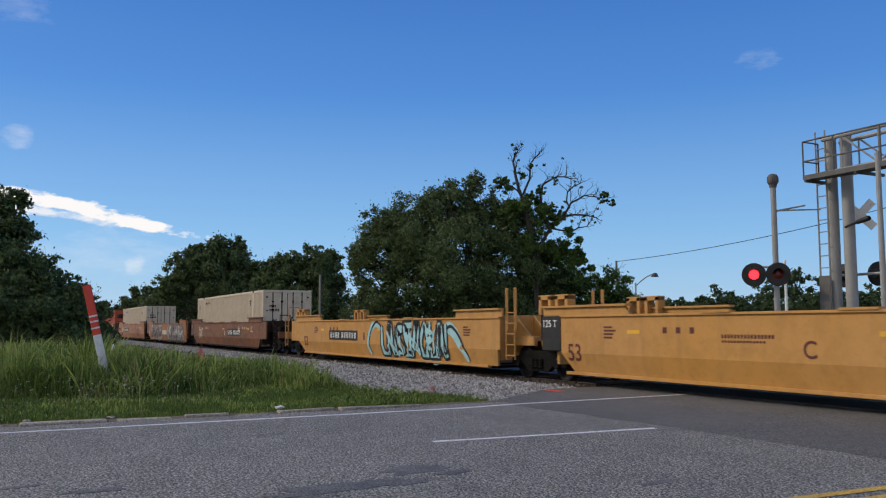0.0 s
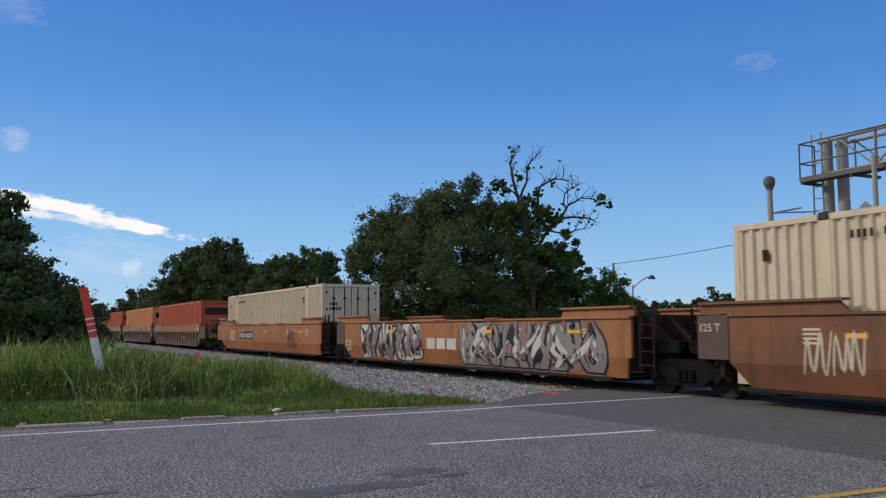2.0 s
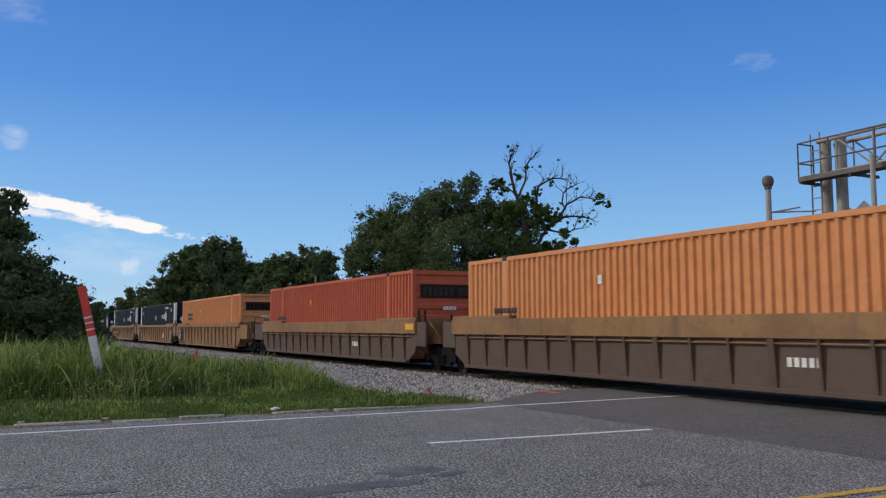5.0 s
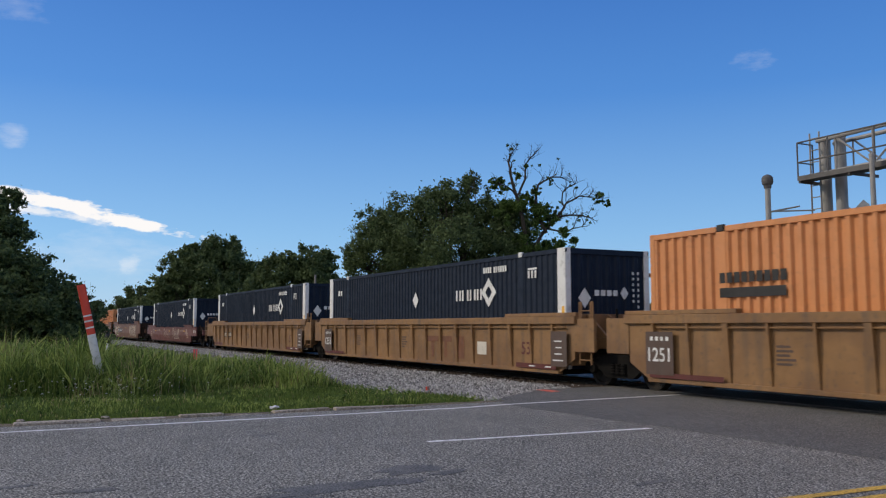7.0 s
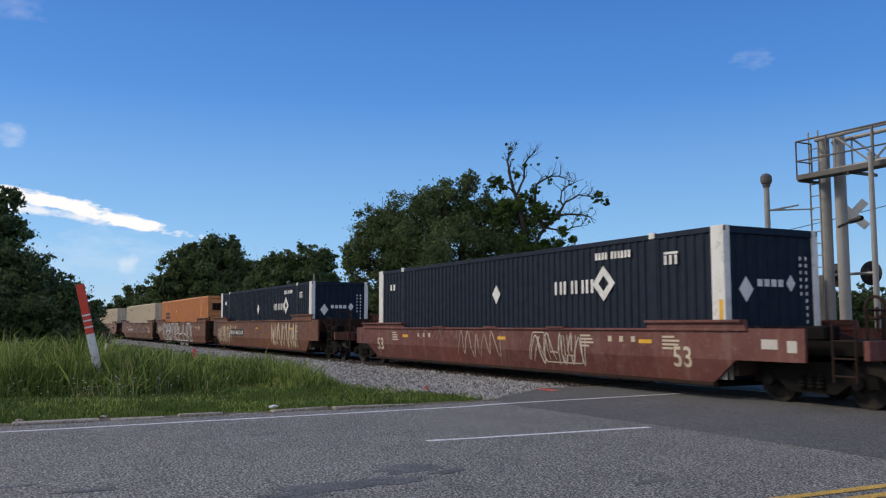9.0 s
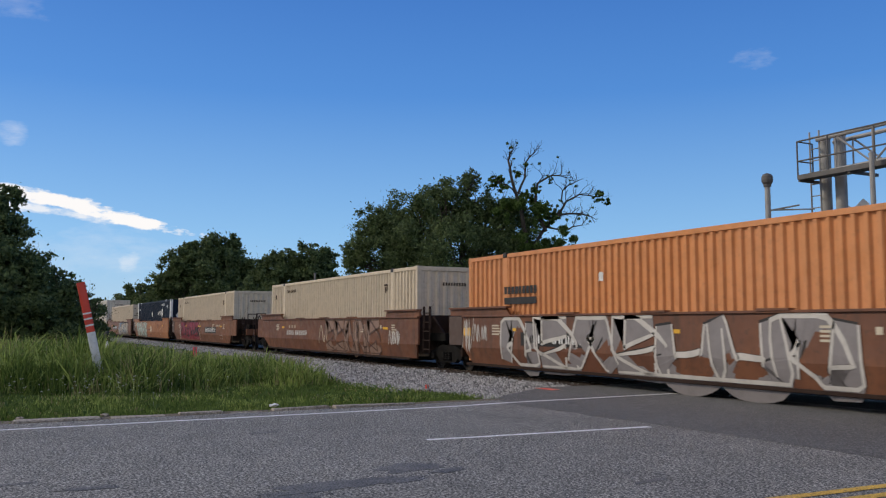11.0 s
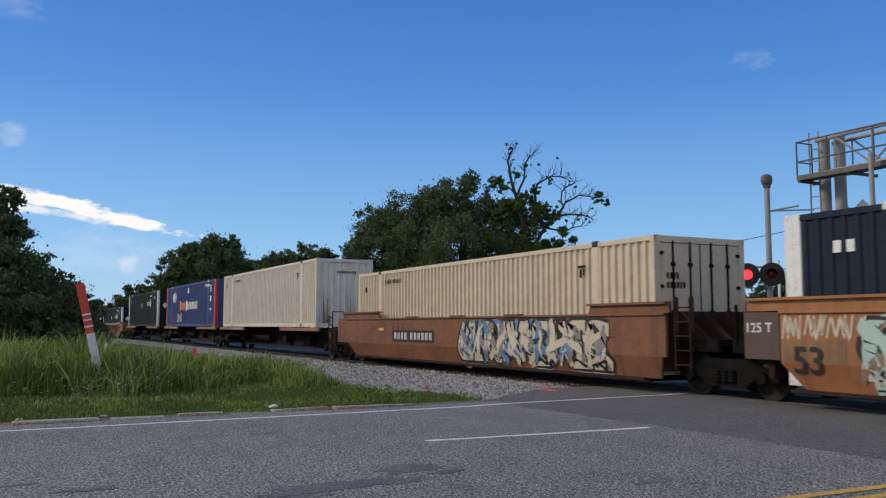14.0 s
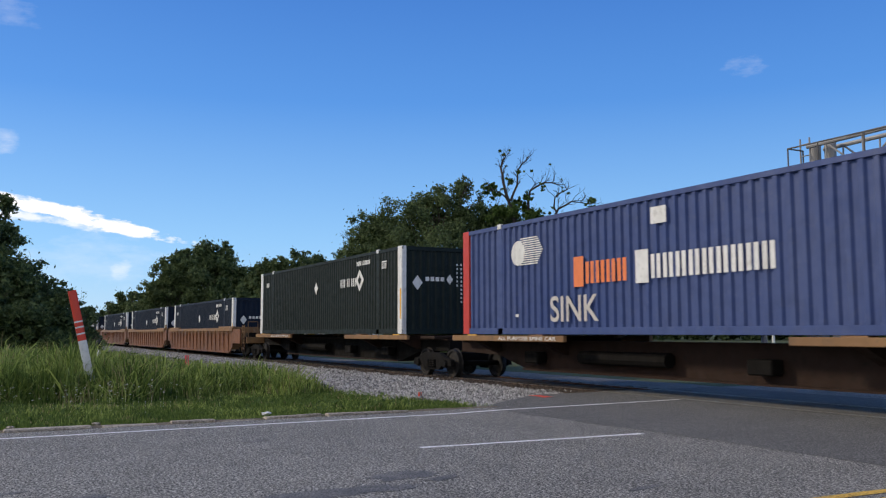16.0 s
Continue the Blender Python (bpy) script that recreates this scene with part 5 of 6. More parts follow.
def wheelset_truck(name, parent, x):
    """A two-axle freight truck: side frames, springs, axles, wheels."""
    t = empty(name)
    t.parent = parent
    t.location = (x, 0, 0)
    # frames, springs and wheels: the underframe shade is in their dark colour
    for s in (-1, 1):
        bm = bmesh.new()
        y0 = s * 1.0
        prism(bm, [(-1.25, .36), (-1.2, .54), (-.85, .60), (-.45, .74), (.45, .74), (.85, .60), (1.2, .54), (1.25, .36), (1.0, .34), (.72, .40), (.45, .22), (-.45, .22), (-.72, .40), (-1.0, .34)], "y", y0 - .07, y0 + .07)
        bm.normal_update()
        part("side_frame", bm, "shaded_grime", t)
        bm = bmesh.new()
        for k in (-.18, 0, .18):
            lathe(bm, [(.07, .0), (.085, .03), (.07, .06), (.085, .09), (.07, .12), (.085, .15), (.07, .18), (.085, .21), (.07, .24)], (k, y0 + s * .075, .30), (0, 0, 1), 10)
        part("spring_nest", bm, "shaded_grime", t)
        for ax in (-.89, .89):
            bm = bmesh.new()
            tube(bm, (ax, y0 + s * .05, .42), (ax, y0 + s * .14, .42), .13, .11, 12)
            part("bearing_cap", bm, "shaded_grime", t)
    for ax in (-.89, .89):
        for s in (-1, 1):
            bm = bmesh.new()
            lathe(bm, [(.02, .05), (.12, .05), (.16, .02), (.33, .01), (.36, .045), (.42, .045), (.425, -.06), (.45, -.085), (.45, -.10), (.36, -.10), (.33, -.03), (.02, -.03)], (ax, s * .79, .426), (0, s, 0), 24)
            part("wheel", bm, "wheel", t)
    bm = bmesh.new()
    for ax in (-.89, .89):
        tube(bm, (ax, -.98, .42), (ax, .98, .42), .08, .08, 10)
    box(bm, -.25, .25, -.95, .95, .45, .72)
    part("bolster", bm, "shaded_grime", t)
    return t


def coupler(parent, x, s):
    bm = boxes((min(x, x + s * .5), max(x, x + s * .5), -.09, .09, .74, .92))
    box(bm, x + s * .5 - .14, x + s * .5 + .14, -.17, .15, .68, .98)
    part("coupler", bevelled(bm, .02), "rust", parent)
    bm = bmesh.new()
    pts = [(x, .35, .62), (x + s * .2, .35, .42), (x + s * .42, .3, .36), (x + s * .6, .3, .42)]
    for a, b in zip(pts, pts[1:]):
        tube(bm, a, b, .03, .03, 6)
    part("air_hose", bm, "black", parent)


def ladder(parent, x, s, mat, z0=.45, z1=1.5, y=-1.42, label=""):
    """Rungs at a car's corner, facing the side."""
    bm = bmesh.new()
    for dx in (0, .42):
        tube(bm, (x + s * dx, y, z0), (x + s * dx, y, z1), .022, .022, 6)
    k = z0 + .1
    while k < z1:
        tube(bm, (x, y, k), (x + s * .42, y, k), .016, .016, 6)
        k += .28
    part("ladder", bm, mat, parent, label)


def well_ends(th, mat, left, right, rail_mat, high_rails, wall_z=1.42):
    """Platforms, ladders, trucks and couplers. Ends: 'car' or 'joint' (the truck is shared; the right-hand unit carries it)."""
    for s, kind in ((-1, left), (1, right)):
        tip = 11.05 if kind == "car" else 9.55
        a, b = sorted((s * 8.5, s * tip))
        # end platform over the truck
        bm = boxes((a, b, -1.05, 1.05, .98, 1.10), (a, b, -.35, .35, .72, .98))
        for k in (-1.05, .95):
            box(bm, a, b, k, k + .10, .86, .98)
        part("end_platform", bm, mat if mat in ("yellow", "ochre") else "shaded_grime", th)
        # end bulkhead of the well
        part("end_bulkhead", bevelled(boxes((s * 8.36 - .06, s * 8.36 + .06, -1.38, 1.38, .45, wall_z)), .01), mat if mat in ("yellow", "ochre") else "rust", th)
        for k in (-.9, -.3, .3, .9):
            bm = bmesh.new()
            prism(bm, [(s * 8.42, wall_z), (s * 8.42, 1.1), (s * 9.2, 1.1)], "y", k - .03, k + .03)
            part("gusset", bm, mat if mat in ("yellow", "ochre") else "rust", th)
        if kind == "car":
            wheelset_truck("truck", th, s * 9.75)
            coupler(th, s * 11.05, s)
            part("end_sill", bevelled(boxes((s * 11.0 - .06, s * 11.0 + .06, -1.35, 1.35, .80, 1.12)), .012), mat, th)
            ladder(th, s * 10.45, s, rail_mat, .45, wall_z + .08)
            bm = bmesh.new()
            for y in (-1.25, -.75):
                tube(bm, (s * 10.95, y, 1.1), (s * 10.95, y, 2.25 if high_rails else wall_z + .25), .022, .022, 6)
            tube(bm, (s * 10.95, -1.25, 2.25 if high_rails else wall_z + .25), (s * 10.95, -.75, 2.25 if high_rails else wall_z + .25), .022, .022, 6)
            part("grab_rail", bm, rail_mat, th)
            bm = bmesh.new()
            tube(bm, (s * 10.6, -.5, 1.25), (s * 10.6, -.5, 1.66), .03, .03, 6)
            lathe(bm, [(.16, 0), (.19, .0), (.21, .02), (.19, .04), (.16, .04)], (s * 10.6, -.52, 1.65), (0, -1, 0), 14)
            part("brake_wheel", bm, "rust", th)
            part("brake_cylinder", bevelled(boxes((s * 10.4 - .25, s * 10.4 + .25, .2, .6, 1.1, 1.5)), .03), "shaded_grime", th)
            part("brake_reservoir", bevelled(boxes((s * 9.6 - .3, s * 9.6 + .3, -.9, -.5, 1.1, 1.35)), .03), "shaded_grime", th)
        elif s > 0:
            wheelset_truck("truck", th, 9.725)
            ladder(th, 8.78, 1, rail_mat, .5, wall_z + .1)
            for y in (-1.42, 1.42):
                for x in (8.78, 9.20):
                    bm = bmesh.new()
                    tube(bm, (x, y, 1.25), (x, y, 2.35 if high_rails else wall_z + .25), .026, .026, 6)
                    tube(bm, (x, y, 2.35 if high_rails else wall_z + .25), (x + .07, y, 2.35 if high_rails else wall_z + .25), .022, .022, 6)
                    tube(bm, (x + .07, y, 1.25), (x + .07, y, 2.35 if high_rails else wall_z + .25), .022, .022, 6)
                    part("grab_rail", bm, rail_mat, th)
            ladder(th, 8.78, 1, rail_mat, .5, wall_z + .1, 1.42)
        else:
            part("joint_arm", boxes((-9.9, -9.5, -.22, .22, .74, .96)), "shaded_grime", th)
            bm = bmesh.new()
            tube(bm, (-9.3, -1.2, 1.0), (-9.3, -1.2, 1.75), .03, .03, 6)
            tube(bm, (-9.15, -.9, .7), (-9.75, -.7, .5), .035, .035, 6)
            part("brake_pipe", bm, "shaded_grime", th)


def smooth_well(u, mat, left="joint", right="joint", label="", rail_mat="white", high_rails=False, boxes_on_top=False, group="well cars of the freight train", top_z=1.62, rise=.22):
    """A smooth-sided container well unit; u is where its load begins along the train."""
    th = empty("well_car")
    SMOOTH.add(th.name)
    if top_z > 1.5:
        TALL.add(th.name)
    for s in (-1, 1):
        a, b = (-8.02 if left == "joint" else -9.55), (8.62 if right == "joint" else 9.55 if top_z > 1.5 else 10.0)
        bm = bmesh.new()
        y1 = s * 1.50
        # upper band of the side and the folded-in lower band
        prism(bm, [(a, .74), (b, .74), (b, top_z - .002), (a, top_z - .002)], "y", y1 - .03, y1 + .03)
        part("side_panel", bm, mat, th)
        bm = bmesh.new()
        top = [(max(a, -8.5), .74), (min(b, 8.5), .74)]
        bot = [(7.85 if right == "car" else 8.36, .30), (-7.85 if left == "car" else -7.6, .30)]
        V = [(x, y1 + .03, z) for x, z in top] + [(x, s * 1.40 + .03, z) for x, z in bot] + [(x, y1 - .03, z) for x, z in top] + [(x, s * 1.40 - .03, z) for x, z in bot]
        vs = [bm.verts.new(v) for v in V]
        for f in ((0, 1, 2, 3), (7, 6, 5, 4), (0, 4, 5, 1), (1, 5, 6, 2), (2, 6, 7, 3), (3, 7, 4, 0)):
            bm.faces.new([vs[i] for i in f])
        part("lower_side_panel", bm, mat, th)
        # top chord, raised towards the ends
        part("top_chord", bevelled(boxes((max(a, -8.8), min(b, 8.8), y1 - .075, y1 + .045, top_z - .05, top_z)), .008), mat, th)
        for e in (-1, 1):
            xa, xb = sorted((e * (6.15 if e > 0 else 5.5), e * (8.75 if e > 0 else min(8.9, -a + .7))))
            lo, hi = top_z, top_z + rise
            bm = bmesh.new()
            prism(bm, [(xa + (.0 if e < 0 else .10), hi), (xb - (.22 if e < 0 else 0), hi), (xb, lo), (xa, lo)], "y", y1 - .05, y1 + .02)
            box(bm, xa + .02, xb - .05, y1 - .12, y1 + .06, hi - .04, hi + .008)
            part("raised_side_plate", bm, mat, th)
        if left == "joint":
            part("dark_end_plate", bevelled(boxes((-8.80, -8.025, y1 - .05, y1 + .02, .78, top_z - .02)), .01), "black" if mat == "yellow" else "umber", th, "dark painted end plate")
        part("bottom_chord", bevelled(boxes((-7.9, 7.9, s * 1.38 - .10, s * 1.38 + .03, .24, .31)), .008), "rust" if mat != "yellow" else mat, th)
        for k in range(5):
            x = -6.0 + k * 3.0
            if abs(x) < 5:
                part("guide_lip", boxes((x - .35, x + .35, y1 - .10, y1 + .055, top_z - .007, top_z + .035)), mat, th)
    part("well_floor", boxes((-7.9, 7.9, -1.3, 1.3, .22, .30), *[(x - .1, x + .1, -1.38, 1.38, .30, .345) for x in (-7.4, -3.7, 0, 3.7, 7.4)]), "shaded_grime", th)
    well_ends(th, mat, left, right, rail_mat, high_rails, top_z + .04)
    if boxes_on_top:
        for x in (-8.75, -8.05):
            for y in (-1.38, 1.38):
                bm = boxes((x - .26, x - .14, y - .12, y + .12, top_z + .02, 2.10), (x + .14, x + .26, y - .12, y + .12, top_z + .02, 2.10), (x - .26, x + .26, y - .12, y + .12, 2.0, 2.12))
                part("container_lock_stand", bevelled(bm, .01), mat, th)
    tagged(th, label, "rail car", group)
    MOVING.append((th, u + HL, 0.0))
    return th


def ribbed_well(u, mat, chord, left="joint", right="joint", label="", rail_mat="white", group="well cars of the freight train", band=1.42):
    """An older well unit with a heavy top chord and upright ribs along its sides."""
    th = empty("well_car")
    for s in (-1, 1):
        y1 = s * 1.42
        ends = {-1: 9.35 if left == "joint" else 10.15, 1: 9.35 if right == "joint" else 10.15}
        bm = bmesh.new()
        prism(bm, [(-8.6, .62), (-8.0, .28), (8.0, .28), (8.6, .62), (8.6, band + .04), (-8.6, band + .04)], "y", y1 - .02, y1 + .02)
        part("side_panel", bm, mat, th)
        for e in (-1, 1):
            xa, xb = sorted((e * 8.6, e * ends[e]))
            part("end_side_panel", bevelled(boxes((xa, xb, y1 - .04, y1 + .04, .78, 1.54)), .008), mat, th)
        part("top_chord", bevelled(boxes((-8.7, 8.7, y1 - s * .0 - .10, y1 + .10, band, 1.60)), .012), chord, th)
        part("bottom_chord", bevelled(boxes((-8.0, 8.0, y1 - .07, y1 + .07, .24, .33)), .01), mat, th)
        bm = bmesh.new()
        tube(bm, (-7.7, y1 + s * .075, band - .08), (8.3, y1 + s * .075, band - .08), .018, .018, 6)
        part("air_pipe", bm, chord, th)
        for i in range(17):
            x = -7.8 + i * 0.975
            bm = bmesh.new()
            wd = .07 if i in (2, 5, 8, 11, 14) else .03
            prism(bm, [(y1 + s * .015, .33), (y1 + s * .045, .33), (y1 + s * .115, band), (y1 + s * .015, band)], "x", x - wd, x + wd)
            part("rib", bm, mat, th)
        for e in (-1, 1):
            xa, xb = sorted((e * 5.6, e * 8.7))
            part("raised_side_plate", bevelled(boxes((xa, xb, y1 - .06, y1 + .11, 1.60, 1.69)), .012), chord, th)
    part("well_floor", boxes((-7.9, 7.9, -1.3, 1.3, .22, .30), *[(x - .1, x + .1, -1.38, 1.38, .30, .345) for x in (-7.4, -3.7, 0, 3.7, 7.4)]), "shaded_grime", th)
    well_ends(th, chord, left, right, rail_mat, False, 1.66)
    tagged(th, label, "rail car", group)
    MOVING.append((th, u + HL, 0.0))
    return th


DECK = 1.30


def spine_car(u, left="joint", right="joint", label="", la=0, lb=0):
    """A spine platform: a deep central beam with cross arms and container pedestals."""
    th = empty("spine_car")
    la, lb = la or (-11.0 if left == "car" else -9.7), lb or (11.0 if right == "car" else 9.7)
    bm = bmesh.new()
    prism(bm, [(la, .78), (-7.6, .72), (-6.2, .38), (6.2, .38), (7.6, .72), (lb, .78), (lb, 1.10), (la, 1.10)], "y", -.42, .42)
    # the darker beam has the shade below the container in its colour
    part("centre_beam", bm, "rust" if right == left else "shaded_grime", th)
    part("beam_flange", boxes((-6.2, 6.2, -.55, .55, .35, .39), (la, lb, -.5, .5, 1.10, 1.14)), "rust", th)
    for x in (-7.6, -4.4, 4.4, 7.6):
        bm = bmesh.new()
        prism(bm, [(-1.3, 1.16), (-1.3, 1.26), (1.3, 1.26), (1.3, 1.16), (.5, .8), (-.5, .8)], "x", x - .12, x + .12)
        part("cross_arm", bm, "rust", th)
        for s in (-1, 1):
            part("pedestal", bevelled(boxes((x - .25, x + .25, s * 1.16 - .14, s * 1.16 + .14, 1.2, DECK - .004)), .015), "amber" if abs(x) > 5 else "ochre", th)
    for s in (-1, 1):
        for xa, xb in ((-8.6, -3.2), (3.2, 8.6)):
            part("side_sill", bevelled(boxes((xa, xb, s * 1.32 - .05, s * 1.32 + .05, 1.12, 1.27)), .012), "ochre", th)
    for x in (-5.5, 2.0, 5.5):
        part("brake_box", bevelled(boxes((x - .3, x + .3, -.75, -.43, .55, .85)), .03), "shaded_grime", th)
    bm = bmesh.new()
    tube(bm, (-3.5, -.6, .75), (-.5, -.6, .75), .16, .16, 10)
    part("air_tank", bm, "shaded_grime", th)
    for s, kind in ((-1, left), (1, right)):
        if kind == "car":
            wheelset_truck("truck", th, s * 9.7)
            coupler(th, s * 11.0, s)
            part("end_sill", bevelled(boxes((s * 10.9 - .08, s * 10.9 + .08, -1.3, 1.3, .8, 1.12)), .015), "rust", th)
            ladder(th, s * 10.4, s, "rust", .4, 1.3)
        elif s > 0:
            wheelset_truck("truck", th, lb + (.05 if lb > 9 else -.85))
        hx = s * 8.9 if abs(la if s < 0 else lb) > 9 else s * 8.2
        part("hitch_plate", bevelled(boxes((hx - .5, hx + .5, -.8, .8, 1.14, 1.24)), .02), "rust", th)
    tagged(th, label, "rail car", "spine cars of the freight train")
    MOVING.append((th, u + HL, 0.0))
    return th


def corrugated(bm, x0, x1, z0, z1, y, depth, pitch, s):
    """A folded steel sheet facing s along y."""
    n = max(1, round((x1 - x0) / pitch))
    p = (x1 - x0) / n
    xs = []
    for i in range(n):
        a = x0 + i * p
        xs += [(a, 0), (a + .30 * p, 0), (a + .45 * p, depth), (a + .85 * p, depth)]
    xs.append((x1, 0))
    lo = [bm.verts.new((x, y - s * d, z0)) for x, d in xs]
    hi = [bm.verts.new((x, y - s * d, z1)) for x, d in xs]
    for i in range(len(xs) - 1):
        bm.faces.new((lo[i], lo[i + 1], hi[i + 1], hi[i]))


def corrugated_end(bm, y0, y1, z0, z1, x, depth, pitch, s, across=False):
    n = max(1, round(((z1 - z0) if across else (y1 - y0)) / pitch))
    a0, a1 = (z0, z1) if across else (y0, y1)
    p = (a1 - a0) / n
    q = []
    for i in range(n):
        a = a0 + i * p
        q += [(a, 0), (a + .3 * p, 0), (a + .45 * p, depth), (a + .85 * p, depth)]
    q.append((a1, 0))
    if across:
        A = [bm.verts.new((x - s * d, y0, a)) for a, d in q]
        B = [bm.verts.new((x - s * d, y1, a)) for a, d in q]
    else:
        A = [bm.verts.new((x - s * d, a, z0)) for a, d in q]
        B = [bm.verts.new((x - s * d, a, z1)) for a, d in q]
    for i in range(len(q) - 1):
        bm.faces.new((A[i], A[i + 1], B[i + 1], B[i]))


def container(u, mat, z, end="ribs", label="", posts=None, pitch=0.235, depth=0.052, floor_rail=None):
    """A 53-foot container; its base at z. end: 'doors', 'ribs', 'bands' for the end that faces forward."""
    th = empty("container")
    w = W / 2
    for s in (-1, 1):
        for xa, xb in ((-HL + .12, -6.2), (-6.0, 6.0), (6.2, HL - .12)):
            bm = bmesh.new()
            corrugated(bm, xa, xb, .16, H - .10, s * (w - .012), depth, pitch, s)
            part("side_wall", bm, mat, th)
    for s in (-1, 1):
        for x in (-6.1, 6.1):
            part("intermediate_post", bevelled(boxes((x - .12, x + .12, s * (w - .03) - .03, s * (w - .03) + .03, 0.0, H)), .006), mat, th)
            part("lifting_casting", bevelled(boxes((x - .09, x + .09, s * (w - .02) - .04, s * (w - .02) + .04, H - .10, H + .03)), .01), "black" if mat not in ("navy", "black_green", "blue") else "white", th)
    part("roof", bevelled(boxes((-HL + .02, HL - .02, -w + .03, w - .03, H - .06, H - .012)), .006), mat, th)
    part("container_floor", boxes((-HL + .02, HL - .02, -w + .04, w - .04, .05, .14)), "shaded_grime", th)
    for s in (-1, 1):
        part("top_rail", bevelled(boxes((-HL, HL, s * (w - .03) - .03, s * (w - .03) + .03, H - .11, H)), .008), mat, th)
        part("bottom_rail", bevelled(boxes((-HL, HL, s * (w - .03) - .03, s * (w - .03) + .03, 0.0, .165)), .008), floor_rail or mat, th)
        for e in (-1, 1):
            pw = .17 if posts else .07
            part("corner_post", bevelled(boxes((e * (HL - pw) - pw, e * (HL - pw) + pw, s * (w - .08) - .083, s * (w - .08) + .083, 0.0, H + .01)), .012), posts or mat, th, "white corner post" if posts == "white" else "")
    bm = bmesh.new()
    corrugated_end(bm, -w + .16, w - .16, .15, H - .12, -HL + .03, .03, .28, -1)
    part("rear_end_wall", bm, mat, th)
    for e in (-1, 1):
        part("end_header", bevelled(boxes((e * (HL - .05) - .045, e * (HL - .05) + .045, -w + .16, w - .16, H - .14, H)), .008), mat, th)
        part("end_sill", bevelled(boxes((e * (HL - .05) - .045, e * (HL - .05) + .045, -w + .16, w - .16, 0.0, .16)), .008), mat, th)
    if end == "doors":
        for s in (-1, 1):
            a, b = sorted((s * .012, s * (w - .17)))
            d = part("door", bevelled(boxes((HL - .08, HL - .025, a, b, .17, H - .15)), .008), mat, th)
            bm = bmesh.new()
            for k in (.30, .78):
                tube(bm, (HL - .005, s * k, .12), (HL - .005, s * k, H - .1), .022, .022, 8)
                for z_ in (.4, 1.3, 2.3):
                    box(bm, HL - .03, HL + .02, s * k - .05, s * k + .05, z_ - .04, z_ + .04)
            part("lock_rod", bm, "shaded_grime", d, "dark lock rods")
            part("door_hinge", boxes(*[(HL - .03, HL + .01, s * (w - .25), s * (w - .25) + .1 * s, z_, z_ + .07) for z_ in (.4, 1.1, 1.8, 2.5)]) if s > 0 else boxes(*[(HL - .03, HL + .01, s * (w - .15), s * (w - .25), z_, z_ + .07) for z_ in (.4, 1.1, 1.8, 2.5)]), "shaded_grime", d)
        part("door_gasket", boxes((HL - .035, HL - .018, -.014, .014, .17, H - .15)), "black", th)
    else:
        bm = bmesh.new()
        corrugated_end(bm, -w + .16, w - .16, .15, H - .12, HL - .03, .035, .27 if end == "ribs" else .36, 1, end == "bands")
        part("front_end_wall", bm, mat, th)
    tagged(th, label, "shipping container", "containers on the freight train")
    MOVING.append((th, u + HL, z))
    return th


FLOOR_Z = 0.35
YS = -1.5345          # just proud of a smooth well's side
YC = -W / 2 - 0.004   # just proud of a container's side


def number_plate(th, x, z, n, h=.2, y=YS, plate="black", ink="white", gap=.115, wd=.15, at=4):
    """A dark plate with a row of pale unreadable characters."""
    w_ = n * (wd + gap) + gap * 3.5
    if plate:
        part("number_plate", decal([(x, x + w_, z, z + h * 1.7)], y), plate, th)
    ws = [wd] * at + [-.05] + [wd] * (n - at)
    part("number_marking", decal(uprights(bars(x + gap * 1.5, z + h * .35, ws, h, gap), .055), y - .004), ink, th)


def data_marks(th, x, z, ink, seed, y=YS, rows=4, w_=.5):
    rnd = random.Random(seed)
    part("data_marking", decal([(x, x + w_ * rnd.uniform(.5, 1), z - k * .075, z - k * .075 + .04) for k in range(rows)], y - .002), ink, th)


def car_marks(th, ink, size_x=7.0, seed=1, amber=True, size="53", left_size=True, y=YS):
    if size:
        h = .40
        part("size_number", letters(size, h, -size_x - .65, .56, y - .002), ink, th)
        part("size_number", letters(size, h, size_x - .1, .56, y - .002), ink, th)
    for x in (-6.4, 6.6, 3.9):
        data_marks(th, x, 1.12, ink, seed + int(x * 3), y)
    for x in (-4.5, 4.9):
        part("data_marking", decal([(x + k * .38, x + k * .38 + .12, 1.02, 1.14) for k in range(3)], y - .002), ink, th)
    if amber:
        part("reflector", decal([(-5.6, -5.2, 1.0, 1.08), (0.3, .7, 1.0, 1.08), (5.9, 6.3, 1.0, 1.08)], y - .0025), "amber", th)


def diamond(cx, cz, rx, rz, y, hole=0.0):
    if not hole:
        return [(cx - rx, y, cz), (cx, y, cz - rz), (cx + rx, y, cz), (cx, y, cz + rz)], [(0, 1, 2, 3)]
    V = [(cx - rx, y, cz), (cx, y, cz - rz), (cx + rx, y, cz), (cx, y, cz + rz)]
    V += [(cx - rx * hole, y, cz), (cx, y, cz - rz * hole), (cx + rx * hole, y, cz), (cx, y, cz + rz * hole)]
    return V, [(i, (i + 1) % 4, 4 + (i + 1) % 4, 4 + i) for i in range(4)]


def end_diamond(cy, cz, ry, rz, x):
    return [(x, cy - ry, cz), (x, cy, cz - rz), (x, cy + ry, cz), (x, cy, cz + rz)], [(0, 1, 2, 3)]


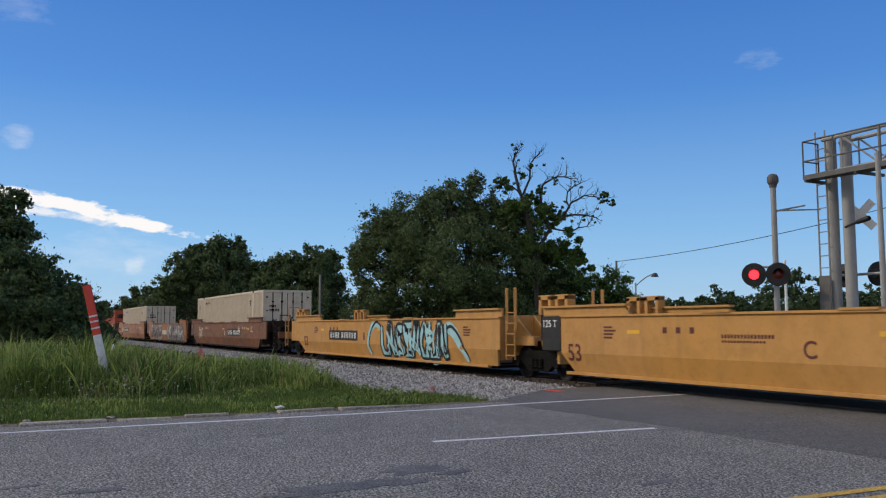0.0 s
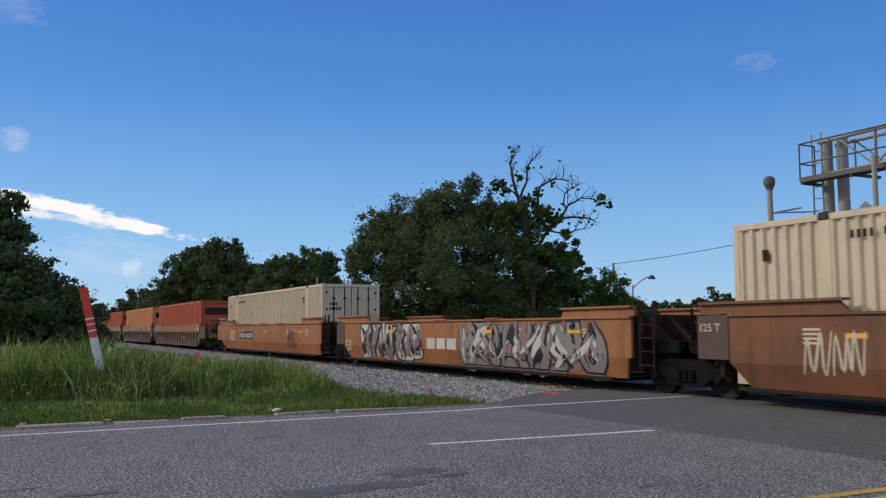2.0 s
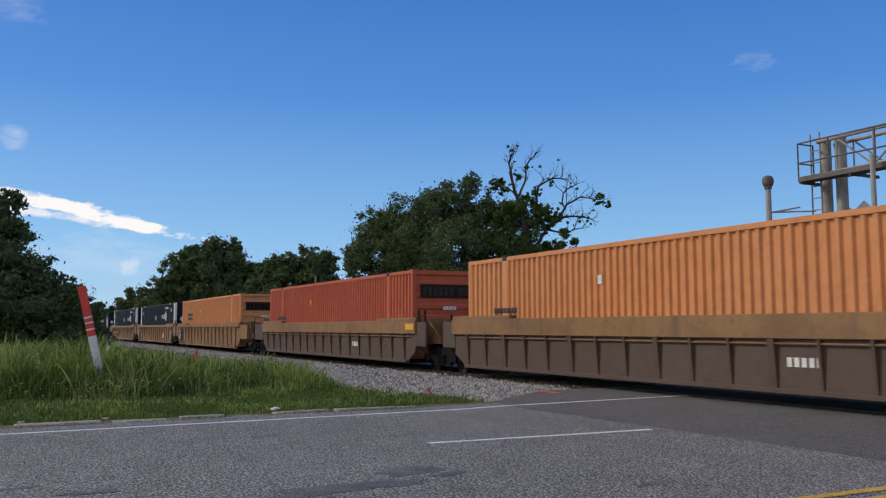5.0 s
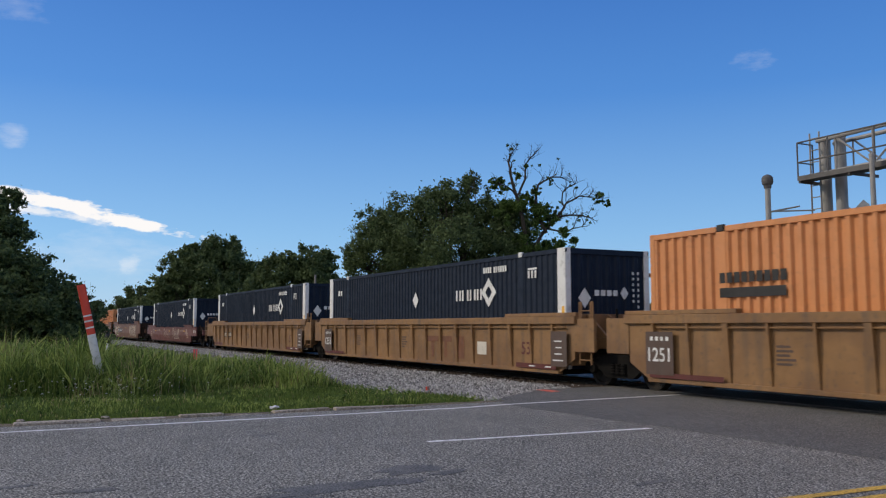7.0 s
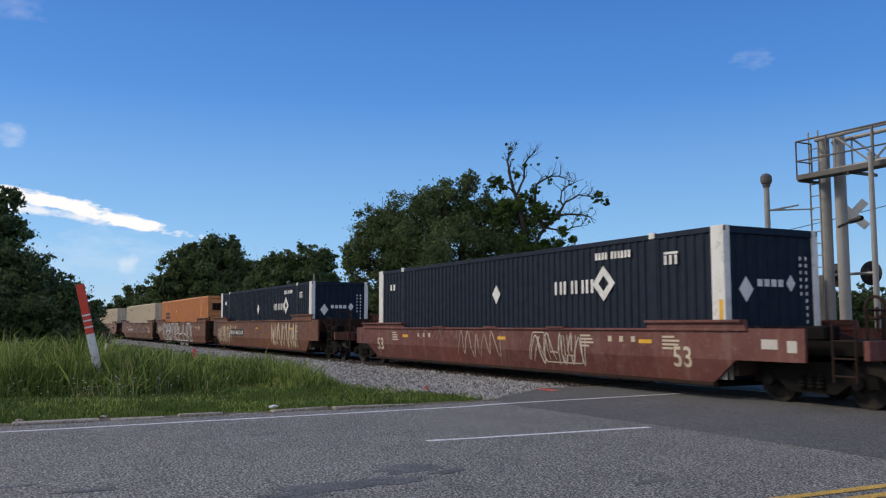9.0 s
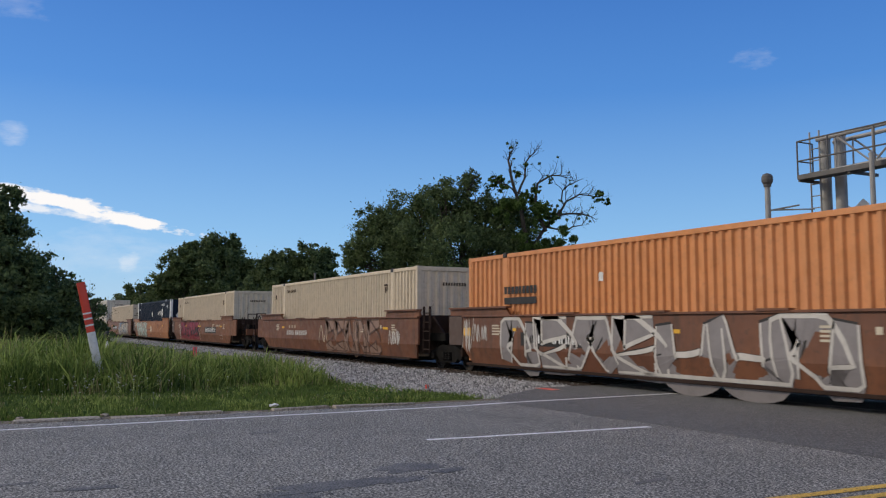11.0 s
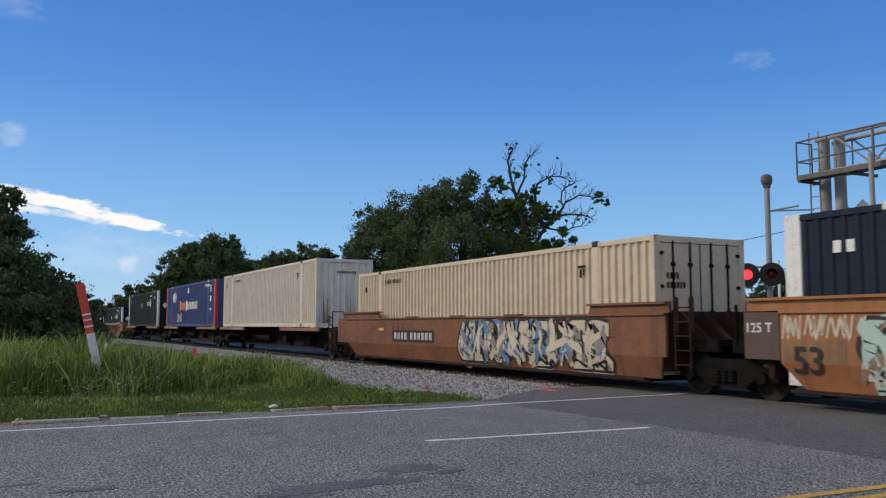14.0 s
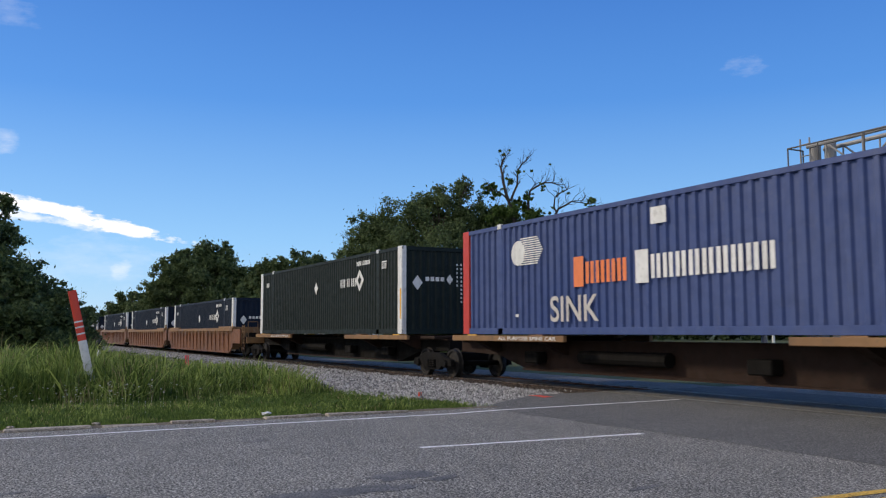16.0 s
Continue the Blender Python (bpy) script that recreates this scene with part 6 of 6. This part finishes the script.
def navy_container(u, z, mat="navy", bars_low=False):
    th = container(u, mat, z, "ribs", "dark navy steel container with white corner posts" if mat == "navy" else "blackish green steel container with white corner posts", posts="white", depth=0.03)
    # maker's sign as plain shapes: a solid diamond, a row of blocks, an open diamond
    part("painted_diamond", diamond(-.13, 1.85, .21, .26, YC), "white", th)
    part("logo_mark", decal(uprights(bars(2.6, 1.75, [.30, .38, .34, .28], .31, .07), .09), YC), "white", th)
    part("logo_diamond", diamond(4.48, 1.95, .40, .40, YC, .45), "white", th)
    part("number_marking", decal(bars(4.2, 2.48, [.08] * 4 + [-.06] + [.08] * 6, .16, .035), YC), "white", th)
    part("data_marking", decal([(6.45, 6.85, 2.45, 2.50), (6.45, 6.53, 2.24, 2.43), (6.6, 6.68, 2.24, 2.43), (6.75, 6.83, 2.24, 2.43), (-7.1, -6.95, 2.2, 2.4), (-6.85, -6.7, 2.2, 2.4)], YC), "white", th)
    xe = HL - .024
    part("painted_diamond", end_diamond(-.72, 1.7, .19, .25, xe), "white", th)
    part("logo_mark", end_decal([(-.42 + k * .19, -.28 + k * .19, 1.76, 1.90) for k in range(4)], xe), "white", th)
    part("logo_diamond", end_diamond(.50, 1.83, .13, .17, xe), "white", th)
    part("number_marking", end_decal([(.92, .975, 2.3 - k * .14, 2.37 - k * .14) for k in range(10)] + [(.76, .815, 2.3 - k * .14, 2.37 - k * .14) for k in range(6)], xe), "white", th)
    part("reflector", decal([(HL - .16, HL - .06, .5, 1.5)], YC - .001), "amber", th)
    return th


def pale_container(u, z, mat="tan", end="doors", seed=1, stain=False):
    th = container(u, mat, z, end, "beige corrugated steel container" + (" with rust streaks on its end" if stain else " with locked doors at its end"), floor_rail=None)
    part("number_marking", decal(bars(-5.6, 2.45, [.06] * 4 + [-.08] + [.06] * 6, .13, .055), YC), "rust", th)
    part("data_marking", decal([(5.45, 5.75, 2.35, 2.41), (5.52, 5.6, 2.12, 2.33), (5.65, 5.72, 2.18, 2.33), (-7.4, -7.25, 2.2, 2.4)], YC), "rust", th)
    xe = HL + (-.018 if end == "doors" else -.024)
    part("number_marking", end_decal([(-.35 + k * .1, -.295 + k * .1, 2.28, 2.39) for k in range(9)] if end != "doors" else [(-.95 + k * .09, -.89 + k * .09, 2.0, 2.13) for k in range(4)] + [(-.95 + k * .09, -.89 + k * .09, 1.8, 1.93) for k in range(6)], xe), "rust", th)
    part("placard", decal([(6.5, 6.8, .42, .54)], YC), "amber", th)
    if seed != 6:
        part("painted_diamond", diamond(-3.2, .62, .12, .2, YC), "galv", th)
    if stain:
        rnd = random.Random(seed)
        V, F = [], []
        for c in [rnd.choice((-.85, -.7, .4, .9)) + rnd.gauss(0, .14) for _ in range(46)]:
            z1, w_ = .16 + abs(rnd.gauss(.5, .8)), rnd.uniform(.006, .022)
            k, n_ = len(V), 6
            off = xe + .001 + .0004 * (k % 5)
            for q in range(n_ + 1):
                ww = w_ * (1 - .85 * q / n_) * rnd.uniform(.7, 1.3)
                V += [(off, c - ww, .16 + (min(z1, 2.2) - .16) * q / n_), (off, c + ww, .16 + (min(z1, 2.2) - .16) * q / n_)]
            F += [(k + 2 * q, k + 2 * q + 1, k + 2 * q + 3, k + 2 * q + 2) for q in range(n_)]
        part("rust_streak", (V, F), "rust_wash", th)
    return th


def orange_container(u, z, mat="orange", logo=(-6.65, 1.2), k=.55):
    th = container(u, mat, z, "bands", "faded orange corrugated container with a banded end" if mat == "orange" else "red-orange corrugated container with a banded end")
    x, zz = logo
    part("logo_mark", decal(bars(x, zz + .36 * k, [.19 * k] * 9, .26 * k, .045 * k) + [(x, x + 2.05 * k, zz, zz + .24 * k)], YC), "black", th)
    part("placard", decal([(-2.1, -1.95, 2.0, 2.2)], YC), "white" if mat == "orange" else "amber", th)
    xe = HL - .022
    part("end_logo_panel", end_decal([(-1.0, .95, 2.0, 2.45)], xe), "rust", th)
    part("end_logo_mark", end_decal([(-.9 + i * .2, -.78 + i * .2, 2.08, 2.36) for i in range(6)] + [(.4, .8, 2.1, 2.34)], xe + .004), "shaded_grime" if mat == "orange" else "black", th)
    part("number_marking", end_decal([(-.15 + i * .1, -.07 + i * .1, 1.6, 1.72) for i in range(5)], xe), "white", th)
    return th


CARS = "well cars of the freight train"
# positions along the train where each load begins
POS = dict(ya=-36.3, yc=-16.85, c1=-59.58, e=-78.95, c2=-98.26, o1=-121.83, o2=-141.3, o3=-161.17, sch=-183.03, u1=-202.17, u2=-221.4, ua=-244.47, ub=-267.79, r1=-287.5, t1=-307.02,
           x=-330.51, un=-349.64, tn=-369.09, sp=-389.96, bl=-408.22, bk=-428.44, um=-449.8, um2=-469.2, um3=-488.6, um4=-511.8)

th = smooth_well(POS["yc"], "yellow", "joint", "joint", "clean yellow empty container well car", "yellow", True, True)
car_marks(th, "maroon", 7.1, 1)
part("unit_letter", letters("C", .30, -1.10, .82, YS - .002), "maroon", th)
part("data_marking", decal(bars(-2.92, .94, [.05] * 16, .07, .028) + bars(-2.92, .86, [.05] * 14, .04, .025), YS - .002), "maroon", th)
part("end_number", letters("125 T", .17, -8.72, 1.34, -1.5535, .55), "white", th)
th = smooth_well(POS["ya"], "yellow", "car", "joint", "yellow empty well car with blue sprayed graffiti", "yellow", True, True)
car_marks(th, "maroon", 7.1, 2, size="")
part("size_number", letters("53", .40, -7.75, .56, YS - .002), "maroon", th)
number_plate(th, -4.6, .84, 10, .22)
part("unit_letter", letters("B", .26, -1.0, .88, YS - .002), "maroon", th)
graffiti(th, 5, .7, 5.6, .36, 1.24, "g_cyan", "g_black", YS - .004, 8, .085)
shards(th, 52, 1.0, 5.3, .36, 1.24, ("g_cyan",), YS - .016, 6)
for k, (pts, wd) in enumerate((([(.6, 1.1), (.1, 1.2), (-.4, .95), (-.5, .65), (-.3, .38)], .20), ([(5.2, .95), (5.7, 1.1), (6.2, .95), (6.6, .65), (6.8, .36)], .26))):
    V, F = [], []
    ribbon(V, F, curve_pts(pts, 24), wd, YS - .004)
    part("graffiti_flourish", (V, F), "g_cyan", th)
    V, F = [], []
    ribbon(V, F, curve_pts([(x + .10, z + .03) for x, z in pts], 24), .07, YS - .007)
    part("graffiti_flourish", (V, F), "g_black", th)

th = smooth_well(POS["c1"], "orange_brown", "joint", "car", "rust brown smooth-sided well car with a beige container", "rust", False)
car_marks(th, "tan", 7.0, 3, size="")
number_plate(th, 1.45, .84, 10, .24)
part("unit_letter", letters("B", .24, .75, .88, YS - .002), "g_cream", th)
scrawl(th, 8, -6.4, -5.2, .6, 1.1, "g_cream", YS - .004, 2, .05)
part("end_number", letters("125 T", .15, -8.72, 1.30, -1.5535, .5), "g_cream", th)
pale_container(POS["c1"], FLOOR_Z, "tan", "doors", 1)
th = smooth_well(POS["e"], "bright_orange", "joint", "joint", "empty rust brown well car covered in grey graffiti", "rust", False)
car_marks(th, "g_cream", 7.2, 4, amber=False)
part("logo_mark", decal(bars(-1.0, .76, [.55, .55, .55], .32, .12), YS - .006), "g_white", th)
graffiti(th, 9, -6.3, -1.4, .34, 1.25, "g_white", "g_black", YS - .004, 7, .05)
spray_block(th, 53, -6.4, -1.3, .34, 1.26, "g_pink", YS - .001)
spray_block(th, 40, 1.2, 7.6, .34, 1.26, "g_pink", YS - .001)
graffiti(th, 10, 1.2, 7.7, .36, 1.25, "g_grey", "g_black", YS - .004, 9, .05)
shards(th, 54, -6.2, -1.4, .36, 1.24, ("g_pink", "g_black", "g_grey"), YS - .014, 8)
shards(th, 12, 1.3, 7.6, .38, 1.24, ("g_black", "g_white", "g_grey"), YS - .014, 12)
part("reflector", decal([(2.5, 2.95, 1.05, 1.13), (-3.9, -3.5, 1.05, 1.13), (6.4, 6.9, 1.05, 1.13)], YS - .022), "amber", th)
th = smooth_well(POS["c2"], "bright_orange", "car", "joint", "faded orange-brown well car with a beige container", "rust", False)
car_marks(th, "g_cream", 7.0, 5, size="")
part("size_number", letters("53", .36, -7.45, .62, YS - .002), "umber", th)
number_plate(th, -4.6, .84, 10, .24)
scrawl(th, 11, -6.6, -5.4, .7, 1.1, "g_cream", YS - .004, 2, .04)
scrawl(th, 12, 4.0, 5.4, .5, 1.1, "g_black", YS - .004, 2, .04)
pale_container(POS["c2"], FLOOR_Z, "tan", "doors", 2)

for key, mat, lf, rt in (("o1", "orange_red", "joint", "car"), ("o2", "orange", "joint", "joint"), ("o3", "orange_red", "car", "joint")):
    th = ribbed_well(POS[key], "umber", "ochre", lf, rt, "dark brown ribbed well car with a worn tan top rail", "rust", band=1.17)
    part("reflector", decal([(8.0, 8.6, 1.30, 1.50)], -1.5265), "amber", th)
    part("data_marking", decal(bars(3.2, .7, [.1] * 5, .16, .05), -1.4455), "white", th)
    orange_container(POS[key], FLOOR_Z, mat, (-6.65, 1.2))
for i, (key, lf, rt) in enumerate((("sch", "joint", "car"), ("u1", "joint", "joint"), ("u2", "car", "joint"))):
    th = ribbed_well(POS[key], "ochre", "ochre", lf, rt, "ochre yellow ribbed well car with grimy panels", "ochre")
    part("size_number", letters("53", .32, 6.35, .66, -1.4475), "maroon", th)
    if i < 2:
        part("end_plate", decal([(-8.0, -7.2, .40, 1.26)], -1.5265), "umber", th)
        part("end_number", letters("1251", .28, -7.92, .66, -1.530, .62), "white", th)
        part("data_marking", decal(bars(-7.86, 1.08, [.08] * 4, .08, .07), -1.530), "white", th)
    else:
        part("number_panel", decal([(-5.85, -5.25, .78, 1.06), (-4.95, -4.15, .78, 1.06)], -1.4475), "umber", th)
        part("number_marking", decal(bars(-5.80, .84, [.09] * 4, .16, .045) + bars(-4.90, .84, [.08] * 6, .16, .04), -1.4495), "g_cream", th)
    if i:
        part("end_plate", decal([(7.75, 8.4, .42, 1.25)], -1.5255), "umber", th)
    part("rust_patch", decal([(6.2, 7.95, .34, .46)], -1.5215), "maroon", th)
    part("rust_patch", decal([(-7.9, -5.9, .34, .44)], -1.5215), "maroon", th)
    part("data_marking", decal([(7.5, 7.75, .38, .41), (6.8, 7.05, .38, .41)], -1.5245), "white", th)
    if i:
        part("data_marking", decal([(7.85, 8.25, .55, .58), (7.9, 8.2, .7, .73), (7.95, 8.2, .85, .88), (7.9, 8.2, 1.0, 1.03)], -1.528), "white", th)
    for k in (0, 2):
        data_marks(th, -4.75 + k * 1.95, 1.0, "umber", 60 + i + k, -1.4455, 5, .45)
    if i == 1:
        part("logo_mark", decal([(1.0, 1.75, .92, 1.08), (1.29, 1.46, .45, .92), (1.85, 2.6, .92, 1.08), (2.14, 2.31, .45, .92), (2.75, 3.35, .45, 1.08)], -1.4485), "brown", th)
        part("data_panel", decal([(4.1, 4.6, .6, .95)], -1.4485), "cream", th)
orange_container(POS["sch"], FLOOR_Z, "orange", (-6.15, 1.55), .75)
navy_container(POS["u1"], FLOOR_Z)
navy_container(POS["u2"], FLOOR_Z)

th = smooth_well(POS["ua"], "red", "car", "car", "dark oxide red well car with chalky white graffiti", "rust", False, top_z=1.31, rise=.15)
car_marks(th, "g_cream", 7.0, 6)
scrawl(th, 14, 1.8, 4.2, .45, 1.2, "g_white", YS - .004, 2, .045)
graffiti(th, 47, 1.9, 3.9, .5, 1.2, None, "g_cream", YS - .012, 3, .03)
scrawl(th, 15, -4.6, -.2, .95, 1.22, "g_pink", YS - .004, 4, .03)
scrawl(th, 48, -1.8, .6, .5, 1.22, "g_cream", YS - .008, 2, .03)
part("data_marking", decal([(9.1, 9.45, .95, 1.12), (9.65, 9.85, .9, 1.1)], YS - .003), "g_white", th)
navy_container(POS["ua"], FLOOR_Z)
for i, (key, lf, rt) in enumerate((("ub", "joint", "car"), ("r1", "joint", "joint"), ("t1", "car", "joint"))):
    th = smooth_well(POS[key], "brown", lf, rt, ("rust brown well car with pale worn graffiti", "rust brown well car with bold white and grey graffiti", "rust brown well car with grey-green graffiti letters")[i], "rust", False)
    car_marks(th, "g_cream", 7.0, 7 + i, size="")
    number_plate(th, -5.0, .84, 10, .2, plate=None if i == 2 else "black")
    if i == 0:
        scrawl(th, 16, -7.6, -4.6, .45, 1.15, "g_cream", YS - .004, 3, .09)
        scrawl(th, 17, 3.0, 7.0, .4, 1.2, "g_cream", YS - .004, 4, .09)
    elif i == 1:
        graffiti(th, 18, -5.8, 4.6, .36, 1.24, "g_grey", "g_white", YS - .004, 7, .08, "g_black")
        scrawl(th, 19, -7.4, -6.6, .85, 1.15, "g_white", YS - .004, 2, .045)
        scrawl(th, 41, -8.0, -7.4, .6, 1.25, "g_white", YS - .006, 1, .04)
        part("reflector_patch", decal([(-7.95, -7.55, .86, 1.08)], YS - .003), "amber", th)
    else:
        graffiti(th, 20, .2, 5.6, .36, 1.24, "g_taupe", "g_umber", YS - .004, 5, .06)
        scrawl(th, 42, -.5, .6, .6, 1.1, "g_cream", YS - .004, 1, .05)
        scrawl(th, 21, 6.4, 7.3, .7, 1.0, "g_white", YS - .004, 2, .05)
navy_container(POS["ub"], FLOOR_Z)
orange_container(POS["r1"], FLOOR_Z, "orange", (-6.15, 1.55), .75)
pale_container(POS["t1"], FLOOR_Z, "tan", "ribs", 3, True)

for i, (key, lf, rt) in enumerate((("x", "joint", "car"), ("un", "joint", "joint"), ("tn", "car", "joint"))):
    th = smooth_well(POS[key], "bright_orange" if i == 1 else "orange_brown", lf, rt, ("orange-brown well car with a bold red graffiti piece", "orange-brown well car with pale green graffiti", "orange-brown well car with grey-blue graffiti")[i], "rust", False)
    car_marks(th, "g_cream" if i == 0 else "maroon", 7.0, 11 + i, size="")
    if i == 0:
        spray_block(th, 22, -5.8, .4, .34, 1.25, "g_wine", YS - .002)
        graffiti(th, 22, -5.6, .2, .62, 1.24, "g_red", "g_black", YS - .006, 6, .06)
        shards(th, 51, -5.6, .2, .38, 1.2, ("g_black", "g_wine"), YS - .013, 7)
        part("size_number", letters("53", .40, -7.55, .60, YS - .002), "umber", th)
        part("end_number", letters("125 T", .15, -8.72, 1.25, -1.5535, .5), "g_cream", th)
        scrawl(th, 23, -6.0, -5.5, .36, 1.24, "g_white", YS - .02, 1, .03)
        scrawl(th, 43, .2, .7, .36, 1.24, "g_cream", YS - .02, 1, .03)
        part("reflector", decal([(-4.0, -3.6, 1.02, 1.10), (.0, .35, 1.0, 1.10)], YS - .022), "amber", th)
        number_plate(th, 1.85, .84, 10, .22)
        part("data_marking", decal([(5.9, 6.5, .52, .54), (5.9, 6.5, .72, .74), (5.9, 5.92, .54, .72), (6.48, 6.5, .54, .72)], YS - .003), "g_white", th)
    elif i == 1:
        part("end_number", letters("125 T", .17, -8.72, 1.25, -1.5535, .55), "white", th)
        spray_block(th, 44, -6.3, -1.5, .36, 1.25, "g_teal", YS - .001)
        graffiti(th, 24, -6.4, -1.4, .38, 1.24, "g_teal", "g_black", YS - .004, 8, .05)
        shards(th, 45, -6.5, -1.2, .36, 1.26, ("g_cream", "g_black", "g_white", "g_taupe", "g_teal"), YS - .016, 15)
        part("size_number", letters("53", .46, -7.75, .57, YS - .026), "g_black", th)
        part("paint_patch", decal([(-7.95, -6.75, .745, 1.12)], YS - .001), "ochre", th)
        scrawl(th, 50, -8.0, -6.6, 1.0, 1.24, "g_cream", YS - .004, 3, .05)
        part("logo_mark", decal([(-1.05, -.45, .86, .98), (-.82, -.68, .46, .86), (-.35, .25, .86, .98), (-.12, .02, .46, .86), (.35, .9, .46, .98)], YS - .003), "maroon", th)
        part("data_marking", decal([(.4, 1.1, .7, 1.0), (5.1, 5.3, .55, .85)], YS - .003), "g_cream", th)
    else:
        spray_block(th, 46, .4, 6.4, .6, 1.25, "g_blue", YS - .001)
        graffiti(th, 25, .1, 6.9, .36, 1.24, "g_cream", "g_black", YS - .004, 9, .08)
        shards(th, 49, .2, 6.7, .38, 1.22, ("g_white", "g_blue", "g_black", "g_grey", "g_cream"), YS - .016, 14)
        number_plate(th, -4.5, .84, 10, .22)
pale_container(POS["x"], FLOOR_Z, "tan", "ribs", 4, True)
navy_container(POS["un"], FLOOR_Z)
pale_container(POS["tn"], FLOOR_Z, "tan", "doors", 5)

for key, lf, rt in (("sp", "joint", "car"), ("bl", "joint", "joint"), ("bk", "car", "joint")):
    th = spine_car(POS[key], lf, rt, "rusty brown spine platform car with ochre side sills", -8.9 if key == "sp" else 0, 8.9 if key == "bl" else 0)
    part("sill_lettering", letters("ALL PURPOSE SPINE CAR", .09, -6.1, 1.155, -1.3735, 2.6), "white", th)
pale_container(POS["sp"], DECK, "cream", "ribs", 6, True)
th = container(POS["bl"], "blue", DECK, "ribs", "blue corrugated container with white and orange sign", posts="redmark", pitch=0.28)
V, F = [], []
for k in range(13):
    z_ = 2.42 - k * .055
    w_ = .30 - abs(k - 6) * .012
    V += [(-5.1, YC, z_), (-5.1 + w_ * 3.4, YC, z_), (-5.1 + w_ * 3.4, YC, z_ + .03), (-5.1, YC, z_ + .03)]
    F.append(tuple(range(4 * k, 4 * k + 4)))
part("logo_streaks", (V, F), "white", th)
bm = bmesh.new()
bmesh.ops.create_circle(bm, cap_ends=True, radius=.32, segments=24, matrix=Matrix.Translation((-5.2, YC - .001, 2.08)) @ Matrix.Rotation(radians(90), 4, "X"))
part("logo_disc", bm, "white", th)
part("logo_mark", decal([(-2.85, -2.48, 1.10, 1.80)] + uprights(bars(-2.4, 1.16, [.30] * 4, .5, .07), .12), YC), "orange_sign", th)
part("logo_mark", decal([(-.7, -.3, 1.08, 1.78)] + uprights(bars(-.22, 1.16, [.28] * 9, .5, .08), .11), YC), "white", th)
part("graffiti_word", letters("SINK", .62, -3.8, .3, YC - .002, 1.85), "g_white", th, "white sprayed graffiti word")
part("placard", decal([(-.2, .26, 2.28, 2.63), (-5.35, -5.2, .45, .52)], YC), "white", th)
part("number_marking", decal(bars(5.3, 2.5, [.11] * 8, .16, .05), YC), "white", th)
part("size_number", letters("53", .42, 6.6, 2.15, YC - .001), "white", th)
part("placard", decal([(6.6, 7.0, 1.55, 1.9), (6.62, 6.98, 1.0, 1.15)], YC), "white", th)
part("size_number", letters("53", .40, -.30, 2.12, HL - .022, turn=True), "white", th)
part("placard", end_decal([(-.32, .18, 1.58, 1.92), (-.32, .18, .95, 1.16)], HL - .022), "white", th)
navy_container(POS["bk"], DECK, "black_green")
for key, lf, rt in (("um", "joint", "car"), ("um2", "joint", "joint"), ("um3", "car", "joint"), ("um4", "joint", "car")):
    th = ribbed_well(POS[key], "orange_brown", "ochre", lf, rt, "orange-brown ribbed well car with grimy panels", "ochre")
    part("size_number", letters("53", .32, 6.35, .66, -1.4475), "maroon", th)
    navy_container(POS[key], FLOOR_Z)


# ---- motion of the train ----
def motions():
    """The train rolls past at some 24 metres a second."""
    way = [(0.0, -0.13), (1.5, 35.55), (3.0, 72.82), (4.0, 96.48), (6.5, 156.34), (7.0, 169.18), (7.5, 181.08), (8.0, 193.23), (8.5, 204.55), (9.0, 216.55), (10.25, 247.5), (11.5, 278.49),
           (12.0, 290.64), (13.0, 314.18), (13.5, 326.25), (14.0, 339.25), (14.5, 351.15), (15.0, 363.55), (15.5, 374.8), (16.0, 386.79)]
    for thing, place, z in MOVING:
        walk(thing, [(t, pose(place + s, 0, z)) for t, s in way])


motions()
